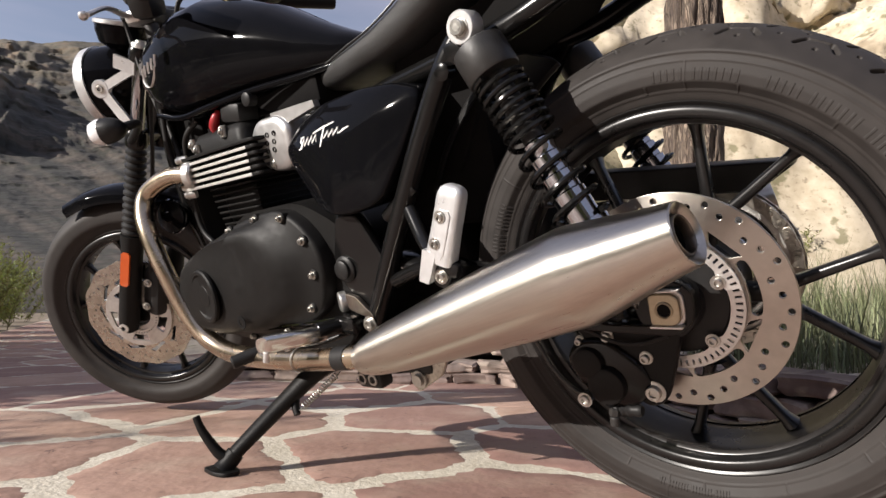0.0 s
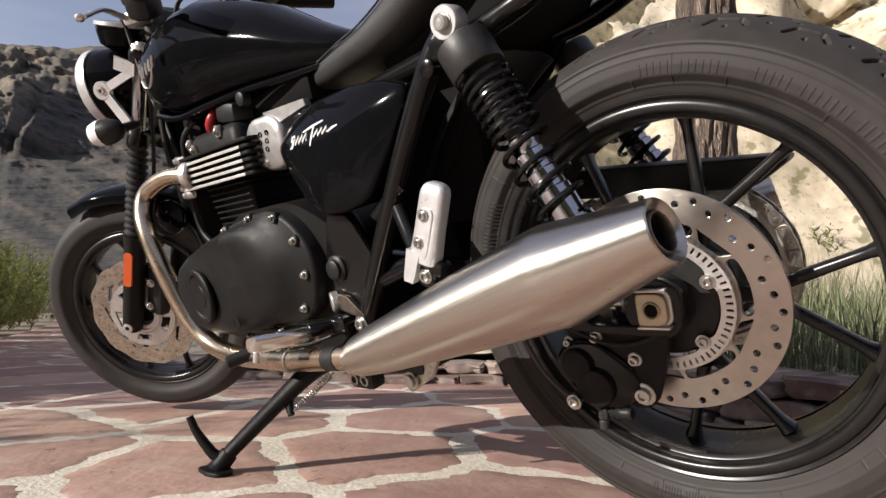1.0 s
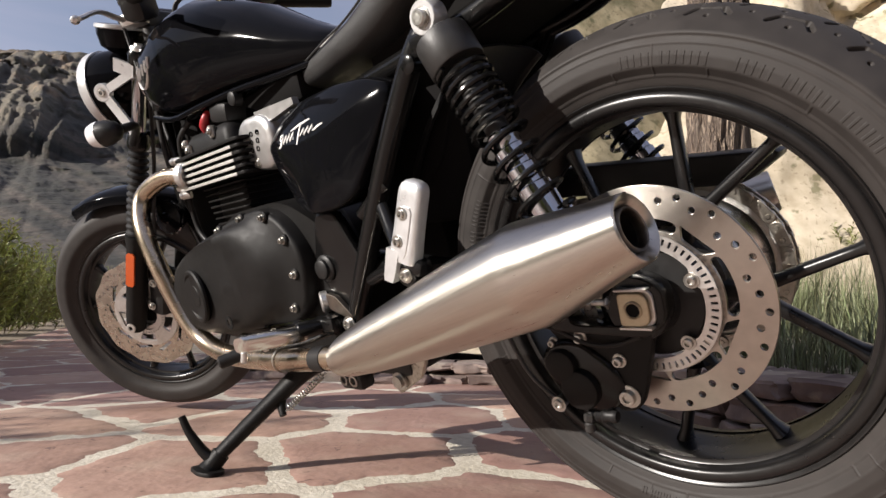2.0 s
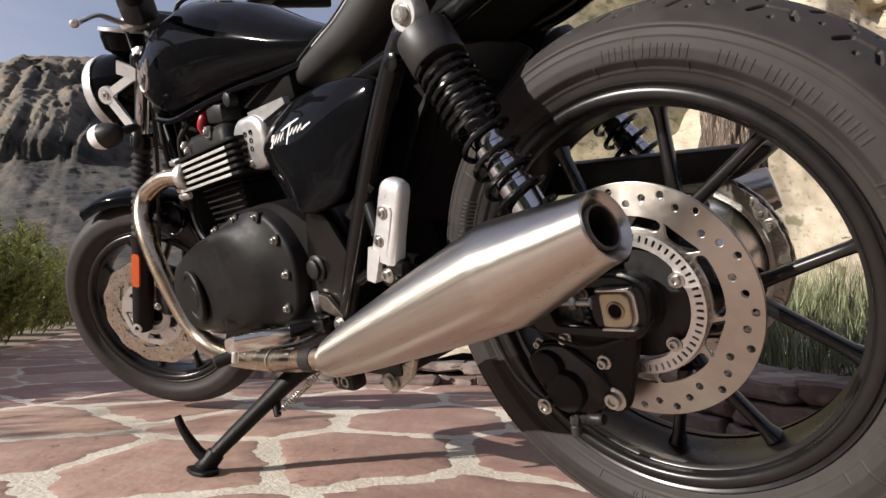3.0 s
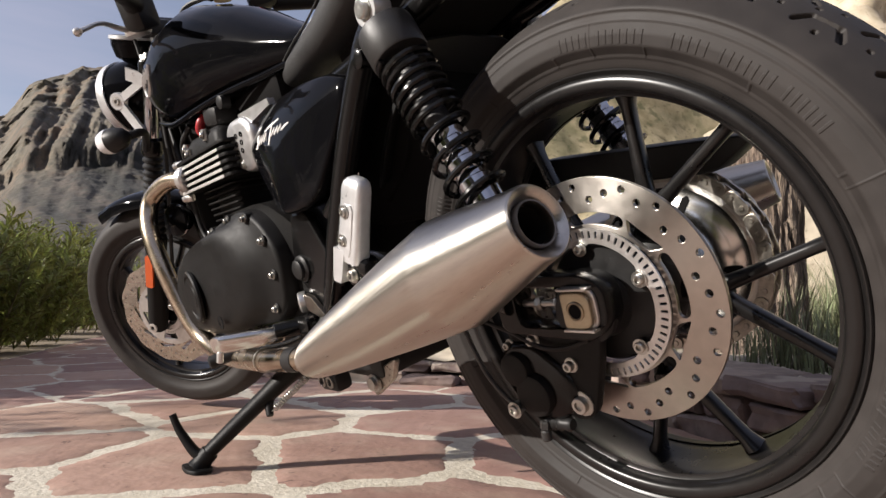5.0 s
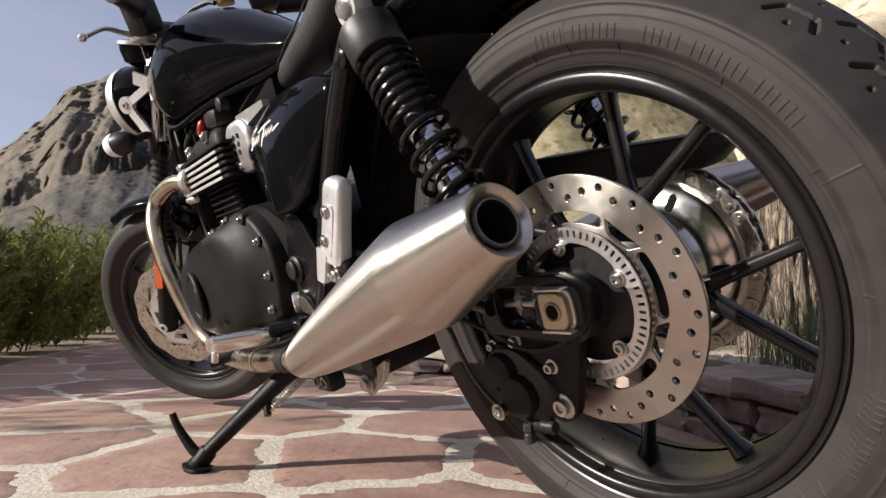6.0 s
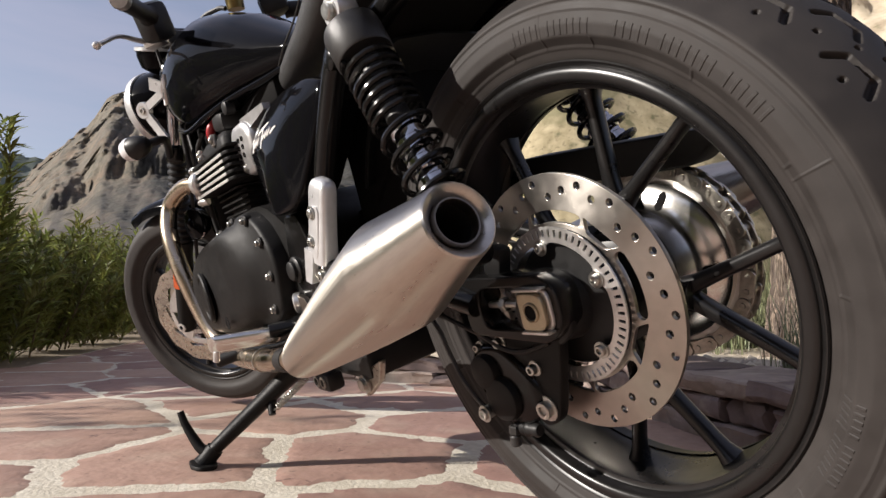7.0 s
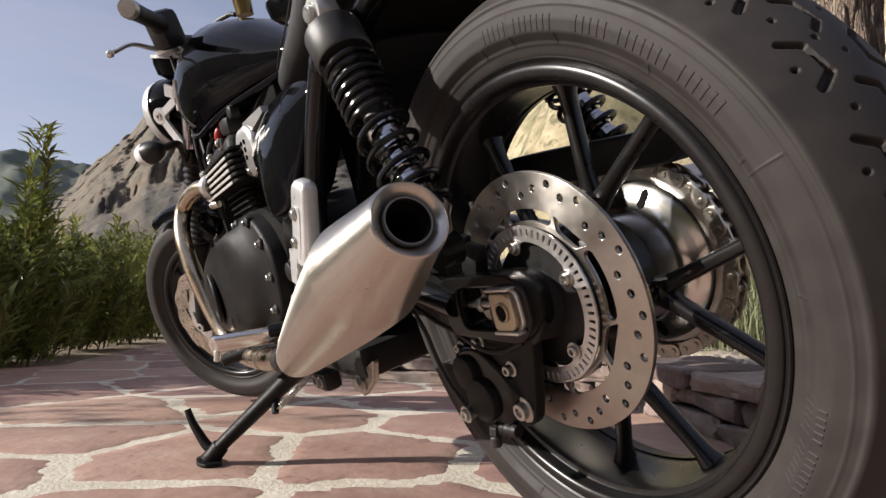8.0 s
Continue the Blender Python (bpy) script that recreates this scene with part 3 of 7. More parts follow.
for k in range(60):
    a = k * math.tau / 60
    u, v = Vector((math.cos(a), math.sin(a))), Vector((-math.sin(a), math.cos(a)))
    loops.append([tuple(u * r + v * w) for r, w in ((0.0690, -0.0013), (0.0762, -0.0015), (0.0762, 0.0015), (0.0690, 0.0013))])
inner = []
for k in range(100):
    a = k * math.tau / 100
    inner.append(((0.0635 - 0.009 * max(0, math.cos(5 * (a - 0.2))) ** 6) * math.cos(a), (0.0635 - 0.009 * max(0, math.cos(5 * (a - 0.2))) ** 6) * math.sin(a)))
loops.append(inner)
ring = part("sensor_ring", plate(loops, 0.002), M_ALU, disc, "slotted speed sensor ring")
ring.matrix_local = pose(0, 0, -0.010)
for k in range(5):
    a = 0.2 + k * math.tau / 5
    part("disc_bolt", bolt((0.059 * math.cos(a), 0.059 * math.sin(a), -0.0115), (0, 0, -1), 0.0055, 0.005), M_BOLT, disc)
part("disc_carrier", lathe((0, 0, 0), (0, 0, -1), [(-0.02, 0.03), (-0.02, 0.062), (0.0, 0.063), (0.004, 0.060), (0.006, 0.036), (0.03, 0.031), (0.045, 0.027), (0.045, 0.0)], 48), M_PLASTIC, disc)
part("spacer", lathe((0, 0, -0.03), (0, 0, -1), [(-0.01, 0.02), (-0.004, 0.0335), (0.002, 0.0345), (0.005, 0.0335), (0.006, 0.026)], 40), M_PLASTIC, disc)

# sprocket and chain on the right
outer = []
N = 42
for k in range(N * 4):
    a = k * math.tau / (N * 4)
    outer.append(((0.1005 + (0.0035, 0.001, -0.002, 0.001)[k % 4]) * math.cos(a), (0.1005 + (0.0035, 0.001, -0.002, 0.001)[k % 4]) * math.sin(a)))
loops = [outer, circle2(0, 0, 0.045, 48)]
for k in range(5):
    a = k * math.tau / 5 + 0.3
    loops.append(arc_slot(0.076, 0.009, a - 0.2, a + 0.2))
sprocket = B("rear_sprocket", plate(loops, 0.005, 0.0006), M_ALU, "aluminium rear sprocket")
sprocket.matrix_local = REAR @ pose(0, 0, 0.083)
part("sprocket_carrier", lathe((0, 0, -0.062), (0, 0, 1), [(0, 0.03), (0, 0.050), (0.010, 0.057), (0.030, 0.062), (0.037, 0.066), (0.042, 0.076), (0.046, 0.087), (0.050, 0.0905), (0.059, 0.090), (0.059, 0.04)], 64), M_POLISH, sprocket, "polished dished sprocket carrier")
for k in range(5):
    a = k * math.tau / 5 + 0.75
    u, v = Vector((math.cos(a), math.sin(a), 0)), Vector((-math.sin(a), math.cos(a), 0))
    # black block on the dish, coloured for the dark inside a slot
    part("carrier_slot", loft([[u * r + v * w * q + Vector((0, 0, z)) for q, z in ((-1, z0), (1, z0), (1, z0 + 0.012), (-1, z0 + 0.012))] for r, w, z0 in ((0.066, 0.001, -0.0262), (0.069, 0.0040, -0.0247), (0.075, 0.0042, -0.0217), (0.082, 0.0040, -0.0192), (0.085, 0.001, -0.0180))]), M_DARK, sprocket)
chain = B("chain", join(*[rod((0, 0, 0.0005 * s), (0, 0, 0.004 * s), 0.001) for s in (1,)]), M_CHAIN, "greasy drive chain")


def link_mesh(outer_link):
    w = 0.0095 if outer_link else 0.0065
    pts = []
    for s in (-1, 1):
        for k in range(9):
            a = -math.pi / 2 + k * math.pi / 8
            pts.append((s * (0.0079 + 0.0072 * math.cos(a)), s * 0.0072 * math.sin(a)))
    pts = [(x, y * (0.8 if abs(x) < 0.004 else 1)) for x, y in pts]
    bms = []
    for z in (-w, w):
        me = plate([pts], 0.0022, 0.0004, pose(0, 0, z))
        b = bmesh.new()
        b.from_mesh(me)
        bms.append(b)
    for x in (-0.0079, 0.0079):
        bms.append(rod((x, 0, -w - 0.003), (x, 0, w + 0.003), 0.0031 if outer_link else 0.005, 10, 0.0005))
    out = join(*bms)
    me = bpy.data.meshes.new("chain_link")
    out.to_mesh(me)
    out.free()
    me.polygons.foreach_set("use_smooth", [True] * len(me.polygons))
    me.set_sharp_from_angle(angle=radians(38))
    me.materials.append(M_CHAIN)
    return me


LINKS = (link_mesh(True), link_mesh(False))
track, CR, FR = [], 0.1045, 0.040
p = [Vector((-0.50, 0.035 + FR)), Vector((-0.030, CR))]
path = []
L = (p[1] - p[0]).length
for k in range(int(L / 0.01588)):
    path.append(p[0].lerp(p[1], k * 0.01588 / L))
a = math.radians(101)
while a > math.radians(-92):
    path.append(Vector((CR * math.cos(a), CR * math.sin(a))))
    a -= 0.01588 / CR
last = path[-1]
end = Vector((-0.50, 0.035 - FR))
L = (end - last).length
for k in range(1, int(L / 0.01588)):
    path.append(last.lerp(end, k * 0.01588 / L))
for k in range(len(path) - 1):
    a, b = path[k], path[k + 1]
    c, d = (a + b) / 2, (b - a)
    ln = new("chain_link", LINKS[k % 2])
    ln.parent = chain
    ln.matrix_local = REAR @ pose(0, 0, 0.083) @ pose(-c.x, c.y, 0, 0, 0, math.degrees(math.atan2(d.y, -d.x)))
chain.data.transform(REAR @ pose(-CR, 0, 0.083))

# chain guard, and the swing arm with its axle ends
B("chain_guard", side(round_poly([(-0.40, 0.455), (-0.16, 0.468), (0.112, 0.446), (0.070, 0.418), (-0.05, 0.424), (-0.17, 0.432), (-0.40, 0.42)], 0.01), 0.068, 0.112, 0.003), M_PLASTIC, "black chain guard")
for s in (-1, 1):
    y = 0.1075 * s
    arm = tube([(-0.47, 0.112 * s, 0.405), (-0.30, 0.122 * s, 0.385), (-0.16, 0.116 * s, 0.352), (-0.085, 0.110 * s, 0.330)], [0.030, 0.027, 0.026, 0.026], 16, 8, squash=0.62)
    arm_ob = B("swing_arm", arm, M_FRAME, "black steel swing arm")
    outline = round_poly([(-0.105, 0.357), (0.014, 0.357), (0.034, 0.344), (0.034, 0.310), (0.014, 0.293), (-0.105, 0.298)], 0.014)
    win = round_poly([(-0.082, 0.349), (0.027, 0.349), (0.027, 0.302), (-0.082, 0.302)], 0.018)
    me = plate([outline, win], 0.026, 0.002, Matrix(((1, 0, 0, 0), (0, 0, -1, y), (0, 1, 0, 0), (0, 0, 0, 1))))
    part("axle_plate", me, M_FRAME, arm_ob)
    part("axle_block", side(round_poly([(-0.010, 0.345), (0.026, 0.345), (0.026, 0.306), (-0.010, 0.306)], 0.012), y + 0.010 * s, y + 0.018 * s, 0.0015), M_ALU, arm_ob)
    part("axle_nut", side(round_poly([(-0.008, 0.342), (0.016, 0.342), (0.022, 0.336), (0.022, 0.314), (0.016, 0.308), (-0.008, 0.308)], 0.004), y + 0.018 * s, y + 0.0235 * s, 0.0018), M_BRASS, arm_ob)
    # black disc on the nut stands for the dark of the bore
    part("axle_bore", lathe((0.007, y + 0.0228 * s, 0.325), (0, s, 0), [(0, 0), (0, 0.0072), (0.0014, 0.0072), (0.0014, 0)], 24), M_DARK, arm_ob)
    part("washer_rim", lathe((0.007, y + 0.0228 * s, 0.325), (0, s, 0), [(0, 0.0072), (0.0022, 0.0075), (0.0028, 0.0086), (0.0020, 0.0098), (0, 0.0100)], 28, closed=True), M_BRASS, arm_ob)
    for zc in (0.3465, 0.3050):
        part("clip_edge", rbox((0.007, y + 0.020 * s, zc), (0.036, 0.011, 0.0028), 0.001), M_ALU, arm_ob)
    part("adjuster", join(rod((-0.080, y, 0.326), (-0.022, y, 0.326), 0.004), rod((-0.060, y, 0.326), (-0.052, y, 0.326), 0.008, 6), rod((-0.035, y, 0.326), (-0.030, y, 0.326), 0.0075, 6)), M_BOLT, arm_ob)

# rear brake caliper under the axle
cal = B("rear_caliper", side(round_poly([(-0.118, 0.298), (0.013, 0.296), (0.004, 0.262), (-0.008, 0.225), (-0.016, 0.205), (-0.036, 0.198), (-0.060, 0.222), (-0.085, 0.262)], 0.010), -0.111, -0.098, 0.002), M_SATIN, "black brake caliper with bracket")
body = round_poly([(-0.050, 0.024), (-0.028, 0.050), (0.010, 0.052), (0.052, 0.020), (0.062, -0.012), (0.040, -0.034), (0.012, -0.040), (-0.030, -0.016)], 0.014)
part("caliper_body", loft([[Vector((x * k - 0.086, y, z * k + 0.232)) for x, z in body] for y, k in ((-0.046, 0.86), (-0.052, 0.98), (-0.072, 1.0), (-0.076, 0.9), (-0.088, 0.9), (-0.092, 1.0), (-0.110, 1.0), (-0.116, 0.95), (-0.118, 0.85))]), M_FRAME, cal, sharp=50)
for x, z, r in ((-0.1010, 0.2530, 0.0200), (-0.0810, 0.2245, 0.0245)):
    part("piston_cap", lathe((x, -0.112, z), (0, -1, 0), [(0, 0), (0, r), (0.010, r), (0.014, r * 0.94), (0.0155, r * 0.80), (0.0155, 0)], 30), M_SATIN, cal)
for x, z, r in ((-0.0259, 0.2176, 0.0090), (-0.0299, 0.2599, 0.0055), (-0.0744, 0.2854, 0.0055), (-0.112, 0.278, 0.0045)):
    part("caliper_bolt", join(bolt((x, -0.111, z), (0, -1, 0), r, 0.009), lathe((x, -0.110, z), (0, -1, 0), [(0, 0), (0, r * 1.35), (0.0025, r * 1.35), (0.003, r * 1.2), (0.003, 0)], 20)), M_BOLT, cal)
part("slider_boot", lathe((-0.078, -0.113, 0.190), (1, 0, 0.05), [(0, 0), (0, 0.008), (0.004, 0.0085), (0.006, 0.0065), (0.010, 0.0085), (0.014, 0.0065), (0.018, 0.0085), (0.022, 0.0065), (0.030, 0.008), (0.034, 0.006), (0.034, 0)], 18), M_HOSE, cal)
part("bleed_nipple", join(rod((-0.077, -0.119, 0.194), (-0.078, -0.121, 0.184), 0.0065, 6), rod((-0.078, -0.121, 0.184), (-0.078, -0.122, 0.172), 0.0060)), M_COLLAR, cal)
part("banjo_bolt", join(rod((-0.109, -0.116, 0.208), (-0.109, -0.130, 0.207), 0.0075), bolt((-0.109, -0.130, 0.207), (0, -1, 0), 0.0065, 0.005)), M_BOLT, cal)
part("brake_line", tube([(-0.109, -0.124, 0.208), (-0.130, -0.121, 0.218), (-0.153, -0.119, 0.240), (-0.169, -0.117, 0.270), (-0.182, -0.115, 0.298), (-0.215, -0.112, 0.328), (-0.28, -0.108, 0.345)], 0.0030, 8), M_COLLAR, cal, "dark steel brake line")
part("sensor_cable", tube([(0.000, -0.112, 0.289), (-0.03, -0.117, 0.280), (-0.061, -0.119, 0.281), (-0.10, -0.118, 0.296), (-0.147, -0.116, 0.309), (-0.20, -0.11, 0.325)], 0.0028, 8), M_HOSE, cal)
part("sensor", join(rbox((-0.060, -0.100, 0.372), (0.026, 0.018, 0.034), 0.004, (0, 20, 0)), rbox((-0.075, -0.096, 0.390), (0.012, 0.010, 0.02), 0.003, (0, 20, 0))), M_PLASTIC, cal)


# ---- shocks ----
def shock(s, top, bot):
    top, bot = Vector(top), Vector(bot)
    d = (bot - top).normalized()
    L = (bot - top).length
    ob = B("shock_absorber", lathe(top, d, [(0.026, 0), (0.026, 0.026), (0.030, 0.0325), (0.034, 0.0335), (0.070, 0.0335), (0.072, 0.032), (0.072, 0.014), (L * 0.55, 0.014)], 32), M_COLLAR, "black coil-over rear shock with chrome body")
    dd, u, v = axes(d)
    part("eye", join(lathe(top - Vector((0, 0.012, 0)), (0, 1, 0), [(0, 0.011), (0, 0.019), (0.002, 0.0205), (0.022, 0.0205), (0.024, 0.019), (0.024, 0.011)], 28, closed=True), rod(top + d * 0.016, top + d * 0.03, 0.011)), M_SILVER, ob, "silver top eye")
    part("eye_bolt", join(bolt(top + Vector((0, 0.012 * s, 0)), (0, s, 0), 0.0085, 0.008), rod(top + Vector((0, -0.02, 0)), top + Vector((0, 0.02, 0)), 0.010)), M_BOLT, ob)
    part("body", lathe(top, d, [(0.165, 0.0), (0.165, 0.016), (0.168, 0.0185), (0.178, 0.0185), (0.180, 0.0175), (0.186, 0.0175), (0.188, 0.0205), (0.202, 0.0205), (0.204, 0.0180), (0.211, 0.0180), (0.213, 0.0205), (0.226, 0.0205), (0.228, 0.0180), (0.235, 0.0180), (0.237, 0.0205), (L - 0.046, 0.0205), (L - 0.045, 0.0195), (L - 0.045, 0.026), (L - 0.038, 0.0265), (L - 0.030, 0.020), (L, 0.012), (L, 0)], 32), M_CHROME, ob, "chromed damper body")
    part("lower_eye", lathe(bot - Vector((0, 0.013, 0)), (0, 1, 0), [(0, 0), (0, 0.017), (0.026, 0.017), (0.026, 0)], 24), M_FRAME, ob)
    pts = []
    n = 264
    for k in range(n + 1):
        f = k / n
        turns = 7.2 * min(f / 0.42, 1.0) + 4.6 * max(0.0, (f - 0.42) / 0.58)
        a = turns * math.tau
        h = 0.075 + (L - 0.047 - 0.075) * f
        pts.append(top + d * h + (u * math.cos(a) + v * math.sin(a)) * 0.0294)
    part("coil_spring", tube(pts, 0.0036, 8, smooth=False), M_FRAME, ob, "black coil spring")
    return ob


shock(-1, (-0.1790, -0.134, 0.682), (-0.042, -0.142, 0.392))
shock(1, (-0.200, 0.160, 0.679), (-0.054, 0.168, 0.392))


# ---- exhaust ----
def silencer(a, t, label):
    """A turned silencer, built along its own z axis and laid from a to t."""
    a, t = Vector(a), Vector(t)
    L = (t - a).length
    prof = [(-0.012, 0.0205), (-0.012, 0.0245), (0.0, 0.026), (0.004, 0.0285), (0.02, 0.031), (0.15 * L, 0.0360), (0.30 * L, 0.0408), (0.50 * L, 0.0468), (0.62 * L, 0.0498), (0.70 * L, 0.0512), (0.755 * L, 0.0520), (0.764 * L, 0.0519), (0.772 * L, 0.0513), (0.83 * L, 0.0458), (0.90 * L, 0.0388), (0.96 * L, 0.0332), (0.985 * L, 0.0314), (L - 0.004, 0.0309), (L - 0.0012, 0.0302), (L, 0.0288), (L - 0.0008, 0.0268), (L - 0.004, 0.0236), (L - 0.007, 0.0212), (L - 0.010, 0.0195)]
    ob = B("silencer", lathe((0, 0, 0), (0, 0, 1), prof, 96), M_STEEL, label, sharp=24)
    d, u, v = axes(t - a)
    ob.matrix_local = Matrix(((u.x, v.x, d.x, a.x), (u.y, v.y, d.y, a.y), (u.z, v.z, d.z, a.z), (0, 0, 0, 1)))
    part("outlet_ring", lathe((0, 0, 0), (0, 0, 1), [(L - 0.010, 0.0196), (L - 0.0040, 0.0194), (L - 0.0028, 0.0186), (L - 0.0030, 0.0174), (L - 0.0045, 0.0168), (L - 0.014, 0.0165)], 64), M_TIP, ob, "heat-darkened steel outlet ring")
    part("outlet", lathe((0, 0, 0), (0, 0, 1), [(L - 0.012, 0.0167), (L - 0.016, 0.0160), (L - 0.08, 0.0158), (L - 0.08, 0)], 40), M_DARK, ob, "sooty outlet pipe")
    return ob


SA, ST = Vector((-0.392, -0.214, 0.282)), Vector((0.080, -0.238, 0.431))
silencer(SA, ST, "brushed stainless tapered silencer")
silencer((-0.392, 0.150, 0.282), (0.046, 0.282, 0.373), "brushed stainless tapered silencer on the far flank")


def header(s, pts, label):
    ob = B("exhaust_pipe", tube(pts, 0.0175, 20, 8), M_PIPE, label)
    part("clamp", tube([Vector(pts[-1]).lerp(Vector(pts[-2]), 0.36), Vector(pts[-1]).lerp(Vector(pts[-2]), 0.62)], 0.0186, 20, 2), M_HOSE, ob, "black band round the pipe")
    part("pipe_clamp", tube([Vector(pts[-2]).lerp(Vector(pts[-3]), 0.50), Vector(pts[-2]).lerp(Vector(pts[-3]), 0.55)], 0.0196, 20, 2), M_CHAIN, ob)
    part("pipe_collar", lathe(pts[0], Vector(pts[0]) - Vector(pts[1]), [(-0.006, 0.018), (-0.006, 0.026), (0.008, 0.027), (0.012, 0.024), (0.012, 0.0)], 24), M_ALU, ob)
    return ob


header(-1, [(-0.840, -0.160, 0.600), (-0.893, -0.179, 0.606), (-0.948, -0.200, 0.587), (-0.954, -0.217, 0.552), (-0.936, -0.228, 0.507), (-0.912, -0.230, 0.445), (-0.893, -0.225, 0.378), (-0.868, -0.219, 0.322), (-0.825, -0.213, 0.281), (-0.74, -0.214, 0.263), (-0.60, -0.220, 0.266), (-0.50, -0.220, 0.272), (-0.395, -0.2145, 0.2815)], "heat-tinted stainless exhaust header pipe")
header(1, [(-0.86, 0.05, 0.608), (-0.93, 0.08, 0.610), (-0.972, 0.10, 0.548), (-0.905, 0.12, 0.430), (-0.785, 0.14, 0.283), (-0.60, 0.150, 0.264), (-0.395, 0.1505, 0.2815)], "stainless exhaust header pipe on the far flank")


# ---- frame ----
def mid(x):
    """The line of the chassis' middle."""
    return 0.075 * x


def tubes(name, label, lines, r, material=M_FRAME):
    obs = []
    for pts in lines:
        obs.append(B(name, tube(pts, r, 14, 6), material, label))
    return obs


tubes("frame_tube", "gloss black steel frame tube", [
    [(-0.188, -0.112, 0.690), (-0.223, -0.125, 0.6527), (-0.279, -0.140, 0.563), (-0.354, -0.150, 0.439), (-0.4295, -0.150, 0.319), (-0.444, -0.150, 0.296)],
    [(-0.165, 0.10, 0.672), (-0.21, 0.115, 0.63), (-0.285, 0.125, 0.535), (-0.42, 0.12, 0.295)],
    [(-0.93, -0.09, 0.78), (-0.75, -0.09, 0.70), (-0.52, -0.07, 0.645), (-0.35, -0.075, 0.655), (-0.165, -0.090, 0.672), (-0.06, -0.080, 0.700)],
    [(-0.93, -0.03, 0.78), (-0.75, 0.01, 0.72), (-0.52, 0.06, 0.665), (-0.165, 0.10, 0.672), (-0.03, 0.095, 0.700)],
    [(-0.945, -0.125, 0.76), (-0.955, -0.125, 0.62), (-0.93, -0.12, 0.47), (-0.85, -0.11, 0.33), (-0.75, -0.10, 0.26)]], 0.0155)
tubes("peg_stay", "black footrest stay", [
    [(-0.315, -0.150, 0.475), (-0.28, -0.172, 0.432), (-0.235, -0.200, 0.408)],
    [(-0.372, -0.150, 0.375), (-0.30, -0.165, 0.395), (-0.235, -0.198, 0.402)],
    [(-0.300, -0.145, 0.505), (-0.335, -0.150, 0.485), (-0.36, -0.150, 0.47)]], 0.0105)
B("pivot_plate", side(round_poly([(-0.466, 0.480), (-0.424, 0.478), (-0.386, 0.408), (-0.402, 0.365), (-0.424, 0.306), (-0.440, 0.306), (-0.470, 0.366), (-0.497, 0.396)], 0.010), -0.156, -0.138, 0.004), M_FRAME, "black frame plate at the swing arm pivot")
B("pivot_cap", lathe((-0.469, -0.155, 0.3987), (0, -1, 0), [(0, 0), (0, 0.021), (0.004, 0.021), (0.006, 0.019), (0.007, 0.0155), (0.012, 0.0150), (0.014, 0.012), (0.014, 0)], 32), M_PLASTIC, "black swing arm pivot cap")
# dark plate added to close a bright gap ahead of the wheel
B("inner_guard", side(round_poly([(-0.47, 0.46), (-0.34, 0.475), (-0.330, 0.40), (-0.332, 0.33), (-0.40, 0.31), (-0.47, 0.32)], 0.012), -0.03, 0.05, 0.003), M_DARK, "black filler plate closing the gap ahead of the rear wheel")
B("rear_subframe_plate", side(round_poly([(-0.33, 0.66), (-0.24, 0.67), (-0.235, 0.60), (-0.28, 0.52), (-0.36, 0.46)], 0.02), -0.06, 0.06, 0.003), M_DARK, "black inner mudguard")
B("battery_box", rbox((-0.33, 0.02, 0.55), (0.20, 0.14, 0.24), 0.02), M_DARK, "black battery box")
B("frame_bolt", bolt((-0.432, -0.165, 0.312), (0, -1, 0), 0.009, 0.007), M_BOLT, "zinc frame bolt")
link = B("brake_pedal_link", side(round_poly([(-0.474, 0.360), (-0.452, 0.355), (-0.421, 0.325), (-0.424, 0.320), (-0.472, 0.336)], 0.004), -0.166, -0.158, 0.001), M_TIP, "dull cast linkage arm")
part("link_cap", lathe((-0.486, -0.156, 0.347), (-0.5, -0.86, 0), [(0, 0), (0, 0.016), (0.004, 0.0165), (0.010, 0.0165), (0.012, 0.014), (0.012, 0)], 24), M_ALU, link)
hang = B("exhaust_hanger", side(round_poly([(-0.400, 0.236), (-0.350, 0.240), (-0.322, 0.252), (-0.340, 0.222), (-0.368, 0.206), (-0.392, 0.192), (-0.400, 0.210)], 0.006), -0.134, -0.124, 0.002), M_CHAIN, "grey steel bracket under the silencer")
part("hanger_bolt", lathe((-0.382, -0.135, 0.214), (0, -1, 0), [(0, 0), (0, 0.014), (0.004, 0.014), (0.004, 0.010), (0.010, 0.0095), (0.010, 0)], 20), M_BOLT, hang)
B("link_block", rbox((-0.455, -0.16, 0.222), (0.055, 0.03, 0.030), 0.008), M_PLASTIC, "black rubber mounting block")
for x in (-0.468, -0.444):
    B("mount_bush", lathe((x, -0.175, 0.224), (0, -1, 0), [(0, 0.006), (0, 0.0095), (0.002, 0.0095), (0.002, 0.006)], 16, closed=True), M_BOLT, "steel bush")
B("engine_underside", rbox((-0.50, -0.03, 0.245), (0.30, 0.22, 0.05), 0.012), M_PLASTIC, "black engine sump")

# side stand: a leg, a foot plate, a prong and a spring
stand = B("side_stand", tube([(-0.575, -0.135, 0.238), (-0.600, -0.165, 0.222), (-0.628, -0.215, 0.190), (-0.660, -0.295, 0.143), (-0.668, -0.317, 0.130)], [0.028, 0.0235, 0.0195, 0.0165, 0.0150], 16, 6, squash=0.75), M_SATIN, "black steel side stand, folded out")
foot_m = pose(-0.672, -0.3335, 0.1145, -LEAN, 0, 0)
part("foot_plate", plate([round_poly([(-0.036, -0.014), (0.006, -0.020), (0.030, -0.012), (0.030, 0.012), (0.006, 0.022), (-0.036, 0.012)], 0.010)], 0.004, 0.0015, foot_m), M_SATIN, stand)
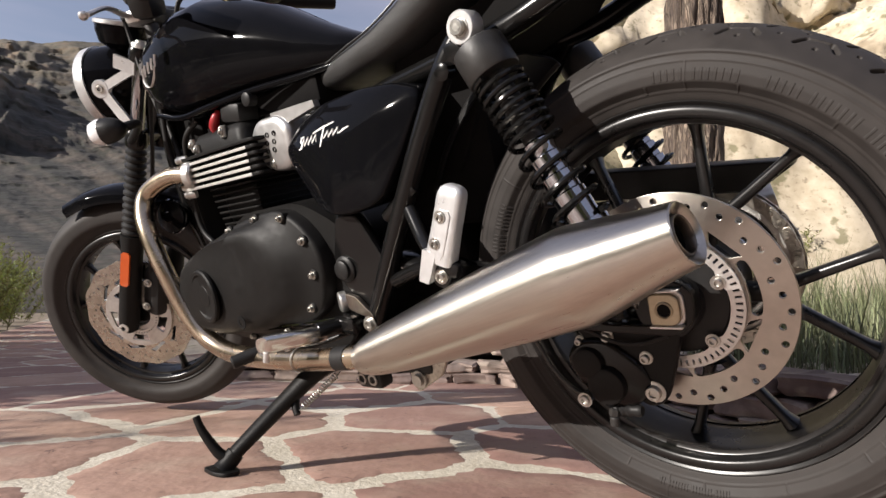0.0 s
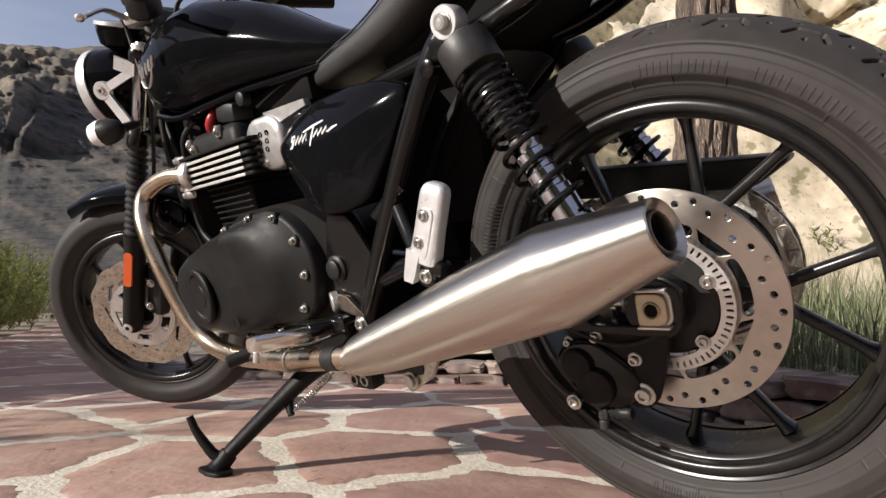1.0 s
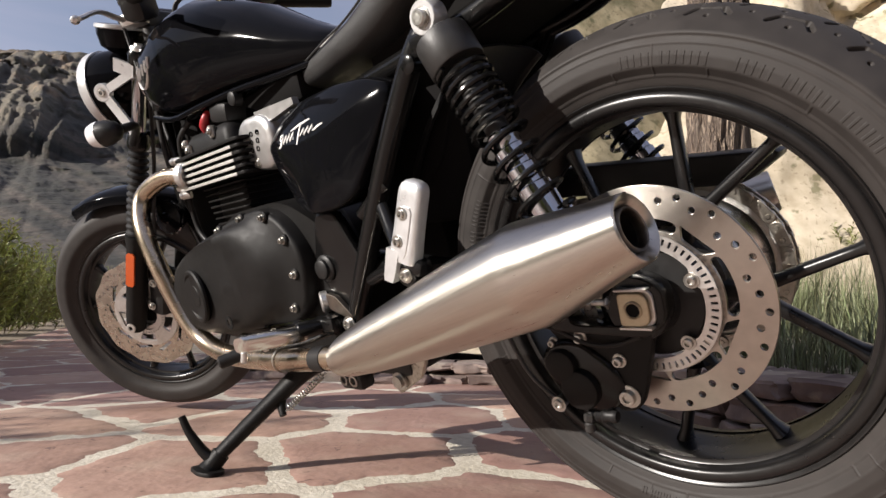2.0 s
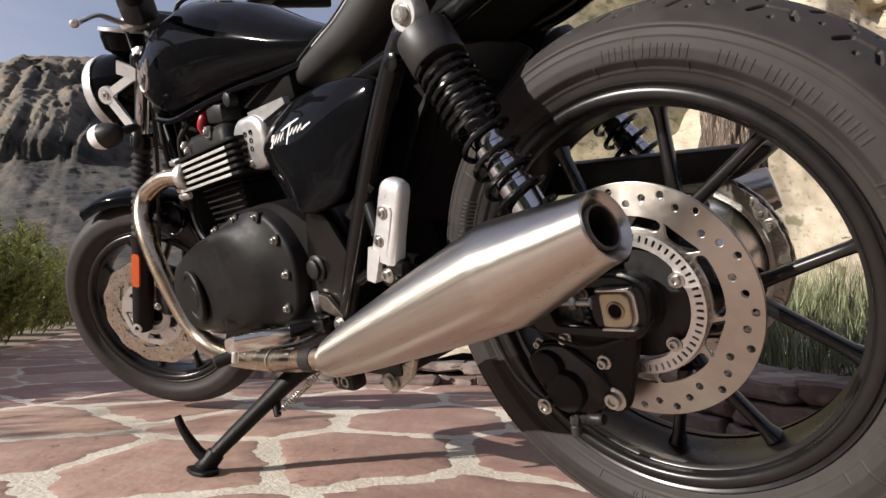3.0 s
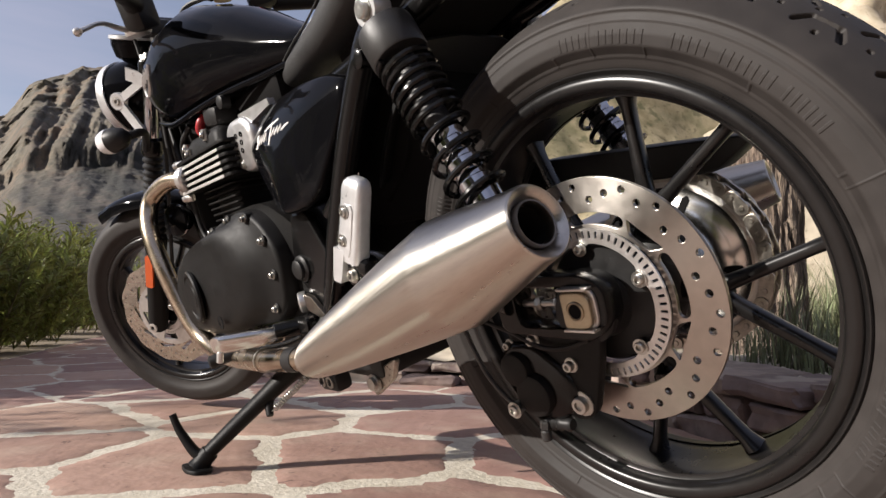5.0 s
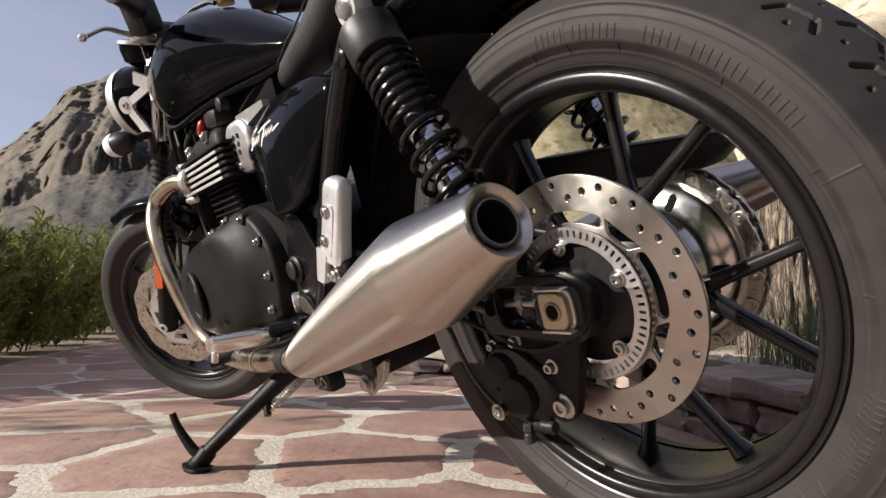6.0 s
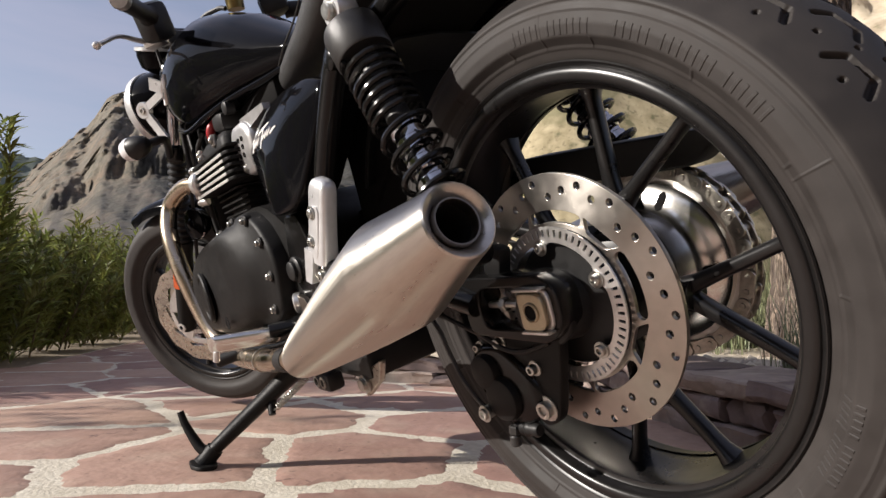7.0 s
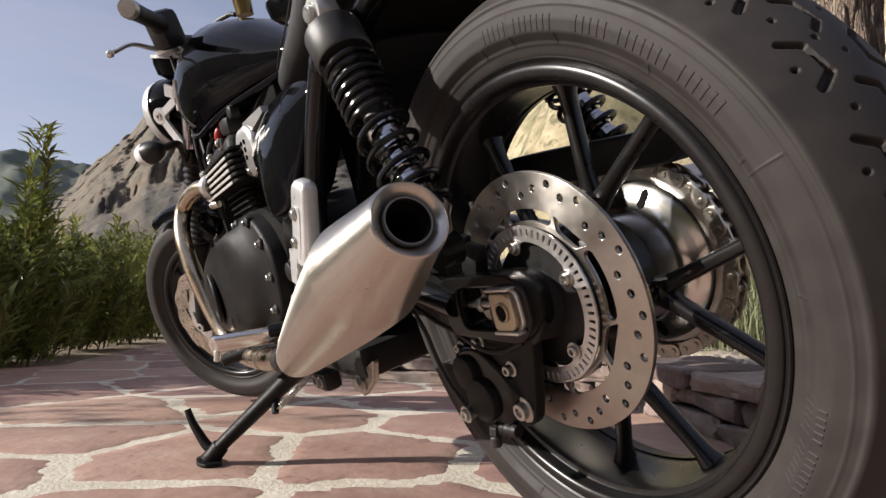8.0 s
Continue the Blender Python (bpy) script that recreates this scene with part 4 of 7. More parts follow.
part("ankle", tube([(-0.664, -0.309, 0.135), (-0.670, -0.325, 0.122), (-0.672, -0.332, 0.116)], [0.015, 0.0155, 0.018], 14, 4), M_SATIN, stand)
part("prong", tube([(-0.664, -0.318, 0.126), (-0.677, -0.328, 0.141), (-0.688, -0.334, 0.164), (-0.696, -0.338, 0.187), (-0.701, -0.339, 0.209)], [0.010, 0.009, 0.0078, 0.0066, 0.0058], 12, 5), M_SATIN, stand)
part("spring_hook", tube([(-0.622, -0.200, 0.200), (-0.612, -0.212, 0.180), (-0.604, -0.218, 0.166)], [0.009, 0.0075, 0.006], 10, 4), M_SATIN, stand)
pts = []
sa, sb = Vector((-0.602, -0.214, 0.172)), Vector((-0.550, -0.152, 0.220))
sd, su, sv = axes(sb - sa)
for k in range(161):
    f = k / 160
    a = f * 16 * math.tau
    pts.append(sa.lerp(sb, 0.08 + 0.84 * f) + (su * math.cos(a) + sv * math.sin(a)) * 0.0048)
part("stand_spring", tube([sa] + pts + [sb], 0.0013, 6, smooth=False), M_BOLT, stand, "steel return spring")

# rider's footrest and the gear lever
peg = B("footrest", loft([[Vector((-0.525, -0.296, 0.324)).lerp(Vector((-0.498, -0.208, 0.312)), f) + Vector((-0.13, 0, -0.99)) * v * k + Vector((0.95, 0.26, 0.0)) * u * k for u, v in round_poly([(-0.014, -0.012), (0.014, -0.012), (0.014, 0.015), (-0.014, 0.015)], 0.012)] for f, k in ((0, 0.85), (0.04, 1.0), (0.5, 1.02), (0.95, 1.0), (1.0, 0.9))]), M_POLISH, "aluminium footrest with rubber tread")
part("peg_rubber", loft([[Vector((-0.523, -0.290, 0.336)).lerp(Vector((-0.500, -0.214, 0.324)), f) + Vector((0.95, 0.26, 0.0)) * u for u in (-0.004, 0.004)] + [Vector((-0.523, -0.290, 0.332)).lerp(Vector((-0.500, -0.214, 0.320)), f) + Vector((0.95, 0.26, 0.0)) * u for u in (0.005, -0.005)] for f in (0, 0.5, 1)]), M_HOSE, peg)
part("peg_bracket", join(rod((-0.500, -0.215, 0.316), (-0.480, -0.160, 0.312), 0.013), rbox((-0.475, -0.165, 0.313), (0.05, 0.04, 0.03), 0.008)), M_FRAME, peg)
part("peg_feeler", join(rod((-0.524, -0.292, 0.312), (-0.526, -0.296, 0.296), 0.005), rod((-0.516, -0.262, 0.312), (-0.516, -0.262, 0.302), 0.0045)), M_ALU, peg)
lever = B("gear_lever", tube([(-0.475, -0.165, 0.300), (-0.54, -0.19, 0.285), (-0.62, -0.213, 0.280), (-0.672, -0.222, 0.275)], 0.0048, 10), M_FRAME, "black gear lever")
part("toe_rubber", rod((-0.664, -0.212, 0.276), (-0.690, -0.262, 0.270), 0.0115, 16, 0.003), M_HOSE, lever, "black rubber toe piece")
part("link_rod", tube([(-0.47, -0.168, 0.325), (-0.58, -0.185, 0.315), (-0.70, -0.19, 0.305)], 0.004, 8), M_CHROME, lever)

# passenger footrest, folded up
dn = (Vector((-0.236, -0.229, 0.395)) - Vector((-0.190, -0.216, 0.512))).normalized()
pp = B("passenger_footrest", loft([[Vector((-0.188, -0.209, 0.494)) + dn * a * 0.94 + Vector((0.93, 0.04, -0.36)) * u * k + Vector((-0.05, -1, 0.0)) * v * k for u, v in round_poly([(-0.0175, -0.010), (0.0175, -0.010), (0.0175, 0.010), (-0.0175, 0.010)], 0.007)] for a, k in ((-0.0105, 0.40), (-0.0085, 0.66), (-0.005, 0.86), (0.000, 0.96), (0.006, 1.0), (0.05, 1.02), (0.086, 1.10), (0.092, 1.05), (0.094, 0.7))]), M_SILVER, "silver passenger footrest folded upright")
part("pad", loft([[Vector((-0.1925, -0.2185, 0.487)) + dn * a * 0.94 + Vector((0.93, 0.04, -0.36)) * (u * k + 0.001) + Vector((-0.05, -1, 0.0)) * v for u, v in round_poly([(-0.010, -0.001), (0.010, -0.001), (0.010, 0.003), (-0.010, 0.003)], 0.002)] for a, k in ((0.012, 0.6), (0.018, 1.0), (0.07, 1.0), (0.076, 0.7))]), M_SILVER, pp)
for q in ((-0.2030, -0.2235, 0.469), (-0.2165, -0.2265, 0.438)):
    part("pad_bolt", bolt(q, (-0.05, -1, 0), 0.0055, 0.004), M_BOLT, pp)
part("tongue", loft([[Vector((-0.222, -0.222, 0.424)) + dn * a + Vector((0.93, 0.04, -0.36)) * (u * k - 0.006) + Vector((0, 1, 0)) * v for u, v in ((-0.010, -0.007), (0.010, -0.007), (0.010, 0.007), (-0.010, 0.007))] for a, k in ((-0.004, 1.0), (0.03, 0.8), (0.036, 0.65))]), M_SILVER, pp)
part("clevis", join(rod((-0.222, -0.222, 0.396), (-0.222, -0.19, 0.400), 0.015), rbox((-0.208, -0.212, 0.406), (0.03, 0.022, 0.02), 0.006, (0, 25, 0))), M_FRAME, pp)
part("clevis_bolt", bolt((-0.220, -0.222, 0.397), (0, -1, 0), 0.0065, 0.006), M_BOLT, pp)
B("swing_arm_shield", loft([[Vector((-0.30, -0.16, 0.39)), Vector((-0.20, -0.175, 0.398)), Vector((-0.17, -0.17, 0.385)), Vector((-0.27, -0.155, 0.365))], [Vector((-0.30, -0.155, 0.388)), Vector((-0.20, -0.170, 0.396)), Vector((-0.17, -0.165, 0.383)), Vector((-0.27, -0.150, 0.363))]]), M_FRAME, "black swing arm guard")

# ---- engine ----
B("crankcase", loft([[Vector((x, y, z)) for x, z in round_poly([(-0.88, 0.30), (-0.80, 0.27), (-0.50, 0.26), (-0.44, 0.34), (-0.45, 0.46), (-0.55, 0.515), (-0.72, 0.51), (-0.86, 0.42)], 0.04)] for y in (-0.155, -0.15, 0.06, 0.065)]), M_SATIN, "satin black crankcase")
outline = round_poly([(-0.905, 0.378), (-0.868, 0.440), (-0.79, 0.474), (-0.72, 0.494), (-0.636, 0.506), (-0.575, 0.509), (-0.528, 0.480), (-0.500, 0.442), (-0.494, 0.403), (-0.510, 0.345), (-0.552, 0.317), (-0.641, 0.290), (-0.771, 0.280), (-0.868, 0.296), (-0.905, 0.337)], 0.035, 5)
secs = []
for y, k, ax, az in ((-0.140, 1.0, -0.665, 0.392), (-0.174, 1.0, -0.665, 0.392), (-0.179, 0.985, -0.665, 0.392), (-0.181, 0.955, -0.665, 0.392), (-0.183, 0.915, -0.80, 0.388), (-0.189, 0.870, -0.86, 0.386), (-0.200, 0.825, -0.865, 0.385), (-0.209, 0.765, -0.865, 0.384), (-0.2145, 0.66, -0.85, 0.384), (-0.217, 0.48, -0.80, 0.384), (-0.2185, 0.24, -0.75, 0.386), (-0.219, 0.05, -0.70, 0.388)):
    ring = []
    for x, z in outline:
        px, pz = ax + (x - ax) * k, az + (z - az) * k
        ring.append(Vector((px, y - 0.012 * max(0, (-0.665 - px) / 0.24) * (1 if y < -0.186 else 0) - 0.006 * max(0, (z - 0.40) / 0.1) * (1 if -0.21 < y < -0.186 else 0), pz)))
    secs.append(ring)
cover = B("clutch_cover", loft(secs), M_SATIN, "satin black domed clutch cover", sharp=60)
for x, z in ((-0.524, 0.4535), (-0.517, 0.398), (-0.540, 0.343), (-0.566, 0.4940), (-0.638, 0.4985), (-0.723, 0.486), (-0.795, 0.464), (-0.85, 0.438), (-0.62, 0.302), (-0.73, 0.290)):
    part("bolt_boss", rod((x, -0.172, z), (x, -0.185, z), 0.0095, 14), M_SATIN, cover)
    part("cover_bolt", bolt((x, -0.1845, z), (0, -1, 0), 0.0047, 0.007), M_BOLT, cover, "zinc cover bolt")
cap = part("inspection_cap", lathe((-0.790, -0.222, 0.378), (-0.12, -0.99, 0.0), [(0, 0), (0, 0.050), (0.005, 0.050), (0.0075, 0.0475), (0.0075, 0.042), (0.005, 0.040), (0.004, 0.038), (0.004, 0.020), (0.005, 0.019), (0.005, 0)], 44), M_SATIN, cover)
part("cover_mark", lathe((-0.690, -0.2245, 0.330), (0, -1, 0), [(0, 0.006), (0, 0.012), (0.001, 0.012), (0.001, 0.006)], 20, closed=True), M_DARK, cover)
sprocket_cover = B("sprocket_cover", side(round_poly([(-0.53, 0.49), (-0.47, 0.485), (-0.44, 0.42), (-0.46, 0.335), (-0.53, 0.32)], 0.02), -0.134, -0.10, 0.008), M_SATIN, "satin black engine side cover")


def fin_set(name, x0, x1, y0, y1, z0, z1, count, thick, material, label, taper=0.0, tilt=8.0):
    """A stack of cooling fins round a barrel."""
    core = B(name, rbox(((x0 + x1) / 2, (y0 + y1) / 2, (z0 + z1) / 2), (abs(x1 - x0) - 0.03, abs(y1 - y0) - 0.03, abs(z1 - z0)), 0.02), M_SATIN, label)
    for k in range(count):
        f = (k + 0.5) / count
        z = z0 + (z1 - z0) * f
        g = taper * (1 - f)
        lp = round_poly([(x0 + g, y0 + g * 0.6), (x1 - g, y0 + g * 0.6), (x1 - g, y1), (x0 + g, y1)], 0.014)
        part("fin", plate([lp], thick - 0.001, 0.0005, pose(0, 0, z)), material, core)
    return core


barrel = fin_set("cylinder", -0.835, -0.680, -0.142, 0.05, 0.490, 0.570, 7, 0.0035, M_SATIN, "black finned cylinder", 0.012)
head = fin_set("cylinder_head", -0.862, -0.612, -0.168, 0.07, 0.568, 0.636, 6, 0.0055, M_SATIN, "finned cylinder head with machined edges")
for k in range(5):
    z = 0.568 + 0.068 * (k + 0.5) / 6
    lp = [(-0.856, -0.1695), (-0.635, -0.1695), (-0.635, -0.1655), (-0.856, -0.1655)]
    part("fin_edge", plate([lp], 0.0042, 0.0004, pose(0, 0, z)), M_FIN, head, "bright machined fin edge")
for x, z in ((-0.862, 0.632), (-0.866, 0.612), (-0.864, 0.580), (-0.860, 0.565)):
    part("head_bolt", join(rod((x, -0.150, z), (x - 0.012, -0.162, z), 0.008), bolt((x - 0.012, -0.162, z), (-0.6, -0.8, 0), 0.006, 0.006)), M_ALU, head)
cam_cover = B("cam_cover", loft([[Vector((x, y, z)) for x, y in round_poly([(-0.845 + g, -0.150 + g), (-0.665 - g, -0.150 + g), (-0.665 - g, 0.05), (-0.845 + g, 0.05)], 0.02)] for z, g in ((0.634, 0.0), (0.655, 0.002), (0.668, 0.012), (0.673, 0.03))]), M_SATIN, "satin black cam cover")
for x, y, z in ((-0.835, -0.145, 0.655), (-0.72, -0.148, 0.66), (-0.815, -0.15, 0.642)):
    part("cam_bolt", join(rod((x, y, z - 0.012), (x, y, z + 0.01), 0.007), bolt((x, y - 0.004, z), (-0.3, -0.9, 0.3), 0.006, 0.006)), M_BOLT, cam_cover)
B("coil_cap", rbox((-0.705, -0.115, 0.688), (0.06, 0.05, 0.035), 0.009, (0, 10, 0)), M_PLASTIC, "black ignition coil")
B("plug_wire", tube([(-0.770, -0.120, 0.655), (-0.765, -0.135, 0.675), (-0.752, -0.138, 0.688), (-0.748, -0.130, 0.700)], [0.009, 0.010, 0.008, 0.006], 10), M_RED, "red cable boot")
B("throttle_plug", lathe((-0.650, -0.120, 0.700), (0, -1, 0), [(0, 0), (0, 0.012), (0.016, 0.012), (0.018, 0.009), (0.018, 0)], 20), M_HOSE, "black rubber cap")
tbo = round_poly([(-0.662, 0.632), (-0.636, 0.661), (-0.572, 0.661), (-0.548, 0.640), (-0.548, 0.590), (-0.566, 0.566), (-0.615, 0.568), (-0.655, 0.592)], 0.026, 5)
tc0 = Vector((-0.598, 0.617))
tbc = B("throttle_cover", loft([[Vector((tc0.x + (x - tc0.x) * k, y, tc0.y + (z - tc0.y) * k)) for x, z in tbo] for y, k in ((-0.070, 0.99), (-0.120, 1.0), (-0.130, 0.985), (-0.137, 0.95), (-0.141, 0.88), (-0.143, 0.70), (-0.144, 0.05))]), M_COVER, "brushed silver throttle body cover", sharp=50)
for i in range(3):
    for j in range(3):
        if (i, j) != (0, 2):
            x, z = -0.630 + 0.019 * i + 0.004 * j, 0.605 + 0.013 * j
            # black stud coloured for the dark of a drilled hole
            part("cover_hole", lathe((x, -0.1425, z), (0, -1, 0), [(0, 0), (0, 0.0042), (0.003, 0.0042), (0.0025, 0.0030), (0.001, 0.0030), (0.001, 0)], 14), M_DARK, tbc)
part("cover_bolt", bolt((-0.606, -0.1425, 0.583), (0, -1, 0), 0.0055, 0.004), M_BOLT, tbc)
part("cover_arm", loft([[Vector((-0.590 + 0.105 * f, -0.130 + 0.004 * f, 0.650 + 0.008 * f)) + Vector((-0.2, 0, 1)) * v * (1 - 0.62 * f) + Vector((0, 1, 0)) * u for u, v in ((-0.006, -0.014), (0.006, -0.014), (0.006, 0.014), (-0.006, 0.014))] for f in (0, 0.35, 0.7, 1)]), M_COVER, tbc)
# horn and the clutter in front of the engine
horn = B("horn", lathe((-0.950, -0.150, 0.531), (0.35, -0.93, 0.0), [(0, 0), (0, 0.026), (0.014, 0.033), (0.022, 0.034), (0.026, 0.032), (0.028, 0.024), (0.031, 0.012), (0.034, 0.010), (0.034, 0)], 40), M_GLOSS, "black disc horn")
part("horn_rim", lathe((-0.950, -0.150, 0.531), (0.35, -0.93, 0.0), [(0.019, 0.0335), (0.021, 0.0352), (0.024, 0.0345), (0.022, 0.0325)], 40, closed=True), M_CHROME, horn)
B("radiator", rbox((-0.925, -0.055, 0.555), (0.04, 0.15, 0.21), 0.01), M_PLASTIC, "small black radiator")
B("air_box", rbox((-0.69, -0.045, 0.688), (0.36, 0.10, 0.05), 0.012), M_DARK, "black air box under the tank")
B("frame_gusset", side(round_poly([(-0.985, 0.84), (-0.90, 0.74), (-0.86, 0.68), (-0.90, 0.64), (-0.965, 0.66), (-1.01, 0.78)], 0.015), -0.105, -0.045, 0.004), M_DARK, "black frame gusset behind the steering head")
for pts in ([(-0.90, -0.13, 0.62), (-0.87, -0.14, 0.67), (-0.83, -0.13, 0.70)], [(-0.94, -0.13, 0.72), (-0.90, -0.14, 0.60), (-0.895, -0.14, 0.50), (-0.86, -0.14, 0.46)], [(-0.92, -0.145, 0.74), (-0.925, -0.15, 0.66), (-0.918, -0.145, 0.58), (-0.90, -0.14, 0.53)]):
    B("hose", tube(pts, 0.0055, 10), M_HOSE, "black rubber hose")

# ---- side panel, tank, seat ----
pan = round_poly([(-0.566, 0.598), (-0.530, 0.634), (-0.467, 0.654), (-0.386, 0.657), (-0.318, 0.650), (-0.276, 0.634), (-0.274, 0.612), (-0.303, 0.556), (-0.339, 0.500), (-0.366, 0.487), (-0.411, 0.482), (-0.455, 0.484), (-0.490, 0.498), (-0.518, 0.526), (-0.548, 0.562)], 0.016, 4)
pc = Vector((-0.42, 0.585))


def gauge(x, z):
    """How far out a point of the panel lies: 0 at its middle, 1 at its outline."""
    d = Vector((x, z)) - pc
    if d.length < 1e-6:
        return 0.0
    for a, b in zip(pan, pan[1:] + pan[:1]):
        a, b = Vector(a) - pc, Vector(b) - pc
        e = b - a
        den = d.x * e.y - d.y * e.x
        if abs(den) < 1e-12:
            continue
        far, along = (a.x * e.y - a.y * e.x) / den, (a.x * d.y - a.y * d.x) / den
        if far > 0 and -1e-6 <= along <= 1 + 1e-6:
            return 1 / far
    return 1.0


def skin(x, z, k):
    """The panel's domed face, which leans out towards its foot."""
    return -0.136 - 0.27 * (0.63 - z) + 0.06 * max(0.0, x + 0.35) + 1.7 * max(0.0, -0.44 - x) * max(0.0, 0.60 - z) - 0.0185 * (1 - k ** 2.3)


secs = []
for k, back in ((0.98, 0.060), (1.0, 0.014), (1.0, 0.006), (0.985, 0.0015), (0.965, 0), (0.92, 0), (0.84, 0), (0.72, 0), (0.56, 0), (0.38, 0), (0.2, 0), (0.05, 0)):
    secs.append([Vector((q.x, skin(q.x, q.y, k) + back, q.y)) for q in (pc + (Vector(c) - pc) * k for c in pan)])
panel = B("side_panel", loft(secs), M_GLOSS, "gloss black side panel with a white script emblem", sharp=70)


def stroke(pts, w):
    """A flat raised brush stroke on the panel."""
    front, rear = [], []
    for k, (x, z) in enumerate(pts):
        a, b = Vector(pts[max(0, k - 1)]), Vector(pts[min(len(pts) - 1, k + 1)])
        n = Vector((a.y - b.y, b.x - a.x)).normalized() * w * (1.0 if 0 < k < len(pts) - 1 else 0.6)
        x, z = -0.452 + (x + 0.452) * 0.86, 0.604 + (z - 0.604) * 0.9
        y = skin(x, z, gauge(x, z))
        front += [[Vector((x + n.x, y - 0.0012, z + n.y)), Vector((x - n.x, y - 0.0012, z - n.y))]]
        rear += [[Vector((x - n.x, y + 0.002, z - n.y)), Vector((x + n.x, y + 0.002, z + n.y))]]
    return loft([f + r for f, r in zip(front, rear)])


# the emblem: a slanted plain scribble with a tall stem and a cross stroke
for x0, x1, w in ((-0.512, -0.462, 0.0062), (-0.440, -0.402, 0.0050)):
    line = []
    for k in range(9 if w > 0.006 else 7):
        f = k / (8 if w > 0.006 else 6)
        up = k % 2
        line.append((x0 + (x1 - x0) * f + (0.0026 if up else -0.0026), 0.6005 + 0.0045 * (x0 + (x1 - x0) * f + 0.52) / 0.13 + (w if up else -w)))
    part("emblem_stroke", stroke(line, 0.0013), M_WHITE, panel)
for line in ([(-0.505, 0.6105), (-0.514, 0.609), (-0.516, 0.603), (-0.508, 0.599), (-0.513, 0.592), (-0.522, 0.591)], [(-0.452, 0.586), (-0.448, 0.600), (-0.443, 0.6195)], [(-0.476, 0.6115), (-0.450, 0.6165), (-0.418, 0.6205)], [(-0.402, 0.600), (-0.392, 0.604), (-0.378, 0.6065)]):
    part("emblem_stroke", stroke(line, 0.0015), M_WHITE, panel)

TANK = ((-0.985, 0.035, 0.79, 0.845, 0.82), (-0.972, 0.062, 0.758, 0.868, 0.815), (-0.945, 0.085, 0.742, 0.888, 0.810), (-0.90, 0.101, 0.712, 0.899, 0.803), (-0.84, 0.110, 0.696, 0.912, 0.797), (-0.76, 0.112, 0.695, 0.909, 0.792),
        (-0.68, 0.098, 0.698, 0.881, 0.780), (-0.60, 0.082, 0.700, 0.845, 0.766), (-0.53, 0.067, 0.702, 0.800, 0.748), (-0.47, 0.052, 0.704, 0.768, 0.735), (-0.43, 0.040, 0.707, 0.750, 0.729), (-0.41, 0.020, 0.715, 0.742, 0.730))


def tank_side(x, z):
    """Where the tank's near flank lies at a height of one of its sections."""
    for (x0, *p), (x1, *q) in zip(TANK, TANK[1:]):
        if x <= x1:
            break
    f = (x - x0) / (x1 - x0)
    w, zb, zt, zs = (a + (b - a) * f for a, b in zip(p, q))
    s = min(1.0, ((z - zs) / (zt - zs)) ** (1 / 0.96) if z > zs else ((zs - z) / (zs - zb)) ** (1 / 0.72))
    return Vector((x, mid(x) - w * math.sqrt(1 - s * s) ** 0.90 - 0.0008, z))


tank_secs = []
for x, w, zb, zt, zs in TANK:
    ring = []
    for k in range(40):
        a = k * math.tau / 40
        c, s = math.cos(a), math.sin(a)
        y = w * math.copysign(abs(c) ** 0.90, c)
        z = zs + (zt - zs) * abs(s) ** 0.96 if s >= 0 else zs - (zs - zb) * abs(s) ** 0.72
        ring.append(Vector((x, mid(x) + y, z)))
    tank_secs.append(ring)
tank = B("fuel_tank", loft(tank_secs), M_GLOSS, "gloss black teardrop fuel tank with a white emblem", sharp=70)
part("seam", tube([(-0.93, mid(-0.93) - 0.076, 0.730), (-0.84, mid(-0.84) - 0.088, 0.708), (-0.74, mid(-0.74) - 0.088, 0.709), (-0.64, mid(-0.64) - 0.076, 0.712), (-0.54, mid(-0.54) - 0.058, 0.711), (-0.45, mid(-0.45) - 0.040, 0.713)], 0.0065, 10), M_GLOSS, tank)
for k in range(5):
    x, z = -0.912 + 0.017 * k, 0.806 + 0.0025 * k
    part("emblem_bar", tube([tank_side(x - 0.002, z - 0.0105), tank_side(x, z), tank_side(x + 0.002, z + 0.0105)], [0.0024, 0.0034, 0.0026], 8, 3, squash=0.35), M_WHITE, tank)
part("emblem_curve", tube([tank_side(x, z) for x, z in ((-0.925, 0.800), (-0.91, 0.784), (-0.885, 0.778), (-0.862, 0.790), (-0.850, 0.808))], [0.0016, 0.003, 0.0034, 0.003, 0.0016], 8, squash=0.35), M_WHITE, tank)

seat_secs = []
for x, w, zb, zt in ((-0.562, 0.022, 0.690, 0.704), (-0.552, 0.040, 0.682, 0.712), (-0.50, 0.064, 0.677, 0.724), (-0.42, 0.082, 0.679, 0.736), (-0.36, 0.092, 0.683, 0.748), (-0.30, 0.102, 0.692, 0.767), (-0.24, 0.110, 0.712, 0.793), (-0.19, 0.115, 0.738, 0.818), (-0.13, 0.118, 0.765, 0.848), (-0.05, 0.115, 0.785, 0.87), (0.04, 0.110, 0.80, 0.88), (0.12, 0.102, 0.812, 0.886), (0.19, 0.090, 0.832, 0.888), (0.235, 0.055, 0.848, 0.882)):
    ring = []
    for k in range(24):
        a = k * math.tau / 24
        c, s = math.cos(a), math.sin(a)
        y = w * math.copysign(abs(c) ** 0.55, c)
        zm = (zb + zt) / 2
        ring.append(Vector((x, mid(x) * 0.6 + y, zm + (zt - zm) * math.copysign(abs(s) ** 0.7, s))))
    seat_secs.append(ring)
seat = B("seat", loft(seat_secs), M_LEATHER, "black vinyl dual seat", sharp=70)
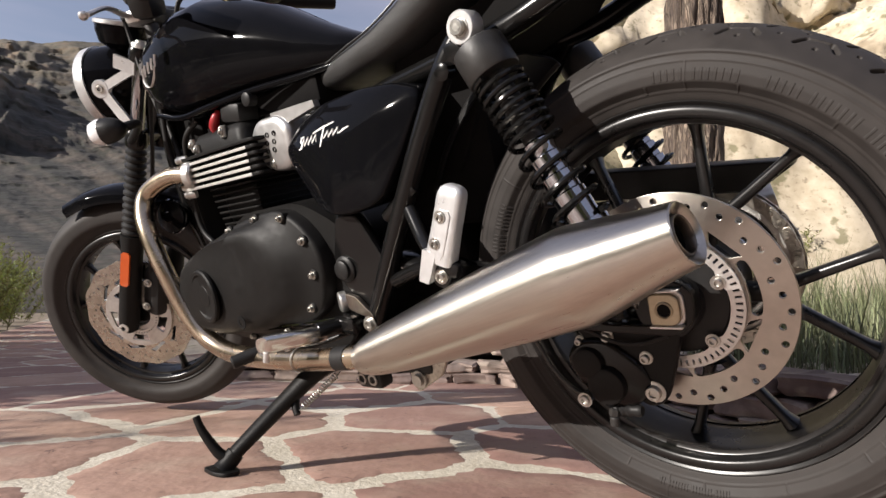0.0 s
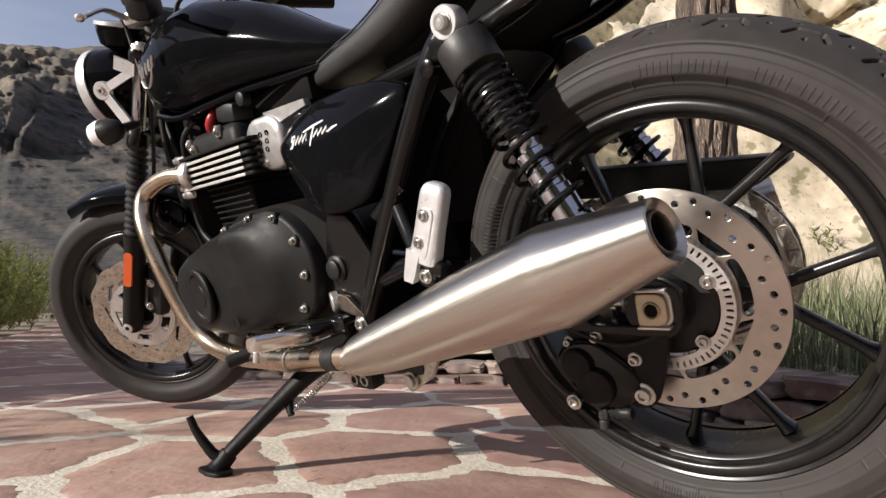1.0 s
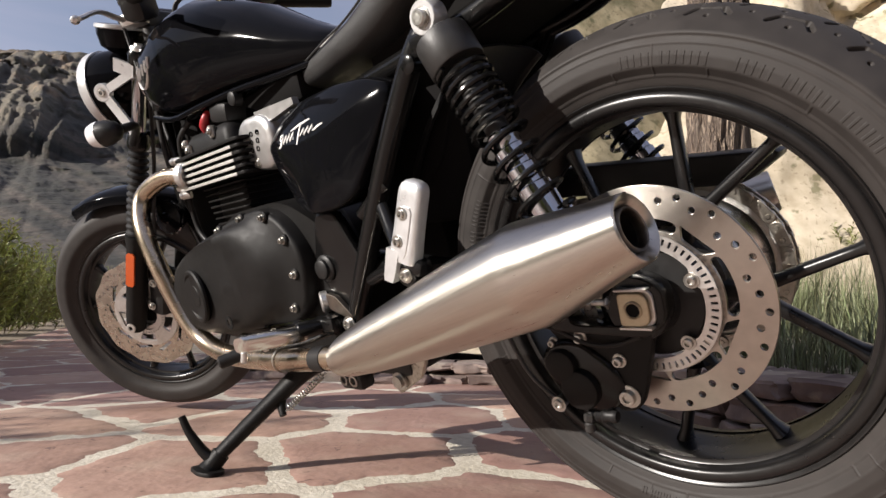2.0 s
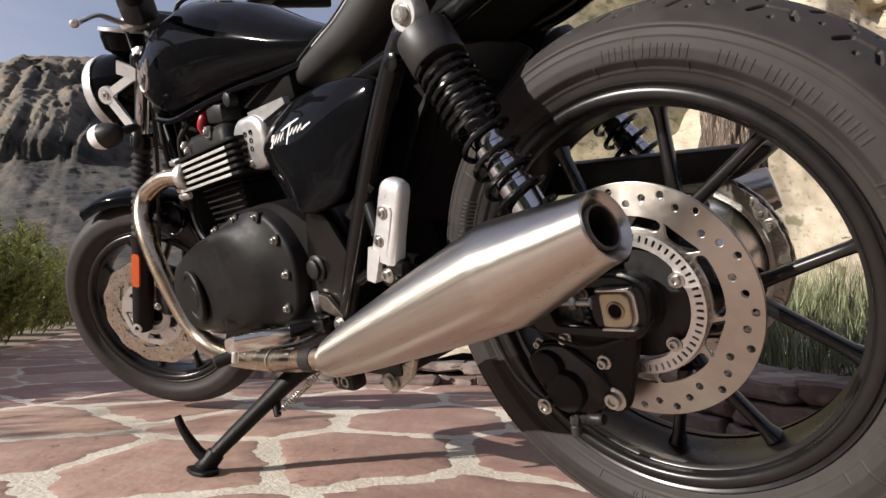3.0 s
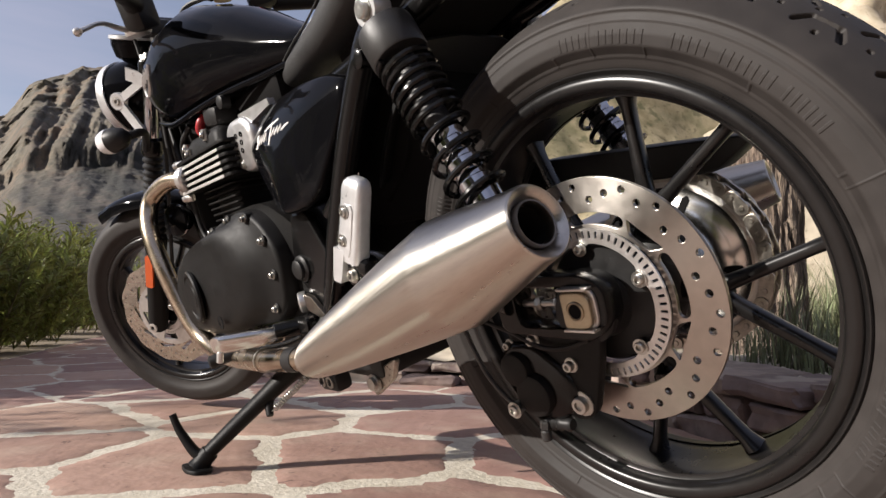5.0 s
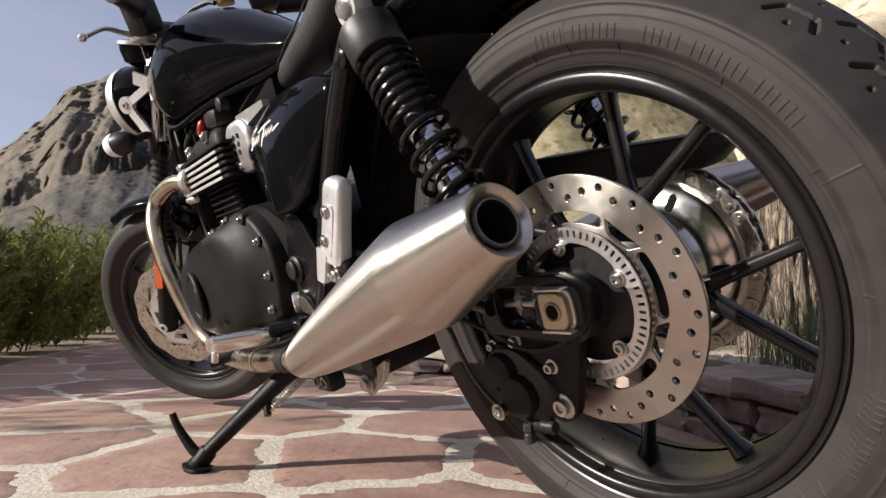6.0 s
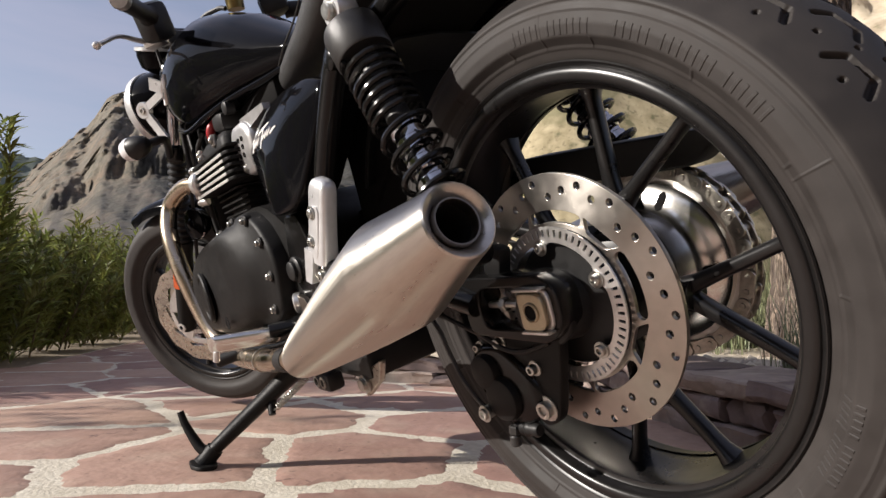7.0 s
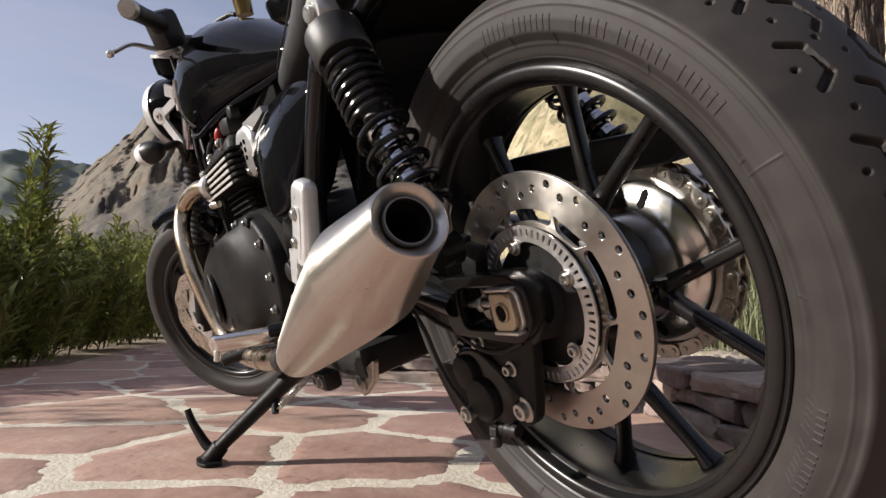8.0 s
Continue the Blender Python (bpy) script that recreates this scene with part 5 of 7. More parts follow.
part("seam", tube([(-0.50, mid(-0.5) * 0.6 - 0.0615, 0.716), (-0.42, mid(-0.42) * 0.6 - 0.0815, 0.726), (-0.36, mid(-0.36) * 0.6 - 0.091, 0.735), (-0.30, mid(-0.30) * 0.6 - 0.1, 0.752), (-0.24, mid(-0.24) * 0.6 - 0.106, 0.778), (-0.19, mid(-0.19) * 0.6 - 0.11, 0.804), (-0.13, mid(-0.13) * 0.6 - 0.112, 0.834)], 0.0016, 6), M_LEATHER, seat)
part("piping", tube([(-0.535, mid(-0.535) * 0.6 - 0.030, 0.716), (-0.50, mid(-0.5) * 0.6 - 0.048, 0.7225), (-0.42, mid(-0.42) * 0.6 - 0.066, 0.7335), (-0.36, mid(-0.36) * 0.6 - 0.075, 0.7455), (-0.30, mid(-0.30) * 0.6 - 0.084, 0.7645), (-0.24, mid(-0.24) * 0.6 - 0.090, 0.7905), (-0.19, mid(-0.19) * 0.6 - 0.094, 0.8155), (-0.13, mid(-0.13) * 0.6 - 0.096, 0.8455)], 0.0010, 6), M_WHITE, seat, "thin white piping")
# rear mudguard and tail under the seat
guard = []
for k in range(10):
    a = radians(152 - k * 3.7)
    r = 0.372
    ring = []
    for w, dr in ((-0.085, -0.012), (-0.083, -0.004), (-0.070, 0.005), (0, 0.012), (0.070, 0.005), (0.083, -0.004), (0.085, -0.012), (0.081, -0.012), (0.079, -0.006), (0.066, 0.001), (0, 0.008), (-0.066, 0.001), (-0.079, -0.006), (-0.081, -0.012)):
        ring.append(Vector(((r + dr) * math.cos(a), w, 0.318 + (r + dr) * math.sin(a))))
    guard.append(ring)
B("rear_mudguard", loft(guard), M_PLASTIC, "black rear mudguard")
B("tail_unit", loft([[Vector((x, mid(x) * 0.3 + y * w, z)) for y, z in ((-1, zb), (1, zb), (1, zt), (-1, zt))] for x, w, zb, zt in ((-0.36, 0.06, 0.64, 0.70), (-0.20, 0.066, 0.655, 0.72), (-0.10, 0.075, 0.685, 0.76), (-0.06, 0.07, 0.725, 0.80), (-0.03, 0.06, 0.765, 0.82))]), M_DARK, "black tail tray under the seat")
B("seat_bracket", join(lathe((-0.222, -0.128, 0.640), (0, -1, 0), [(0, 0), (0, 0.012), (0.014, 0.012), (0.016, 0.009), (0.016, 0)], 20), rbox((-0.200, -0.128, 0.658), (0.04, 0.02, 0.03), 0.006)), M_FRAME, "black upper shock mounting")


# ---- front end, steered a little to the left ----
FN = Vector((-0.515, 0.845, 0.147)).normalized()      # axle, pointing right
FWD = Vector((-0.854, -0.520, 0.0)).normalized()
FC = Vector((-1.289, -0.108, 0.326))
FRONT = frame_at(FC, FN)
front = wheel("front", FRONT, 0.2806, 0.046, 0.207, 0.036, 5, radians(100), False, radians(18))
loops = [[((0.1358 + 0.0022 * math.cos(12 * a)) * math.cos(a), (0.1358 + 0.0022 * math.cos(12 * a)) * math.sin(a)) for a in (k * math.tau / 180 for k in range(180))]]
for k in range(48):
    a = k * math.tau / 48
    r = [0.127, 0.120, 0.113, 0.106][k % 4]
    loops.append(circle2(r * math.cos(a), r * math.sin(a), 0.0028, 10))
for k in range(10):
    a = k * math.tau / 10 + 0.2
    loops.append(round_poly([(r * math.cos(a + c), r * math.sin(a + c)) for r, c in ((0.085, -0.24), (0.093, -0.30), (0.1035, 0.10), (0.099, 0.24), (0.092, 0.04))], 0.0025, 2))
loops.append(circle2(0, 0, 0.082, 60))
fdisc = B("front_brake_disc", plate(loops, 0.004, 0.0004), M_FDISC, "drilled wavy front brake disc")
fdisc.matrix_local = FRONT @ pose(0, 0, -0.0546)
loops = [circle2(0, 0, 0.083, 60), circle2(0, 0, 0.030, 40)]
for k in range(5):
    a = k * math.tau / 5
    loops.append(round_poly([(r * math.cos(a + c), r * math.sin(a + c)) for r, c in ((0.04, -0.3), (0.074, -0.36), (0.074, 0.3), (0.045, 0.25))], 0.006))
part("disc_carrier", plate(loops, 0.004, 0.0006, pose(0, 0, -0.005), weld=True), M_ALU, fdisc, sharp=15)
loops = [circle2(0, 0, 0.052, 60)]
for k in range(40):
    a = k * math.tau / 40
    u, v = Vector((math.cos(a), math.sin(a))), Vector((-math.sin(a), math.cos(a)))
    loops.append([tuple(u * r + v * w) for r, w in ((0.044, -0.0013), (0.0495, -0.0015), (0.0495, 0.0015), (0.044, 0.0013))])
loops.append(circle2(0, 0, 0.040, 40))
part("sensor_ring", plate(loops, 0.002, 0.0, pose(0, 0, -0.011)), M_ALU, fdisc)

LEG0, LEG1 = Vector((-1.272, -0.182, 0.298)), Vector((-0.992, -0.112, 0.893))
ld = (LEG1 - LEG0).normalized()
LL = (LEG1 - LEG0).length


def leg(off, label):
    """A fork leg: lower slider, gaiter, chromed tube, cap."""
    o = LEG0 + off
    ob = B("fork_leg", lathe(o, ld, [(-0.016, 0), (-0.016, 0.014), (-0.010, 0.021), (0.02, 0.0235), (0.20, 0.0235), (0.225, 0.026), (0.235, 0.026), (0.237, 0.02), (0.237, 0)], 28), M_SATIN, label)
    prof = [(0.225, 0.018)]
    n = 13
    for k in range(n):
        a = 0.235 + k * 0.0155
        r = 0.0245 - 0.0030 * k / n
        prof += [(a, r - 0.005), (a + 0.004, r), (a + 0.009, r), (a + 0.0135, r - 0.005)]
    prof += [(0.44, 0.018)]
    part("gaiter", lathe(o, ld, prof, 28), M_HOSE, ob, "black ribbed rubber gaiter")
    part("lower_clamp", join(lathe(o, ld, [(0.440, 0.0), (0.440, 0.021), (0.446, 0.0235), (0.468, 0.0235), (0.474, 0.021), (0.474, 0)], 28), rod(o + ld * 0.456, o + ld * 0.456 + FN * 0.05, 0.016)), M_FRAME, ob)
    part("stay_tube", lathe(o, ld, [(0.474, 0), (0.474, 0.0135), (0.476, 0.0150), (LL - 0.045, 0.0150), (LL - 0.043, 0.0135), (LL - 0.043, 0)], 32), M_CHROME, ob, "polished fork tube")
    part("top_clamp", join(lathe(o, ld, [(LL - 0.043, 0.0), (LL - 0.043, 0.020), (LL - 0.038, 0.0225), (LL - 0.018, 0.0225), (LL - 0.013, 0.020), (LL - 0.013, 0)], 28), rod(o + ld * (LL - 0.028), o + ld * (LL - 0.028) + FN * 0.055, 0.015)), M_FRAME, ob)
    part("fork_cap", lathe(o, ld, [(LL - 0.014, 0), (LL - 0.014, 0.019), (LL - 0.006, 0.019), (LL - 0.003, 0.017), (LL - 0.003, 0.011), (LL + 0.001, 0.010), (LL + 0.001, 0)], 24), M_ALU, ob)
    return ob


left_leg = leg(Vector((0, 0, 0)), "black telescopic fork leg with rubber gaiter")
leg(FN * 0.20, "black telescopic fork leg on the far flank")
part("axle_bolt", lathe(LEG0 - FN * 0.020, -FN, [(0, 0.012), (0.003, 0.012), (0.004, 0.0085), (0.004, 0.0055), (0.0, 0.005), (0.0, 0)], 20), M_ALU, left_leg)
rf = LEG0 + ld * 0.118 - FN * 0.024
part("reflector", loft([[rf + ld * a - FN * 0.004 * h + (ld.cross(FN)) * w * k for w, h in ((-0.011, 0), (-0.010, 1), (0.010, 1), (0.011, 0))] for a, k in ((-0.004, 0.6), (0, 1), (0.075, 1), (0.079, 0.6))]), M_AMBER, left_leg, "amber side reflector")
fcal = B("front_caliper", rbox(LEG0 + ld * 0.075 + FWD * -0.062 + FN * 0.02, (0.052, 0.05, 0.12), 0.014, (0, 22, 14)), M_PLASTIC, "black front brake caliper behind the fork leg")
for a in (0.045, 0.105):
    part("caliper_bolt", bolt(LEG0 + ld * a - FWD * 0.050 - FN * 0.008, -FN, 0.0065, 0.006), M_BOLT, fcal)
B("front_brake_hose", tube([LEG0 + ld * 0.13 - FWD * 0.05, LEG0 + ld * 0.26 - FWD * 0.045, LEG0 + ld * 0.42 - FWD * 0.04, LEG0 + ld * 0.6 - FWD * 0.02], 0.0045, 8), M_HOSE, "black front brake hose")

yoke = B("steering_head", lathe(LEG0 + FN * 0.10, ld, [(0.43, 0), (0.43, 0.030), (0.44, 0.034), (LL - 0.02, 0.034), (LL - 0.01, 0.030), (LL - 0.01, 0)], 28), M_FRAME, "black steering head between the fork legs")
for a, r in ((0.457, 0.017), (LL - 0.028, 0.014)):
    part("yoke_bar", rod(LEG0 + ld * a, LEG0 + ld * a + FN * 0.20, r), M_FRAME, yoke)

# front mudguard
gsec = []
for k in range(15):
    a = radians(70 + k * 5.2)
    ring = []
    for w, dr in ((-0.056, -0.022), (-0.054, -0.004), (-0.040, 0.008), (0, 0.014), (0.040, 0.008), (0.054, -0.004), (0.056, -0.022), (0.053, -0.022), (0.051, -0.005), (0.038, 0.005), (0, 0.011), (-0.038, 0.005), (-0.051, -0.005), (-0.053, -0.022)):
        end = 1.0 if 1 < k < 13 else 0.82
        ring.append(Vector(((0.298 + dr) * math.cos(a), (0.298 + dr) * math.sin(a), w * end)))
    gsec.append(ring)
fg = B("front_mudguard", loft(gsec), M_GLOSS, "gloss black front mudguard", sharp=60)
fg.matrix_local = FRONT

# headlamp
HC, HF = Vector((-1.146, -0.094, 0.843)), (FWD + Vector((0, 0, -0.02))).normalized()
hl = B("headlamp", lathe(HC, HF, [(-0.085, 0), (-0.083, 0.022), (-0.072, 0.045), (-0.050, 0.066), (-0.02, 0.080), (0.015, 0.086), (0.035, 0.087)], 48), M_GLOSS, "black headlamp shell with a bright rim", sharp=70)
part("lamp_rim", lathe(HC, HF, [(0.034, 0.086), (0.034, 0.0905), (0.052, 0.0905), (0.058, 0.087), (0.058, 0.082), (0.050, 0.082)], 56), M_SILVER, hl, "silver lamp rim")
part("lamp_lens", lathe(HC, HF, [(0.052, 0.083), (0.060, 0.06), (0.066, 0.03), (0.068, 0)], 48), M_LENS, hl)
HB = Vector((-1.092, -0.171, 0.821))
br = B("headlamp_bracket", loft([[HB.lerp(LEG0 + ld * (LL - 0.055) - FN * 0.016 + FWD * 0.004, f) + FN * u + (ld * 0.75 + FWD * 0.2) * v for u, v in ((-0.004, -0.0135), (0.004, -0.0135), (0.004, 0.0135), (-0.004, 0.0135))] for f in (0, 0.5, 1)]), M_SILVER, "brushed silver headlamp bracket")
part("bracket_arm", loft([[HB.lerp(LEG0 + ld * 0.487 - FN * 0.016 + FWD * 0.004, f) + FN * u + ld * v for u, v in ((-0.004, -0.0135), (0.004, -0.0135), (0.004, 0.0135), (-0.004, 0.0135))] for f in (0, 0.5, 1)]), M_SILVER, br)
part("bracket_boss", lathe(HB + FN * 0.006, -FN, [(0, 0), (0, 0.0195), (0.010, 0.0195), (0.012, 0.018), (0.012, 0)], 24), M_SILVER, br)
part("bracket_bolt", bolt(HB - FN * 0.005, -FN, 0.0075, 0.004), M_BOLT, br)
part("boss_stem", rod(HB, HB + FN * 0.05, 0.010), M_FRAME, br)
part("bracket_tip", loft([[LEG0 + ld * (LL - 0.055) - FN * 0.016 + FWD * a + FN * u + ld * (b + v) for u, v in ((-0.004, -0.0135), (0.004, -0.0135), (0.004, 0.0135), (-0.004, 0.0135))] for a, b in ((0.0, 0), (0.05, 0.028))]), M_SILVER, br)

# turn indicator
IT = Vector((-0.970, -0.232, 0.716))
ind = B("indicator", lathe(IT - FWD * 0.022, FWD, [(-0.012, 0), (-0.010, 0.010), (0.0, 0.019), (0.018, 0.0245), (0.034, 0.0255)], 28), M_PLASTIC, "black bullet turn indicator with a clear lens")
part("lens", lathe(IT - FWD * 0.022, FWD, [(0.030, 0.0257), (0.040, 0.0255), (0.052, 0.022), (0.058, 0.013), (0.060, 0)], 28), M_LENS, ind)
part("stalk", tube([IT - FWD * 0.02 + FN * 0.012, IT - FWD * 0.03 + FN * 0.05, LEG0 + ld * 0.455 - FN * 0.02], [0.009, 0.008, 0.008], 12), M_HOSE, ind)

# handlebar, grip, switches, lever, clocks
BAR = Vector((-0.965, -0.095, 0.950))
gv = (Vector((-0.700, -0.262, 0.925)) - Vector((-0.800, -0.205, 0.940))).normalized()
GE = Vector((-0.706, -0.238, 0.918))
bar = B("handlebar", tube([BAR + FN * 0.16 + Vector((0, 0, 0.0)), BAR, BAR - FN * 0.06 + Vector((0.02, 0, 0.004)), Vector((-0.885, -0.165, 0.945)), GE - gv * 0.12, GE], 0.0125, 14), M_FRAME, "black tubular handlebar")
part("grip", lathe(GE - gv * 0.135, gv, [(0, 0), (0, 0.020), (0.004, 0.021), (0.012, 0.0160), (0.115, 0.0160), (0.125, 0.0175), (0.132, 0.0175), (0.132, 0)], 24), M_HOSE, bar, "black rubber grip")
part("bar_end", lathe(GE - gv * 0.005, gv, [(0, 0), (0, 0.0170), (0.012, 0.0178), (0.018, 0.0155), (0.018, 0)], 24), M_ALU, bar, "silver bar end")
SW = GE - gv * 0.160
part("switch_box", rbox(SW + Vector((0, 0, -0.008)), (0.050, 0.058, 0.075), 0.014, (20, 10, 30)), M_PLASTIC, bar)
part("switch_button", rod(SW + Vector((0.022, -0.010, 0.004)), SW + Vector((0.030, -0.014, 0.006)), 0.006), M_RED, bar, "red switch button")
part("lever_perch", join(rbox(SW + Vector((-0.045, 0.005, -0.030)), (0.05, 0.03, 0.025), 0.008, (0, 0, 30)), rod(SW + Vector((-0.04, 0, -0.03)), SW + Vector((0.0, 0, -0.005)), 0.012)), M_ALU, bar)
LT = Vector((-0.850, -0.266, 0.895))
part("clutch_lever", tube([SW + Vector((-0.055, 0.000, -0.030)), SW + Vector((-0.040, -0.030, -0.028)), LT.lerp(SW, 0.42) + Vector((-0.012, -0.006, -0.002)), LT], [0.009, 0.0075, 0.0065, 0.0075], 12, squash=0.6), M_ALU, bar, "polished clutch lever")
part("lever_ball", lathe(LT - Vector((0.006, 0.004, 0.0)), Vector((0.8, -0.5, -0.2)), [(-0.008, 0), (-0.006, 0.005), (0, 0.0082), (0.006, 0.005), (0.008, 0)], 16), M_ALU, bar)
CL = Vector((-1.065, -0.105, 0.945))
clock = B("instrument_pod", lathe(CL, Vector((0.35, 0.05, 0.93)), [(-0.05, 0), (-0.048, 0.025), (-0.035, 0.046), (-0.01, 0.053), (0.006, 0.053), (0.010, 0.050), (0.010, 0.0)], 36), M_GLOSS, "black round instrument pod")
part("bezel", lathe(CL, Vector((0.35, 0.05, 0.93)), [(0.002, 0.0535), (0.004, 0.056), (0.011, 0.055), (0.012, 0.049), (0.009, 0.047)], 36), M_SILVER, clock)
B("bar_clamp", join(rbox(BAR + Vector((-0.01, 0.02, -0.012)), (0.05, 0.09, 0.035), 0.008, (0, 10, 15)), rod(BAR + Vector((0, 0, -0.06)), BAR, 0.015)), M_COLLAR, "dark cast handlebar clamp")
RES = Vector((-0.82, 0.005, 0.962))
res = B("fluid_reservoir", lathe(RES, (0.1, 0, 1), [(-0.02, 0), (-0.02, 0.018), (0.018, 0.020), (0.018, 0.0)], 24), M_GOLD, "pale brake fluid reservoir with a black lid")
part("lid", lathe(RES, (0.1, 0, 1), [(0.018, 0), (0.018, 0.0225), (0.028, 0.0225), (0.030, 0.019), (0.030, 0)], 24), M_PLASTIC, res)
right_box = part("right_switch_box", rbox(RES + Vector((0.02, 0.075, -0.020)), (0.05, 0.06, 0.05), 0.014, (10, 0, -25)), M_PLASTIC, bar)
part("switch_button", rod(RES + Vector((0.045, 0.070, -0.004)), RES + Vector((0.053, 0.068, -0.002)), 0.008), M_RED, right_box, "red switch button")
part("right_grip", lathe(RES + Vector((0.015, 0.10, -0.030)), (0.45, 0.88, -0.12), [(0, 0), (0, 0.018), (0.01, 0.0165), (0.12, 0.0165), (0.125, 0.015), (0.125, 0)], 20), M_HOSE, bar, "black rubber grip")
B("throttle_cable", tube([RES + Vector((-0.02, -0.015, -0.01)), (-0.875, -0.015, 0.965), (-0.93, -0.04, 0.960), (-0.96, -0.05, 0.90)], 0.005, 8), M_HOSE, "black control cable")
B("clutch_cable", tube([SW + Vector((-0.05, 0, -0.03)), SW + Vector((-0.12, 0.01, -0.01)), (-1.00, -0.13, 0.93), (-0.985, -0.13, 0.82), (-0.95, -0.13, 0.72)], 0.004, 8), M_HOSE, "black clutch cable")


# ---- ground ----
def noise3(x, y, z=0.0, o=4):
    return noise.fractal(Vector((x, y, z)), 1.0, 2.0, o)


# the soil: one sheet out to the horizon, finer towards the middle
def ground_sheet():
    rad = [0.0] + [0.6 * 1.16 ** k for k in range(62)]
    n = 96
    verts, faces = [(0, 0, -0.03)], []
    for r in rad[1:]:
        for k in range(n):
            a = k * math.tau / n
            x, y = r * math.cos(a), r * math.sin(a)
            verts.append((x, y, -0.03 + (0.012 * noise3(x * 2, y * 2) if r < 8 else 0)))
    for k in range(n):
        faces.append((0, 1 + k, 1 + (k + 1) % n))
    for i in range(len(rad) - 2):
        for k in range(n):
            a, b = 1 + i * n, 1 + (i + 1) * n
            faces.append((a + k, b + k, b + (k + 1) % n, a + (k + 1) % n))
    me = bpy.data.meshes.new("ground")
    me.from_pydata(verts, [], faces)
    return me


tagged(part("ground", ground_sheet(), M_SOIL, None, "dry pale soil running to the hills"), category="ground", kind="structure")

# the paved path: a mortar bed with flagstones set in it
KERB_A, KERB_D = Vector((-1.0, 1.08)), Vector((0.81, 0.586)).normalized()
KERB_N = Vector((-KERB_D.y, KERB_D.x))
WALL_D = Vector((0.906, -0.423))          # the low wall behind the rear wheel runs on from the kerb's corner
WALL_N = Vector((0.423, 0.906))


def far_edge(x):
    return 1.15 - (x + 1.0) * 0.467 if x > -1.0 else 1.08 + (-1.0 - x) * 0.36


def near_edge(x):
    return -0.62 + (-2.39 - x) * 0.346 if x < -2.39 else -3.0


def inside(x, y):
    return near_edge(x) < y < far_edge(x) and -16 < x < 2.4


bed_v, bed_f = [], []
nx, ny = 260, 110
for i in range(nx + 1):
    x = 2.4 - 18.4 * (i / nx) ** 1.5
    lo, hi = near_edge(x), far_edge(x)
    for j in range(ny + 1):
        y = lo + (hi - lo) * j / ny
        bed_v.append((x, y, 0.0001 + 0.0005 * noise3(x * 9, y * 9) + 0.0008 * noise3(x * 40, y * 40)))
for i in range(nx):
    for j in range(ny):
        a = i * (ny + 1) + j
        bed_f.append((a, a + ny + 1, a + ny + 2, a + 1))
me = bpy.data.meshes.new("pavement")
me.from_pydata(bed_v, [], bed_f)
pavement = tagged(part("pavement", me, M_MORTAR, None, "crazy paving of red flagstones in pale mortar"), category="pavement", kind="structure")

# the seeds of the stones: the large ones near the stand first, the rest strewn
rng = random.Random(7)
seeds = [(-0.745, -0.225), (-0.600, 0.090), (-1.03, -0.425), (-1.085, 0.125), (-1.33, -0.31), (-0.80, 0.42), (-0.80, -0.56), (-0.26, 0.00), (-0.46, -0.36), (-0.36, 0.36), (-1.36, 0.02)]
FIRST = len(seeds)
tries = 0
while tries < 9000:
    tries += 1
    x = 2.3 - 14.5 * rng.random() ** 1.25
    y = near_edge(x) + (far_edge(x) - near_edge(x)) * rng.random()
    d = 0.29 + 0.15 * rng.random()
    if inside(x, y) and all((x - a) ** 2 + (y - b) ** 2 > d * d for a, b in seeds):
        seeds.append((x, y))


def cell(i, gap):
    """The seed's share of the plane, cut by the bisectors to its neighbours and drawn in by the joint."""
    x0, y0 = seeds[i]
    poly = [Vector((x0 + a, y0 + b)) for a, b in ((-0.5, -0.5), (0.5, -0.5), (0.5, 0.5), (-0.5, 0.5))]
    p = Vector((x0, y0))
    for k, (x1, y1) in enumerate(seeds):
        if k == i or abs(x1 - x0) > 1.0 or abs(y1 - y0) > 1.0:
            continue
        q = Vector((x1, y1))
        n = (q - p).normalized()
        c = n.dot((p + q) / 2) - gap
        out = []
        for a, b in zip(poly, poly[1:] + poly[:1]):
            da, db = n.dot(a) - c, n.dot(b) - c
            if da <= 0:
                out.append(a)
            if da * db < 0:
                out.append(a.lerp(b, da / (da - db)))
        poly = out
        if len(poly) < 3:
            return None
    lim = []
    for a in poly:
        y = min(max(a.y, near_edge(a.x) + 0.01), far_edge(a.x) - 0.02)
        lim.append(Vector((min(a.x, 2.38), y)))
    return lim


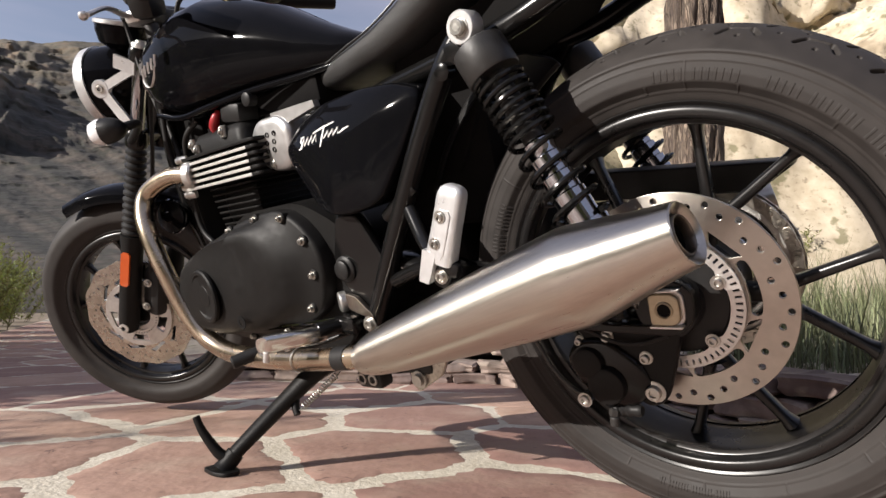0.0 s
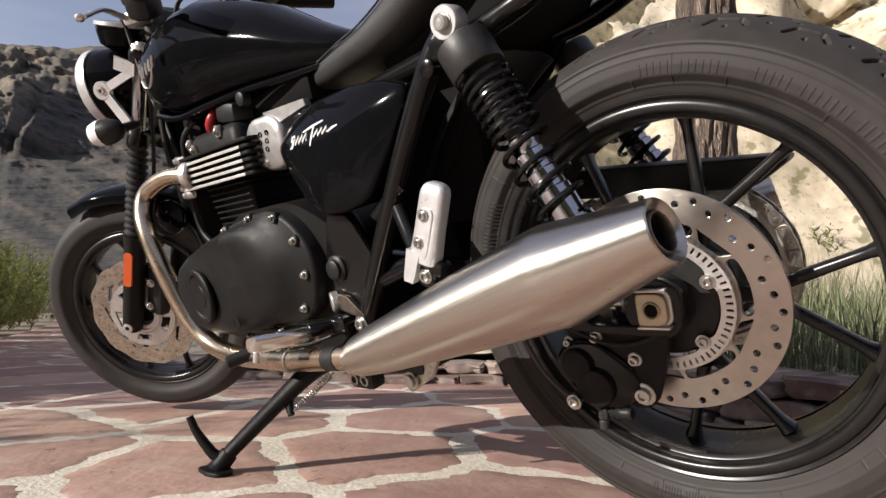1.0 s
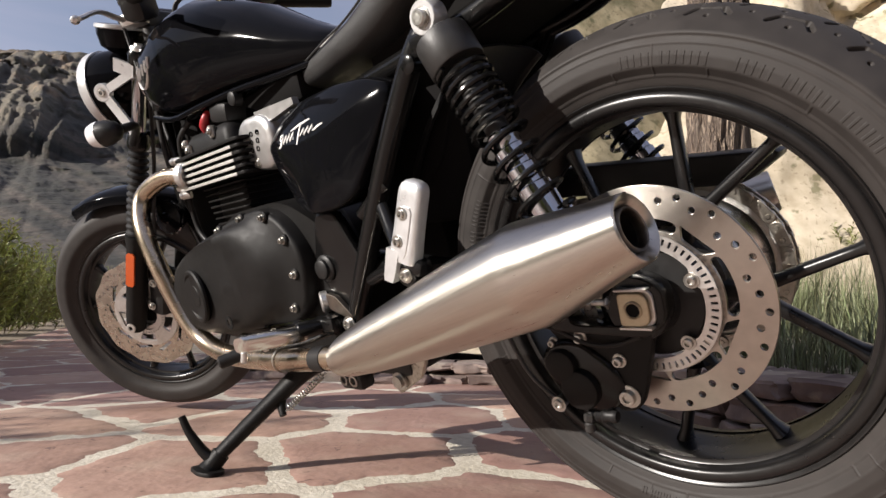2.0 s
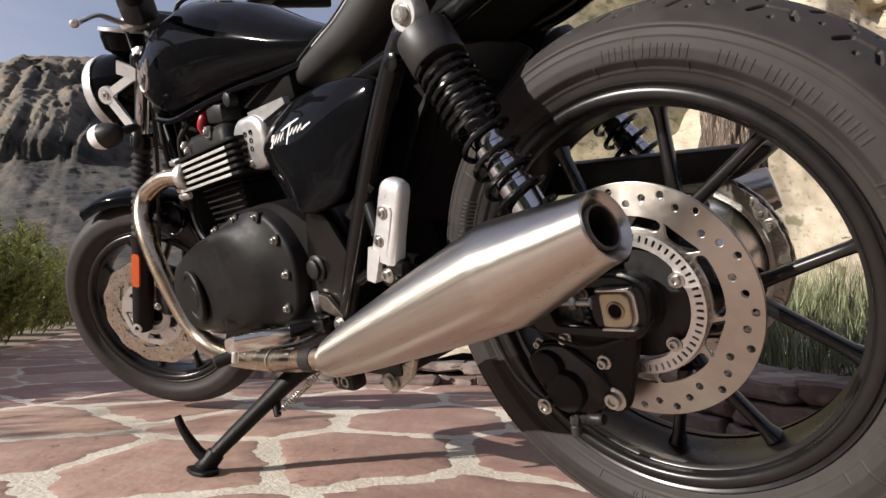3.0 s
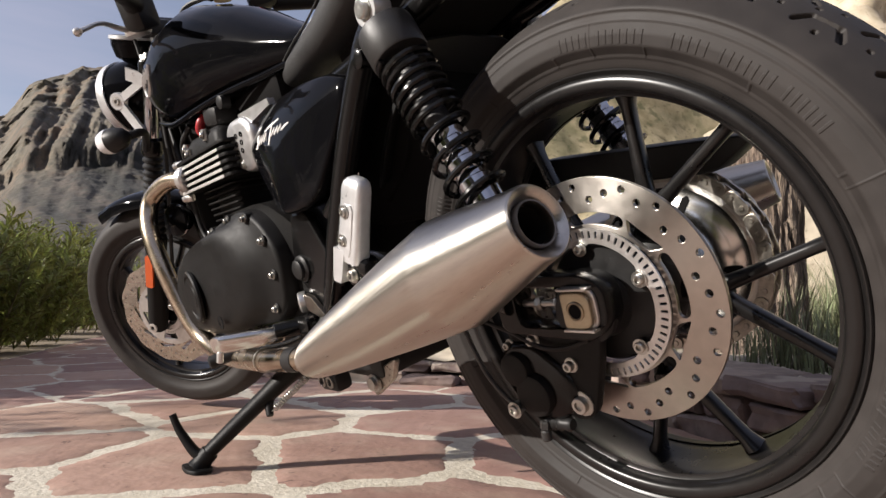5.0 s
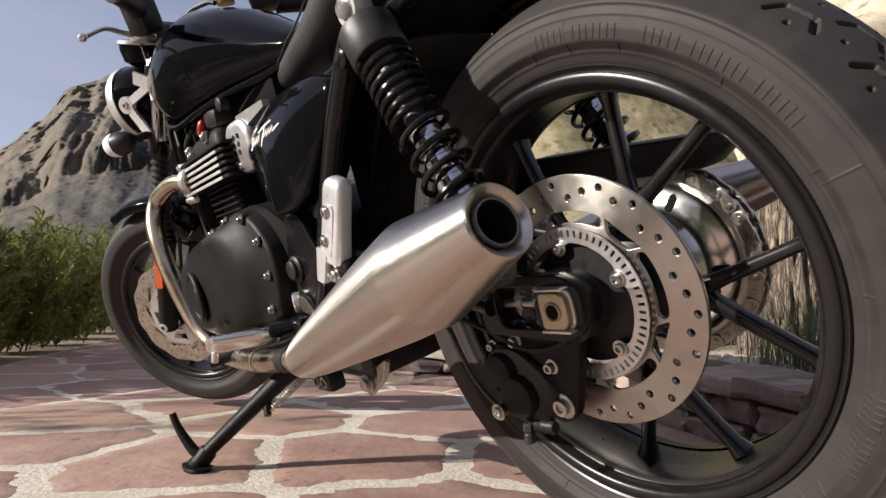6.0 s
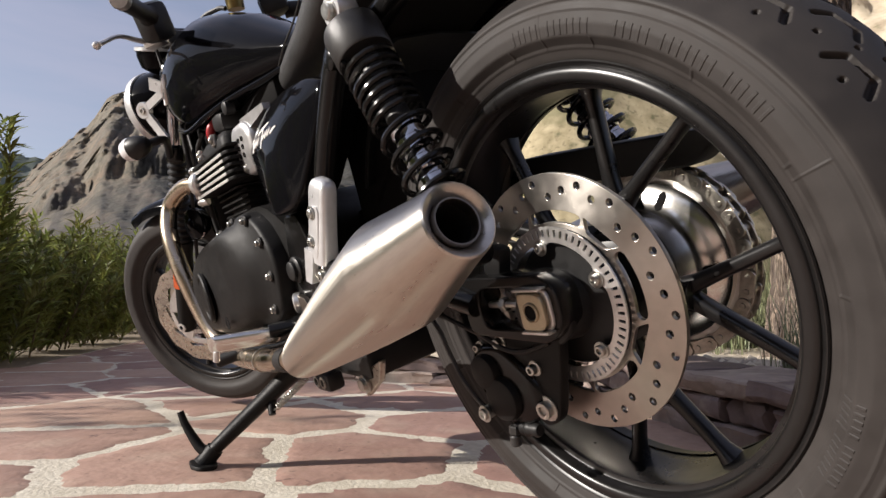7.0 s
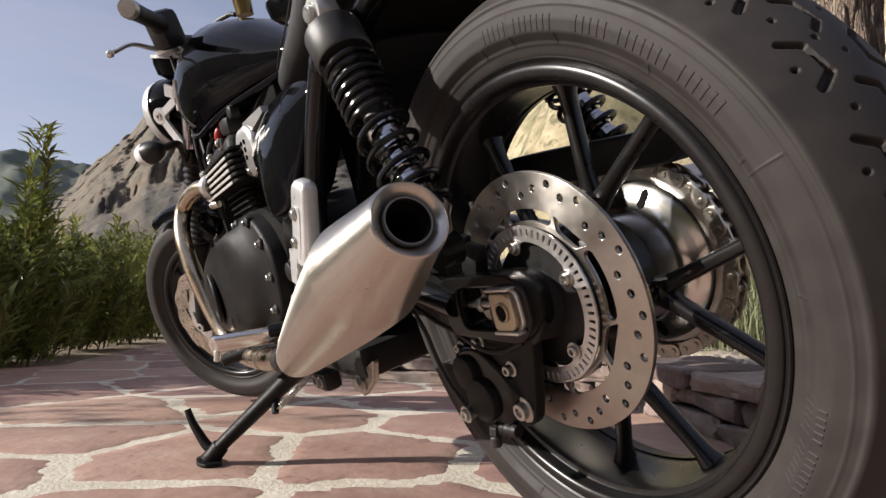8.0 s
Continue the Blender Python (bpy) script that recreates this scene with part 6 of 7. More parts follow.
def stone(i):
    poly = cell(i, (0.016 if i < FIRST else 0.007) + 0.015 * rng.random())
    if not poly:
        return None
    c = sum(poly, Vector((0, 0))) / len(poly)
    ring = round_poly([tuple(v) for v in poly], 0.008, 1)
    pts = []
    for k in range(len(ring)):
        a, b = Vector(ring[k]), Vector(ring[(k + 1) % len(ring)])
        m = max(1, int((b - a).length / 0.011))
        for j in range(m):
            p = a.lerp(b, j / m)
            w = 0.005 + 0.020 * noise3(p.x * 7, p.y * 7, i) + 0.009 * noise3(p.x * 38, p.y * 38, i) + 0.004 * noise3(p.x * 90, p.y * 90, i)
            pts.append(p + (p - c).normalized() * w)
    h = 0.0008 * noise3(c.x * 3, c.y * 3, 9.0)
    tilt = Vector((rng.uniform(-0.003, 0.003), rng.uniform(-0.003, 0.003)))
    verts, faces = [], []
    n = len(pts)
    for k, z in ((1.0, -0.012), (1.0, -0.0014), (0.955, 0.0009), (0.75, 0.0016), (0.4, 0.0017)):
        for p in pts:
            q = c + (p - c) * k
            zz = z + h + tilt.dot(q - c) if z > -0.005 else z
            if k == 1.0 and z > -0.005:
                zz += 0.0030 * noise3(q.x * 45, q.y * 45, 5.0)
            if z > 0:
                zz += 0.0008 * noise3(q.x * 11, q.y * 11, 3.0)
            verts.append((q.x - c.x, q.y - c.y, zz))
    for r in range(4):
        for k in range(n):
            faces.append((r * n + k, r * n + (k + 1) % n, (r + 1) * n + (k + 1) % n, (r + 1) * n + k))
    verts.append((0, 0, 0.0022 + h))
    for k in range(n):
        faces.append((4 * n + k, 4 * n + (k + 1) % n, 5 * n))
    return c, verts, faces


far_v, far_f = [], []
order = sorted(range(len(seeds)), key=lambda k: (seeds[k][0] + 0.4) ** 2 + seeds[k][1] ** 2)
made = 0
for i in order:
    got = stone(i)
    if not got:
        continue
    c, v, f = got
    if made < 280:
        me = bpy.data.meshes.new("flagstone")
        me.from_pydata(v, [], f)
        ob = part("flagstone", me, M_STONE, pavement, sharp=50)
        ob.location = (c.x, c.y, 0)
        made += 1
    else:
        o = len(far_v)
        far_v += [(x + c.x, y + c.y, z) for x, y, z in v]
        far_f += [tuple(q + o for q in g) for g in f]
if far_v:
    me = bpy.data.meshes.new("far_flagstones")
    me.from_pydata(far_v, [], far_f)
    M_STONE2 = dusty(island_vary(mat("red_flagstone_far", (0.280, 0.168, 0.131), 0.75, color2=(0.395, 0.252, 0.202), scale=30, bump=0.6, bump_scale=90), 0.72, 1.28, 0.012))
    tagged(part("far_flagstones", me, M_STONE2, pavement), kind="stuff")

# the low kerb of rough stones along the far edge
kerb = tagged(new("kerb"), "low kerb of rough reddish stones along the paving", "kerb", kind="structure")
s = -1.4
while s < -0.1:
    ln = rng.uniform(0.14, 0.34)
    for course in range(2):
        hgt = 0.045
        bm = rbox((0, 0, 0), (ln - 0.008, 0.19 + rng.uniform(-0.05, 0.05), hgt - 0.004 + rng.uniform(-0.012, 0.006)), 0.006, seg=1)
        bmesh.ops.subdivide_edges(bm, edges=bm.edges[:], cuts=3, use_grid_fill=True)
        off = rng.uniform(0, 50)
        for v in bm.verts:
            q = v.co * 22
            v.co += Vector((noise3(q.x + off, q.y, q.z), noise3(q.x, q.y + off, q.z), 0.55 * noise3(q.x * 0.6, q.y * 0.6, q.z + off))) * 0.021
        ob = part("kerb_stone", bm, M_KERB, kerb, sharp=28)
        p = KERB_A + KERB_D * (s + ln / 2 + (0.09 if course == 1 else 0.03 * course)) + KERB_N * (0.105 + rng.uniform(-0.028, 0.028) + 0.008 * course)
        ob.matrix_local = pose(p.x, p.y, 0.014 + course * hgt, rng.uniform(-3, 3), rng.uniform(-2, 2), math.degrees(math.atan2(KERB_D.y, KERB_D.x)) + rng.uniform(-4, 4))
    s += ln
# the low dry-stone wall that holds the bed behind the rear wheel: three rough courses, slabs on top
wall = tagged(new("stone_wall"), "low wall of three rough reddish-brown stone courses", "wall", kind="structure")
z = -0.012
for hgt, short, long, depth, out in ((0.058, 0.10, 0.24, 0.19, 0.0), (0.054, 0.12, 0.30, 0.17, 0.006), (0.042, 0.16, 0.36, 0.21, -0.008)):
    s = -0.05 - rng.uniform(0, 0.1)
    while s < 2.0:
        ln = rng.uniform(short, long)
        deep = depth + rng.uniform(-0.03, 0.03)
        bm = rbox((0, 0, 0), (ln - 0.007, deep, hgt - 0.003 + rng.uniform(-0.010, 0.003)), 0.006, seg=1)
        bmesh.ops.subdivide_edges(bm, edges=bm.edges[:], cuts=3, use_grid_fill=True)
        off = rng.uniform(0, 50)
        for v in bm.verts:
            q = v.co * 24
            v.co += Vector((noise3(q.x + off, q.y, q.z), noise3(q.x, q.y + off, q.z), 0.5 * noise3(q.x * 0.6, q.y * 0.6, q.z + off))) * 0.017
        ob = part("wall_stone", bm, M_KERB, wall, sharp=28)
        p = KERB_A + WALL_D * (s + ln / 2) + WALL_N * (deep / 2 + out + rng.uniform(-0.012, 0.016))
        ob.matrix_local = pose(p.x, p.y, z + hgt / 2, rng.uniform(-3, 3), rng.uniform(-2, 2), math.degrees(math.atan2(WALL_D.y, WALL_D.x)) + rng.uniform(-4, 4))
        s += ln
    z += hgt


# ---- planting bed behind the kerb, and the pale rock bank ----
def bed():
    """Soil from the back of the low wall to the foot of the bank."""
    verts, faces = [], []
    nx, ny = 90, 60
    for i in range(nx + 1):
        along = -0.1 + 3.6 * i / nx
        front = KERB_A + WALL_D * along + WALL_N * 0.10
        back = KERB_A + KERB_D * (along + 0.4) + KERB_N * 0.75
        for j in range(ny + 1):
            p = front.lerp(back, j / ny)
            verts.append((p.x, p.y, 0.116 + 0.03 * j / ny + 0.02 * noise3(p.x * 5, p.y * 5) + 0.008 * noise3(p.x * 22, p.y * 22)))
    for i in range(nx):
        for j in range(ny):
            a = i * (ny + 1) + j
            faces.append((a, a + ny + 1, a + ny + 2, a + 1))
    me = bpy.data.meshes.new("planting_bed")
    me.from_pydata(verts, [], faces)
    return me


tagged(part("planting_bed", bed(), M_BED, None, "pale stony soil behind the low wall"), category="planting bed", kind="structure")


def bank():
    """Soil behind the kerb that climbs into a broken sandstone face."""
    na, nr = 260, 150
    verts, faces = [], []
    for i in range(na + 1):
        s = -1.6 + 13.0 * i / na
        for j in range(nr + 1):
            f = j / nr
            d = 0.16 + 9.0 * f
            p = KERB_A + KERB_D * s + KERB_N * d
            z = 0.085 + 0.09 * min(1, d / 1.5) + 0.03 * noise3(p.x * 3, p.y * 3)
            rise = max(0.0, d - 2.3)
            wall = 3.4 * (1 - math.exp(-rise * 0.85)) + 0.32 * rise
            wall *= min(1, max(0.05, (s + 1.4) / 1.9))
            rough = noise.hetero_terrain(Vector((p.x * 0.9, p.y * 0.9, z)), 0.9, 2.0, 6, 0.6)
            ledge = noise3(p.x * 0.6, p.y * 0.6, wall * 1.6, 5)
            z += wall * (1 + 0.12 * ledge) + min(1, rise) * 0.22 * rough
            shift = min(1, rise) * 0.35 * noise3(p.x * 1.3 + 7, p.y * 1.3, wall * 1.5, 5)
            p = p + KERB_N * shift
            verts.append((p.x, p.y, z))
    for i in range(na):
        for j in range(nr):
            a = i * (nr + 1) + j
            faces.append((a, a + nr + 1, a + nr + 2, a + 1))
    me = bpy.data.meshes.new("rock_bank")
    me.from_pydata(verts, [], faces)
    return me


tagged(part("rock_bank", bank(), M_CLIFF, None, "sunlit pale sandstone bank behind the kerb", sharp=60), category="rock bank", kind="structure")


def slope():
    """The same pale rock rising on the far side of the path."""
    verts, faces = [], []
    nx, nu = 150, 70
    for i in range(nx + 1):
        x = -2.1 - 5.8 * i / nx
        for j in range(nu + 1):
            u = 0.05 + 6.0 * (j / nu) ** 1.3
            px, py = x + 0.34 * u, far_edge(x) + 0.94 * u
            fade = min(1, max(0, (x + 7.9) / 1.2)) * min(1, max(0.0, (-2.1 - x) / 1.1))
            z = fade * (3.3 * (1 - math.exp(-max(0, u - 0.15) * 0.95)) + 0.25 * u)
            z += min(1, u) * (0.25 * noise3(px * 0.9, py * 0.9, z * 0.8, 6) + 0.05 * noise3(px * 5, py * 5, z * 5)) + 0.02
            verts.append((px, py, z))
    for i in range(nx):
        for j in range(nu):
            a = i * (nu + 1) + j
            faces.append((a + 1, a + nu + 2, a + nu + 1, a))
    me = bpy.data.meshes.new("rock_slope")
    me.from_pydata(verts, [], faces)
    return me


tagged(part("rock_slope", slope(), M_SCRUB, None, "pale rock slope with dry scrub beyond the path", sharp=60), category="rock bank", kind="structure")


# ---- far hills ----
SKY_AZ = (90, 100, 118, 128, 140, 155, 162.5, 168, 172.5, 174, 176, 177.3, 179.7, 181, 183.7, 186, 195, 215, 240, 300, 360, 450)
SKY_EL = (12, 12, 17, 21, 22.5, 22.3, 21.4, 20.3, 19.3, 18.4, 17.3, 14.6, 12.2, 10.2, 7.0, 6.0, 7, 15, 20, 20, 17, 12)


def hills():
    na, nr = 1000, 170
    verts, faces = [], []
    for i in range(na + 1):
        u = i / na
        az = 96 + 124 * u / 0.8 if u < 0.8 else 220 + 230 * (u - 0.8) / 0.2
        top = float(np.interp(az, SKY_AZ, SKY_EL))
        ca, sa = math.cos(radians(az)), math.sin(radians(az))
        for j in range(nr + 1):
            f = j / nr
            r = 34 + 240 * f ** 1.25
            g = f ** 0.75
            # scree below, a cliff band above
            band = 0.62 + 0.10 * noise3(az * 0.05, 1.7)
            crag_on = min(1, max(0, (az - 164) / 5)) * min(1, max(0, (184 - az) / 3))
            prof = 0.62 * g / band if g < band else 0.62 + 0.38 * ((g - band) / (1 - band)) ** 0.42
            prof = g + (prof - g) * (0.25 + 0.75 * crag_on)
            el = -0.4 + (top + 0.4) * min(prof, 1.0)
            h = r * math.tan(radians(el))
            x, y = r * ca, r * sa
            rid = noise.ridged_multi_fractal(Vector((x * 0.022, y * 0.022, h * 0.03)), 1.0, 2.1, 7, 1.0, 2.0)
            rough = noise3(x * 0.06, y * 0.06, h * 0.08, 6)
            amp = min(1, f * 3) * (1.0 if f < 0.96 else 0.35)
            h += amp * r * (0.009 * (rid - 1.0) + 0.008 * rough)
            flute = noise.ridged_multi_fractal(Vector((az * 0.5 + 9.0 * h / r, r * 0.012, h * 0.010)), 0.9, 2.2, 5, 1.0, 2.0) - 1.0
            strata = noise3((h / r) * 30 - az * 0.27, 0.4 * rough, 5.0, 4)
            crag = noise3(x * 0.35, y * 0.35, h * 0.35, 5)
            h += amp * r * 0.0012 * crag + amp * r * 0.0007 * noise3(x * 1.1, y * 1.1, h * 1.1, 3)
            push = amp * r * (0.024 * rough + 0.012 * noise3(x * 0.15, y * 0.15, h * 0.05, 4) + (0.036 if g > band else 0.010) * crag_on * flute) + amp * r * (0.016 - 0.008 * crag_on) * strata
            verts.append(((r + push) * ca, (r + push) * sa, h))
    for i in range(na):
        for j in range(nr):
            a = i * (nr + 1) + j
            faces.append((a, a + nr + 1, a + nr + 2, a + 1))
    me = bpy.data.meshes.new("hills")
    me.from_pydata(verts, [], faces)
    return me


def hill_material():
    """Bare tan strata on the high flank; scrub and the lower flank's shade painted dark, with an uneven line between
    them.
    """
    m = mat("hill_rock_with_flank_shade", (0.074, 0.062, 0.045), 0.95, color2=(0.158, 0.136, 0.100), scale=0.5, stretch=(0.6, 0.6, 1.2), bump=1.0, bump_scale=0.8)
    n, l = m.node_tree.nodes, m.node_tree.links
    b = n["Principled BSDF"]
    src = b.inputs["Base Color"].links[0].from_socket
    bp = [k for k in n if k.type == 'BUMP'][0]
    bp.inputs["Distance"].default_value = 0.5
    tc = [k for k in n if k.type == 'TEX_COORD'][0]

    def node(op, a, c=None, d=None):
        k = n.new("ShaderNodeMath")
        k.operation = op
        for i, v in enumerate((a, c, d)):
            if v is None:
                continue
            if isinstance(v, float):
                k.inputs[i].default_value = v
            else:
                l.new(v, k.inputs[i])
        return k.outputs[0]

    def cloud(scale, detail):
        k = n.new("ShaderNodeTexNoise")
        k.inputs["Scale"].default_value, k.inputs["Detail"].default_value = scale, detail
        l.new(tc.outputs["Object"], k.inputs["Vector"])
        return k.outputs[0]

    def step(v, lo, hi, top=1.0):
        k = n.new("ShaderNodeMapRange")
        k.inputs[1].default_value, k.inputs[2].default_value, k.inputs[4].default_value = lo, hi, top
        l.new(v, k.inputs[0])
        return k.outputs[0]
    sep = n.new("ShaderNodeSeparateXYZ")
    l.new(tc.outputs["Object"], sep.inputs[0])
    X, Y, Z = sep.outputs
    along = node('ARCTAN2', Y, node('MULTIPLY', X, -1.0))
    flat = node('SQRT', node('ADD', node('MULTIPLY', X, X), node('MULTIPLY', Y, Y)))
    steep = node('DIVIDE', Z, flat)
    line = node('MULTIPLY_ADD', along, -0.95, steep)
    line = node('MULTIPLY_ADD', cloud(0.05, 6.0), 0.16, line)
    # mask of the lower flank, which is coloured darker for its shade
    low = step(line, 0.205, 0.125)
    def streaks(across, along_it, scale):
        """Noise drawn out along one way of the slope."""
        c = n.new("ShaderNodeCombineXYZ")
        l.new(across, c.inputs[0])
        l.new(along_it, c.inputs[1])
        k = n.new("ShaderNodeTexNoise")
        k.inputs["Scale"].default_value, k.inputs["Detail"].default_value = scale, 5.0
        l.new(c.outputs[0], k.inputs["Vector"])
        return k.outputs[0]

    def blend(fac, a, c):
        k = n.new("ShaderNodeMix")
        k.data_type = 'RGBA'
        l.new(fac, k.inputs[0])
        for q, v in ((6, a), (7, c)):
            if isinstance(v, tuple):
                k.inputs[q].default_value = (*v, 1)
            else:
                l.new(v, k.inputs[q])
        return k.outputs[2]
    # dark leaning streaks coloured over the crag for clefts, slanting beds on the slope under it
    cleft_streaks = streaks(node('MULTIPLY_ADD', steep, -0.31, along), node('MULTIPLY', steep, 0.12), 42.0)
    beds = streaks(node('MULTIPLY_ADD', along, 0.52, steep), node('MULTIPLY', along, 0.10), 34.0)
    rock = blend(step(cloud(0.10, 5.0), 0.50, 0.66, 0.7), src, (0.185, 0.122, 0.075))
    rock = blend(step(cleft_streaks, 0.50, 0.62, 0.85), rock, (0.050, 0.043, 0.039))
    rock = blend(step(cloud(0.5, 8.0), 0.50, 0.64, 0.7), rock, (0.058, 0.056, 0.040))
    # the scrub colours also hold the shade of the slope turned from the sun
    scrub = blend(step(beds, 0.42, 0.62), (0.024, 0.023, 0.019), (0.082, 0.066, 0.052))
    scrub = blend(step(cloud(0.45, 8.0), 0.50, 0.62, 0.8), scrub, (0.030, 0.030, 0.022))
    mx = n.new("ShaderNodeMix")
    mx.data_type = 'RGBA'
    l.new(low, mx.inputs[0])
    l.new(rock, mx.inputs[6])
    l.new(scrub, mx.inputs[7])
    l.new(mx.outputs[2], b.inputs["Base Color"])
    return m


tagged(part("hills", hills(), hill_material(), None, "rocky hillside with a cliff band, its scrubby lower flank painted in shade", sharp=180), category="hill", kind="structure")


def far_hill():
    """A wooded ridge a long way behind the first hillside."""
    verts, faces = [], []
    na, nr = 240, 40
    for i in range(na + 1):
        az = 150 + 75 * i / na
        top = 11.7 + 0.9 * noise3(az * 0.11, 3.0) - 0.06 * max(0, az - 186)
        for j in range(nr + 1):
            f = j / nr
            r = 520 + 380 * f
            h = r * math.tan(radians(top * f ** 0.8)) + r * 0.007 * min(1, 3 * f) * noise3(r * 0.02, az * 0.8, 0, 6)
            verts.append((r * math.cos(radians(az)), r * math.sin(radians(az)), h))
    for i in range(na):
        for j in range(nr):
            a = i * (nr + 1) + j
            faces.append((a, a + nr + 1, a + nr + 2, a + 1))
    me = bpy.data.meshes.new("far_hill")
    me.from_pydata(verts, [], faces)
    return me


# the pale grey-green carries the haze of distance in the colour itself
M_FAR = mat("far_woodland_haze_tint", (0.085, 0.105, 0.085), 0.95, color2=(0.115, 0.13, 0.105), scale=0.06)
tagged(part("far_hill", far_hill(), M_FAR, None, "green wooded ridge in the distance, with haze in its colour", sharp=180), category="hill", kind="structure")


# ---- plants ----
def leaf_cloud(points, length, width, r, droop=0.3):
    """Narrow folded leaves at the given places, each (place, way out)."""
    verts, faces = [], []
    for p, way in points:
        d = (way + Vector((r.uniform(-1, 1), r.uniform(-1, 1), r.uniform(-0.6, 0.8))) * 0.55).normalized()
        L, W = length * r.uniform(0.6, 1.25), width * r.uniform(0.7, 1.2)
        s = d.cross(Vector((r.uniform(-0.4, 0.4), r.uniform(-0.4, 0.4), 1))).normalized()
        up = s.cross(d)
        o = len(verts)
        mid_p = p + d * L * 0.5 + up * L * 0.06
        tip = p + d * L - Vector((0, 0, droop * L * 0.3))
        verts += [p, mid_p + s * W / 2 + up * W * 0.2, mid_p - s * W / 2 + up * W * 0.2, mid_p, tip]
        faces += [(o, o + 1, o + 3), (o, o + 3, o + 2), (o + 1, o + 4, o + 3), (o + 3, o + 4, o + 2)]
    me = bpy.data.meshes.new("leaves")
    me.from_pydata([tuple(v) for v in verts], [], faces)
    return me


def shrub(x, y, height, width, stems, leaves, seed, label, length=0.118, lw=0.022):
    r = random.Random(seed)
    ob = tagged(new("shrub"), label, "shrub", "shrubs along the path")
    ob.location = (x, y, -0.02)
    pts = []
    for k in range(stems):
        a, lean = r.uniform(0, math.tau), r.uniform(0.05, 1.0)
        top = Vector((math.cos(a) * width * lean * 0.5, math.sin(a) * width * lean * 0.5, height * r.uniform(0.55, 1.0) * (1.06 - 0.35 * lean)))
        base = Vector((math.cos(a), math.sin(a), 0)) * width * 0.40 * lean * r.random()
        bend = base.lerp(top, 0.5) + Vector((r.uniform(-1, 1), r.uniform(-1, 1), 0)) * 0.05
        line = spline([base, bend, top], 6)
        if k % 3 == 0:
            part("stem", tube(line, [0.006, 0.002], 5, smooth=False), M_STEM, ob)
        n = leaves // stems
        for q in range(n):
            f = 0.02 + 0.98 * (q + r.random()) / n
            p = line[min(int(f * (len(line) - 1)), len(line) - 1)].lerp(line[min(int(f * (len(line) - 1)) + 1, len(line) - 1)], (f * (len(line) - 1)) % 1)
            b = r.uniform(0, math.tau)
            pts.append((p, Vector((math.cos(b), math.sin(b), 0.75))))
    part("foliage", leaf_cloud(pts, length, lw, r), M_LEAF, ob, smooth=False)
    return ob


SHRUBS = ((-2.80, -0.90, 0.70, 0.85, 48, 3400), (-3.25, -0.78, 0.84, 1.0, 54, 4200), (-3.8, -0.64, 0.86, 1.05, 54, 4400), (-4.45, -0.42, 0.94, 1.15, 54, 4400), (-5.2, -0.18, 1.02, 1.2, 54, 4200),
          (-6.2, 0.12, 1.15, 1.3, 70, 4600), (-7.4, 0.50, 1.25, 1.6, 70, 4400), (-9.0, 0.95, 1.2, 1.8, 60, 4000), (-11.0, 1.7, 1.4, 2.2, 60, 3600), (-13.8, 2.6, 1.5, 2.6, 60, 3400), (-3.5, -1.5, 1.0, 1.2, 60, 4200), (-2.6, -1.45, 0.9, 1.0, 60, 3800))
for k, (x, y, h, w, st, lv) in enumerate(SHRUBS):
    shrub(x, y, h, w, st, lv, 40 + k, "leafy green oleander shrub at the path's edge")
shrub(-3.05, -0.60, 1.22, 0.34, 9, 800, 90, "tall leafy oleander shoot above the shrubs", 0.13, 0.022)
# scrub on the slope across the path
for k, (x, u, z, h, w) in enumerate(((-2.9, 0.9, 1.0, 0.5, 0.8), (-3.0, 0.4, 0.2, 0.5, 0.8), (-3.3, 1.3, 2.0, 0.5, 0.9), (-4.2, 0.7, 1.2, 0.6, 1.0), (-4.4, 1.7, 2.7, 0.6, 1.1), (-5.2, 1.0, 1.9, 0.6, 1.2), (-5.8, 2.0, 3.0, 0.7, 1.3), (-6.6, 0.9, 1.4, 0.7, 1.3), (-7.6, 0.7, 0.1, 1.1, 1.6), (-8.9, 0.8, 0.0, 1.2, 2.0))):
    ob = shrub(x + 0.34 * u, far_edge(x) + 0.94 * u, h, w, 26, 1100, 120 + k, "dry green shrub on the rock slope", 0.07, 0.015)
    ob.location.z = z - 0.1
for k, (sa, da, za) in enumerate(((0.5, 2.75, 0.75), (1.5, 3.1, 1.4), (2.3, 2.6, 0.6), (3.2, 3.3, 1.9), (4.0, 2.8, 0.9), (5.2, 3.4, 2.1))):
    q = KERB_A + KERB_D * sa + KERB_N * da
    low = shrub(q.x, q.y, 0.34, 0.5, 22, 900, 150 + k, "small dry shrub growing on the sandstone bank", 0.05, 0.011)
    low.location.z = za


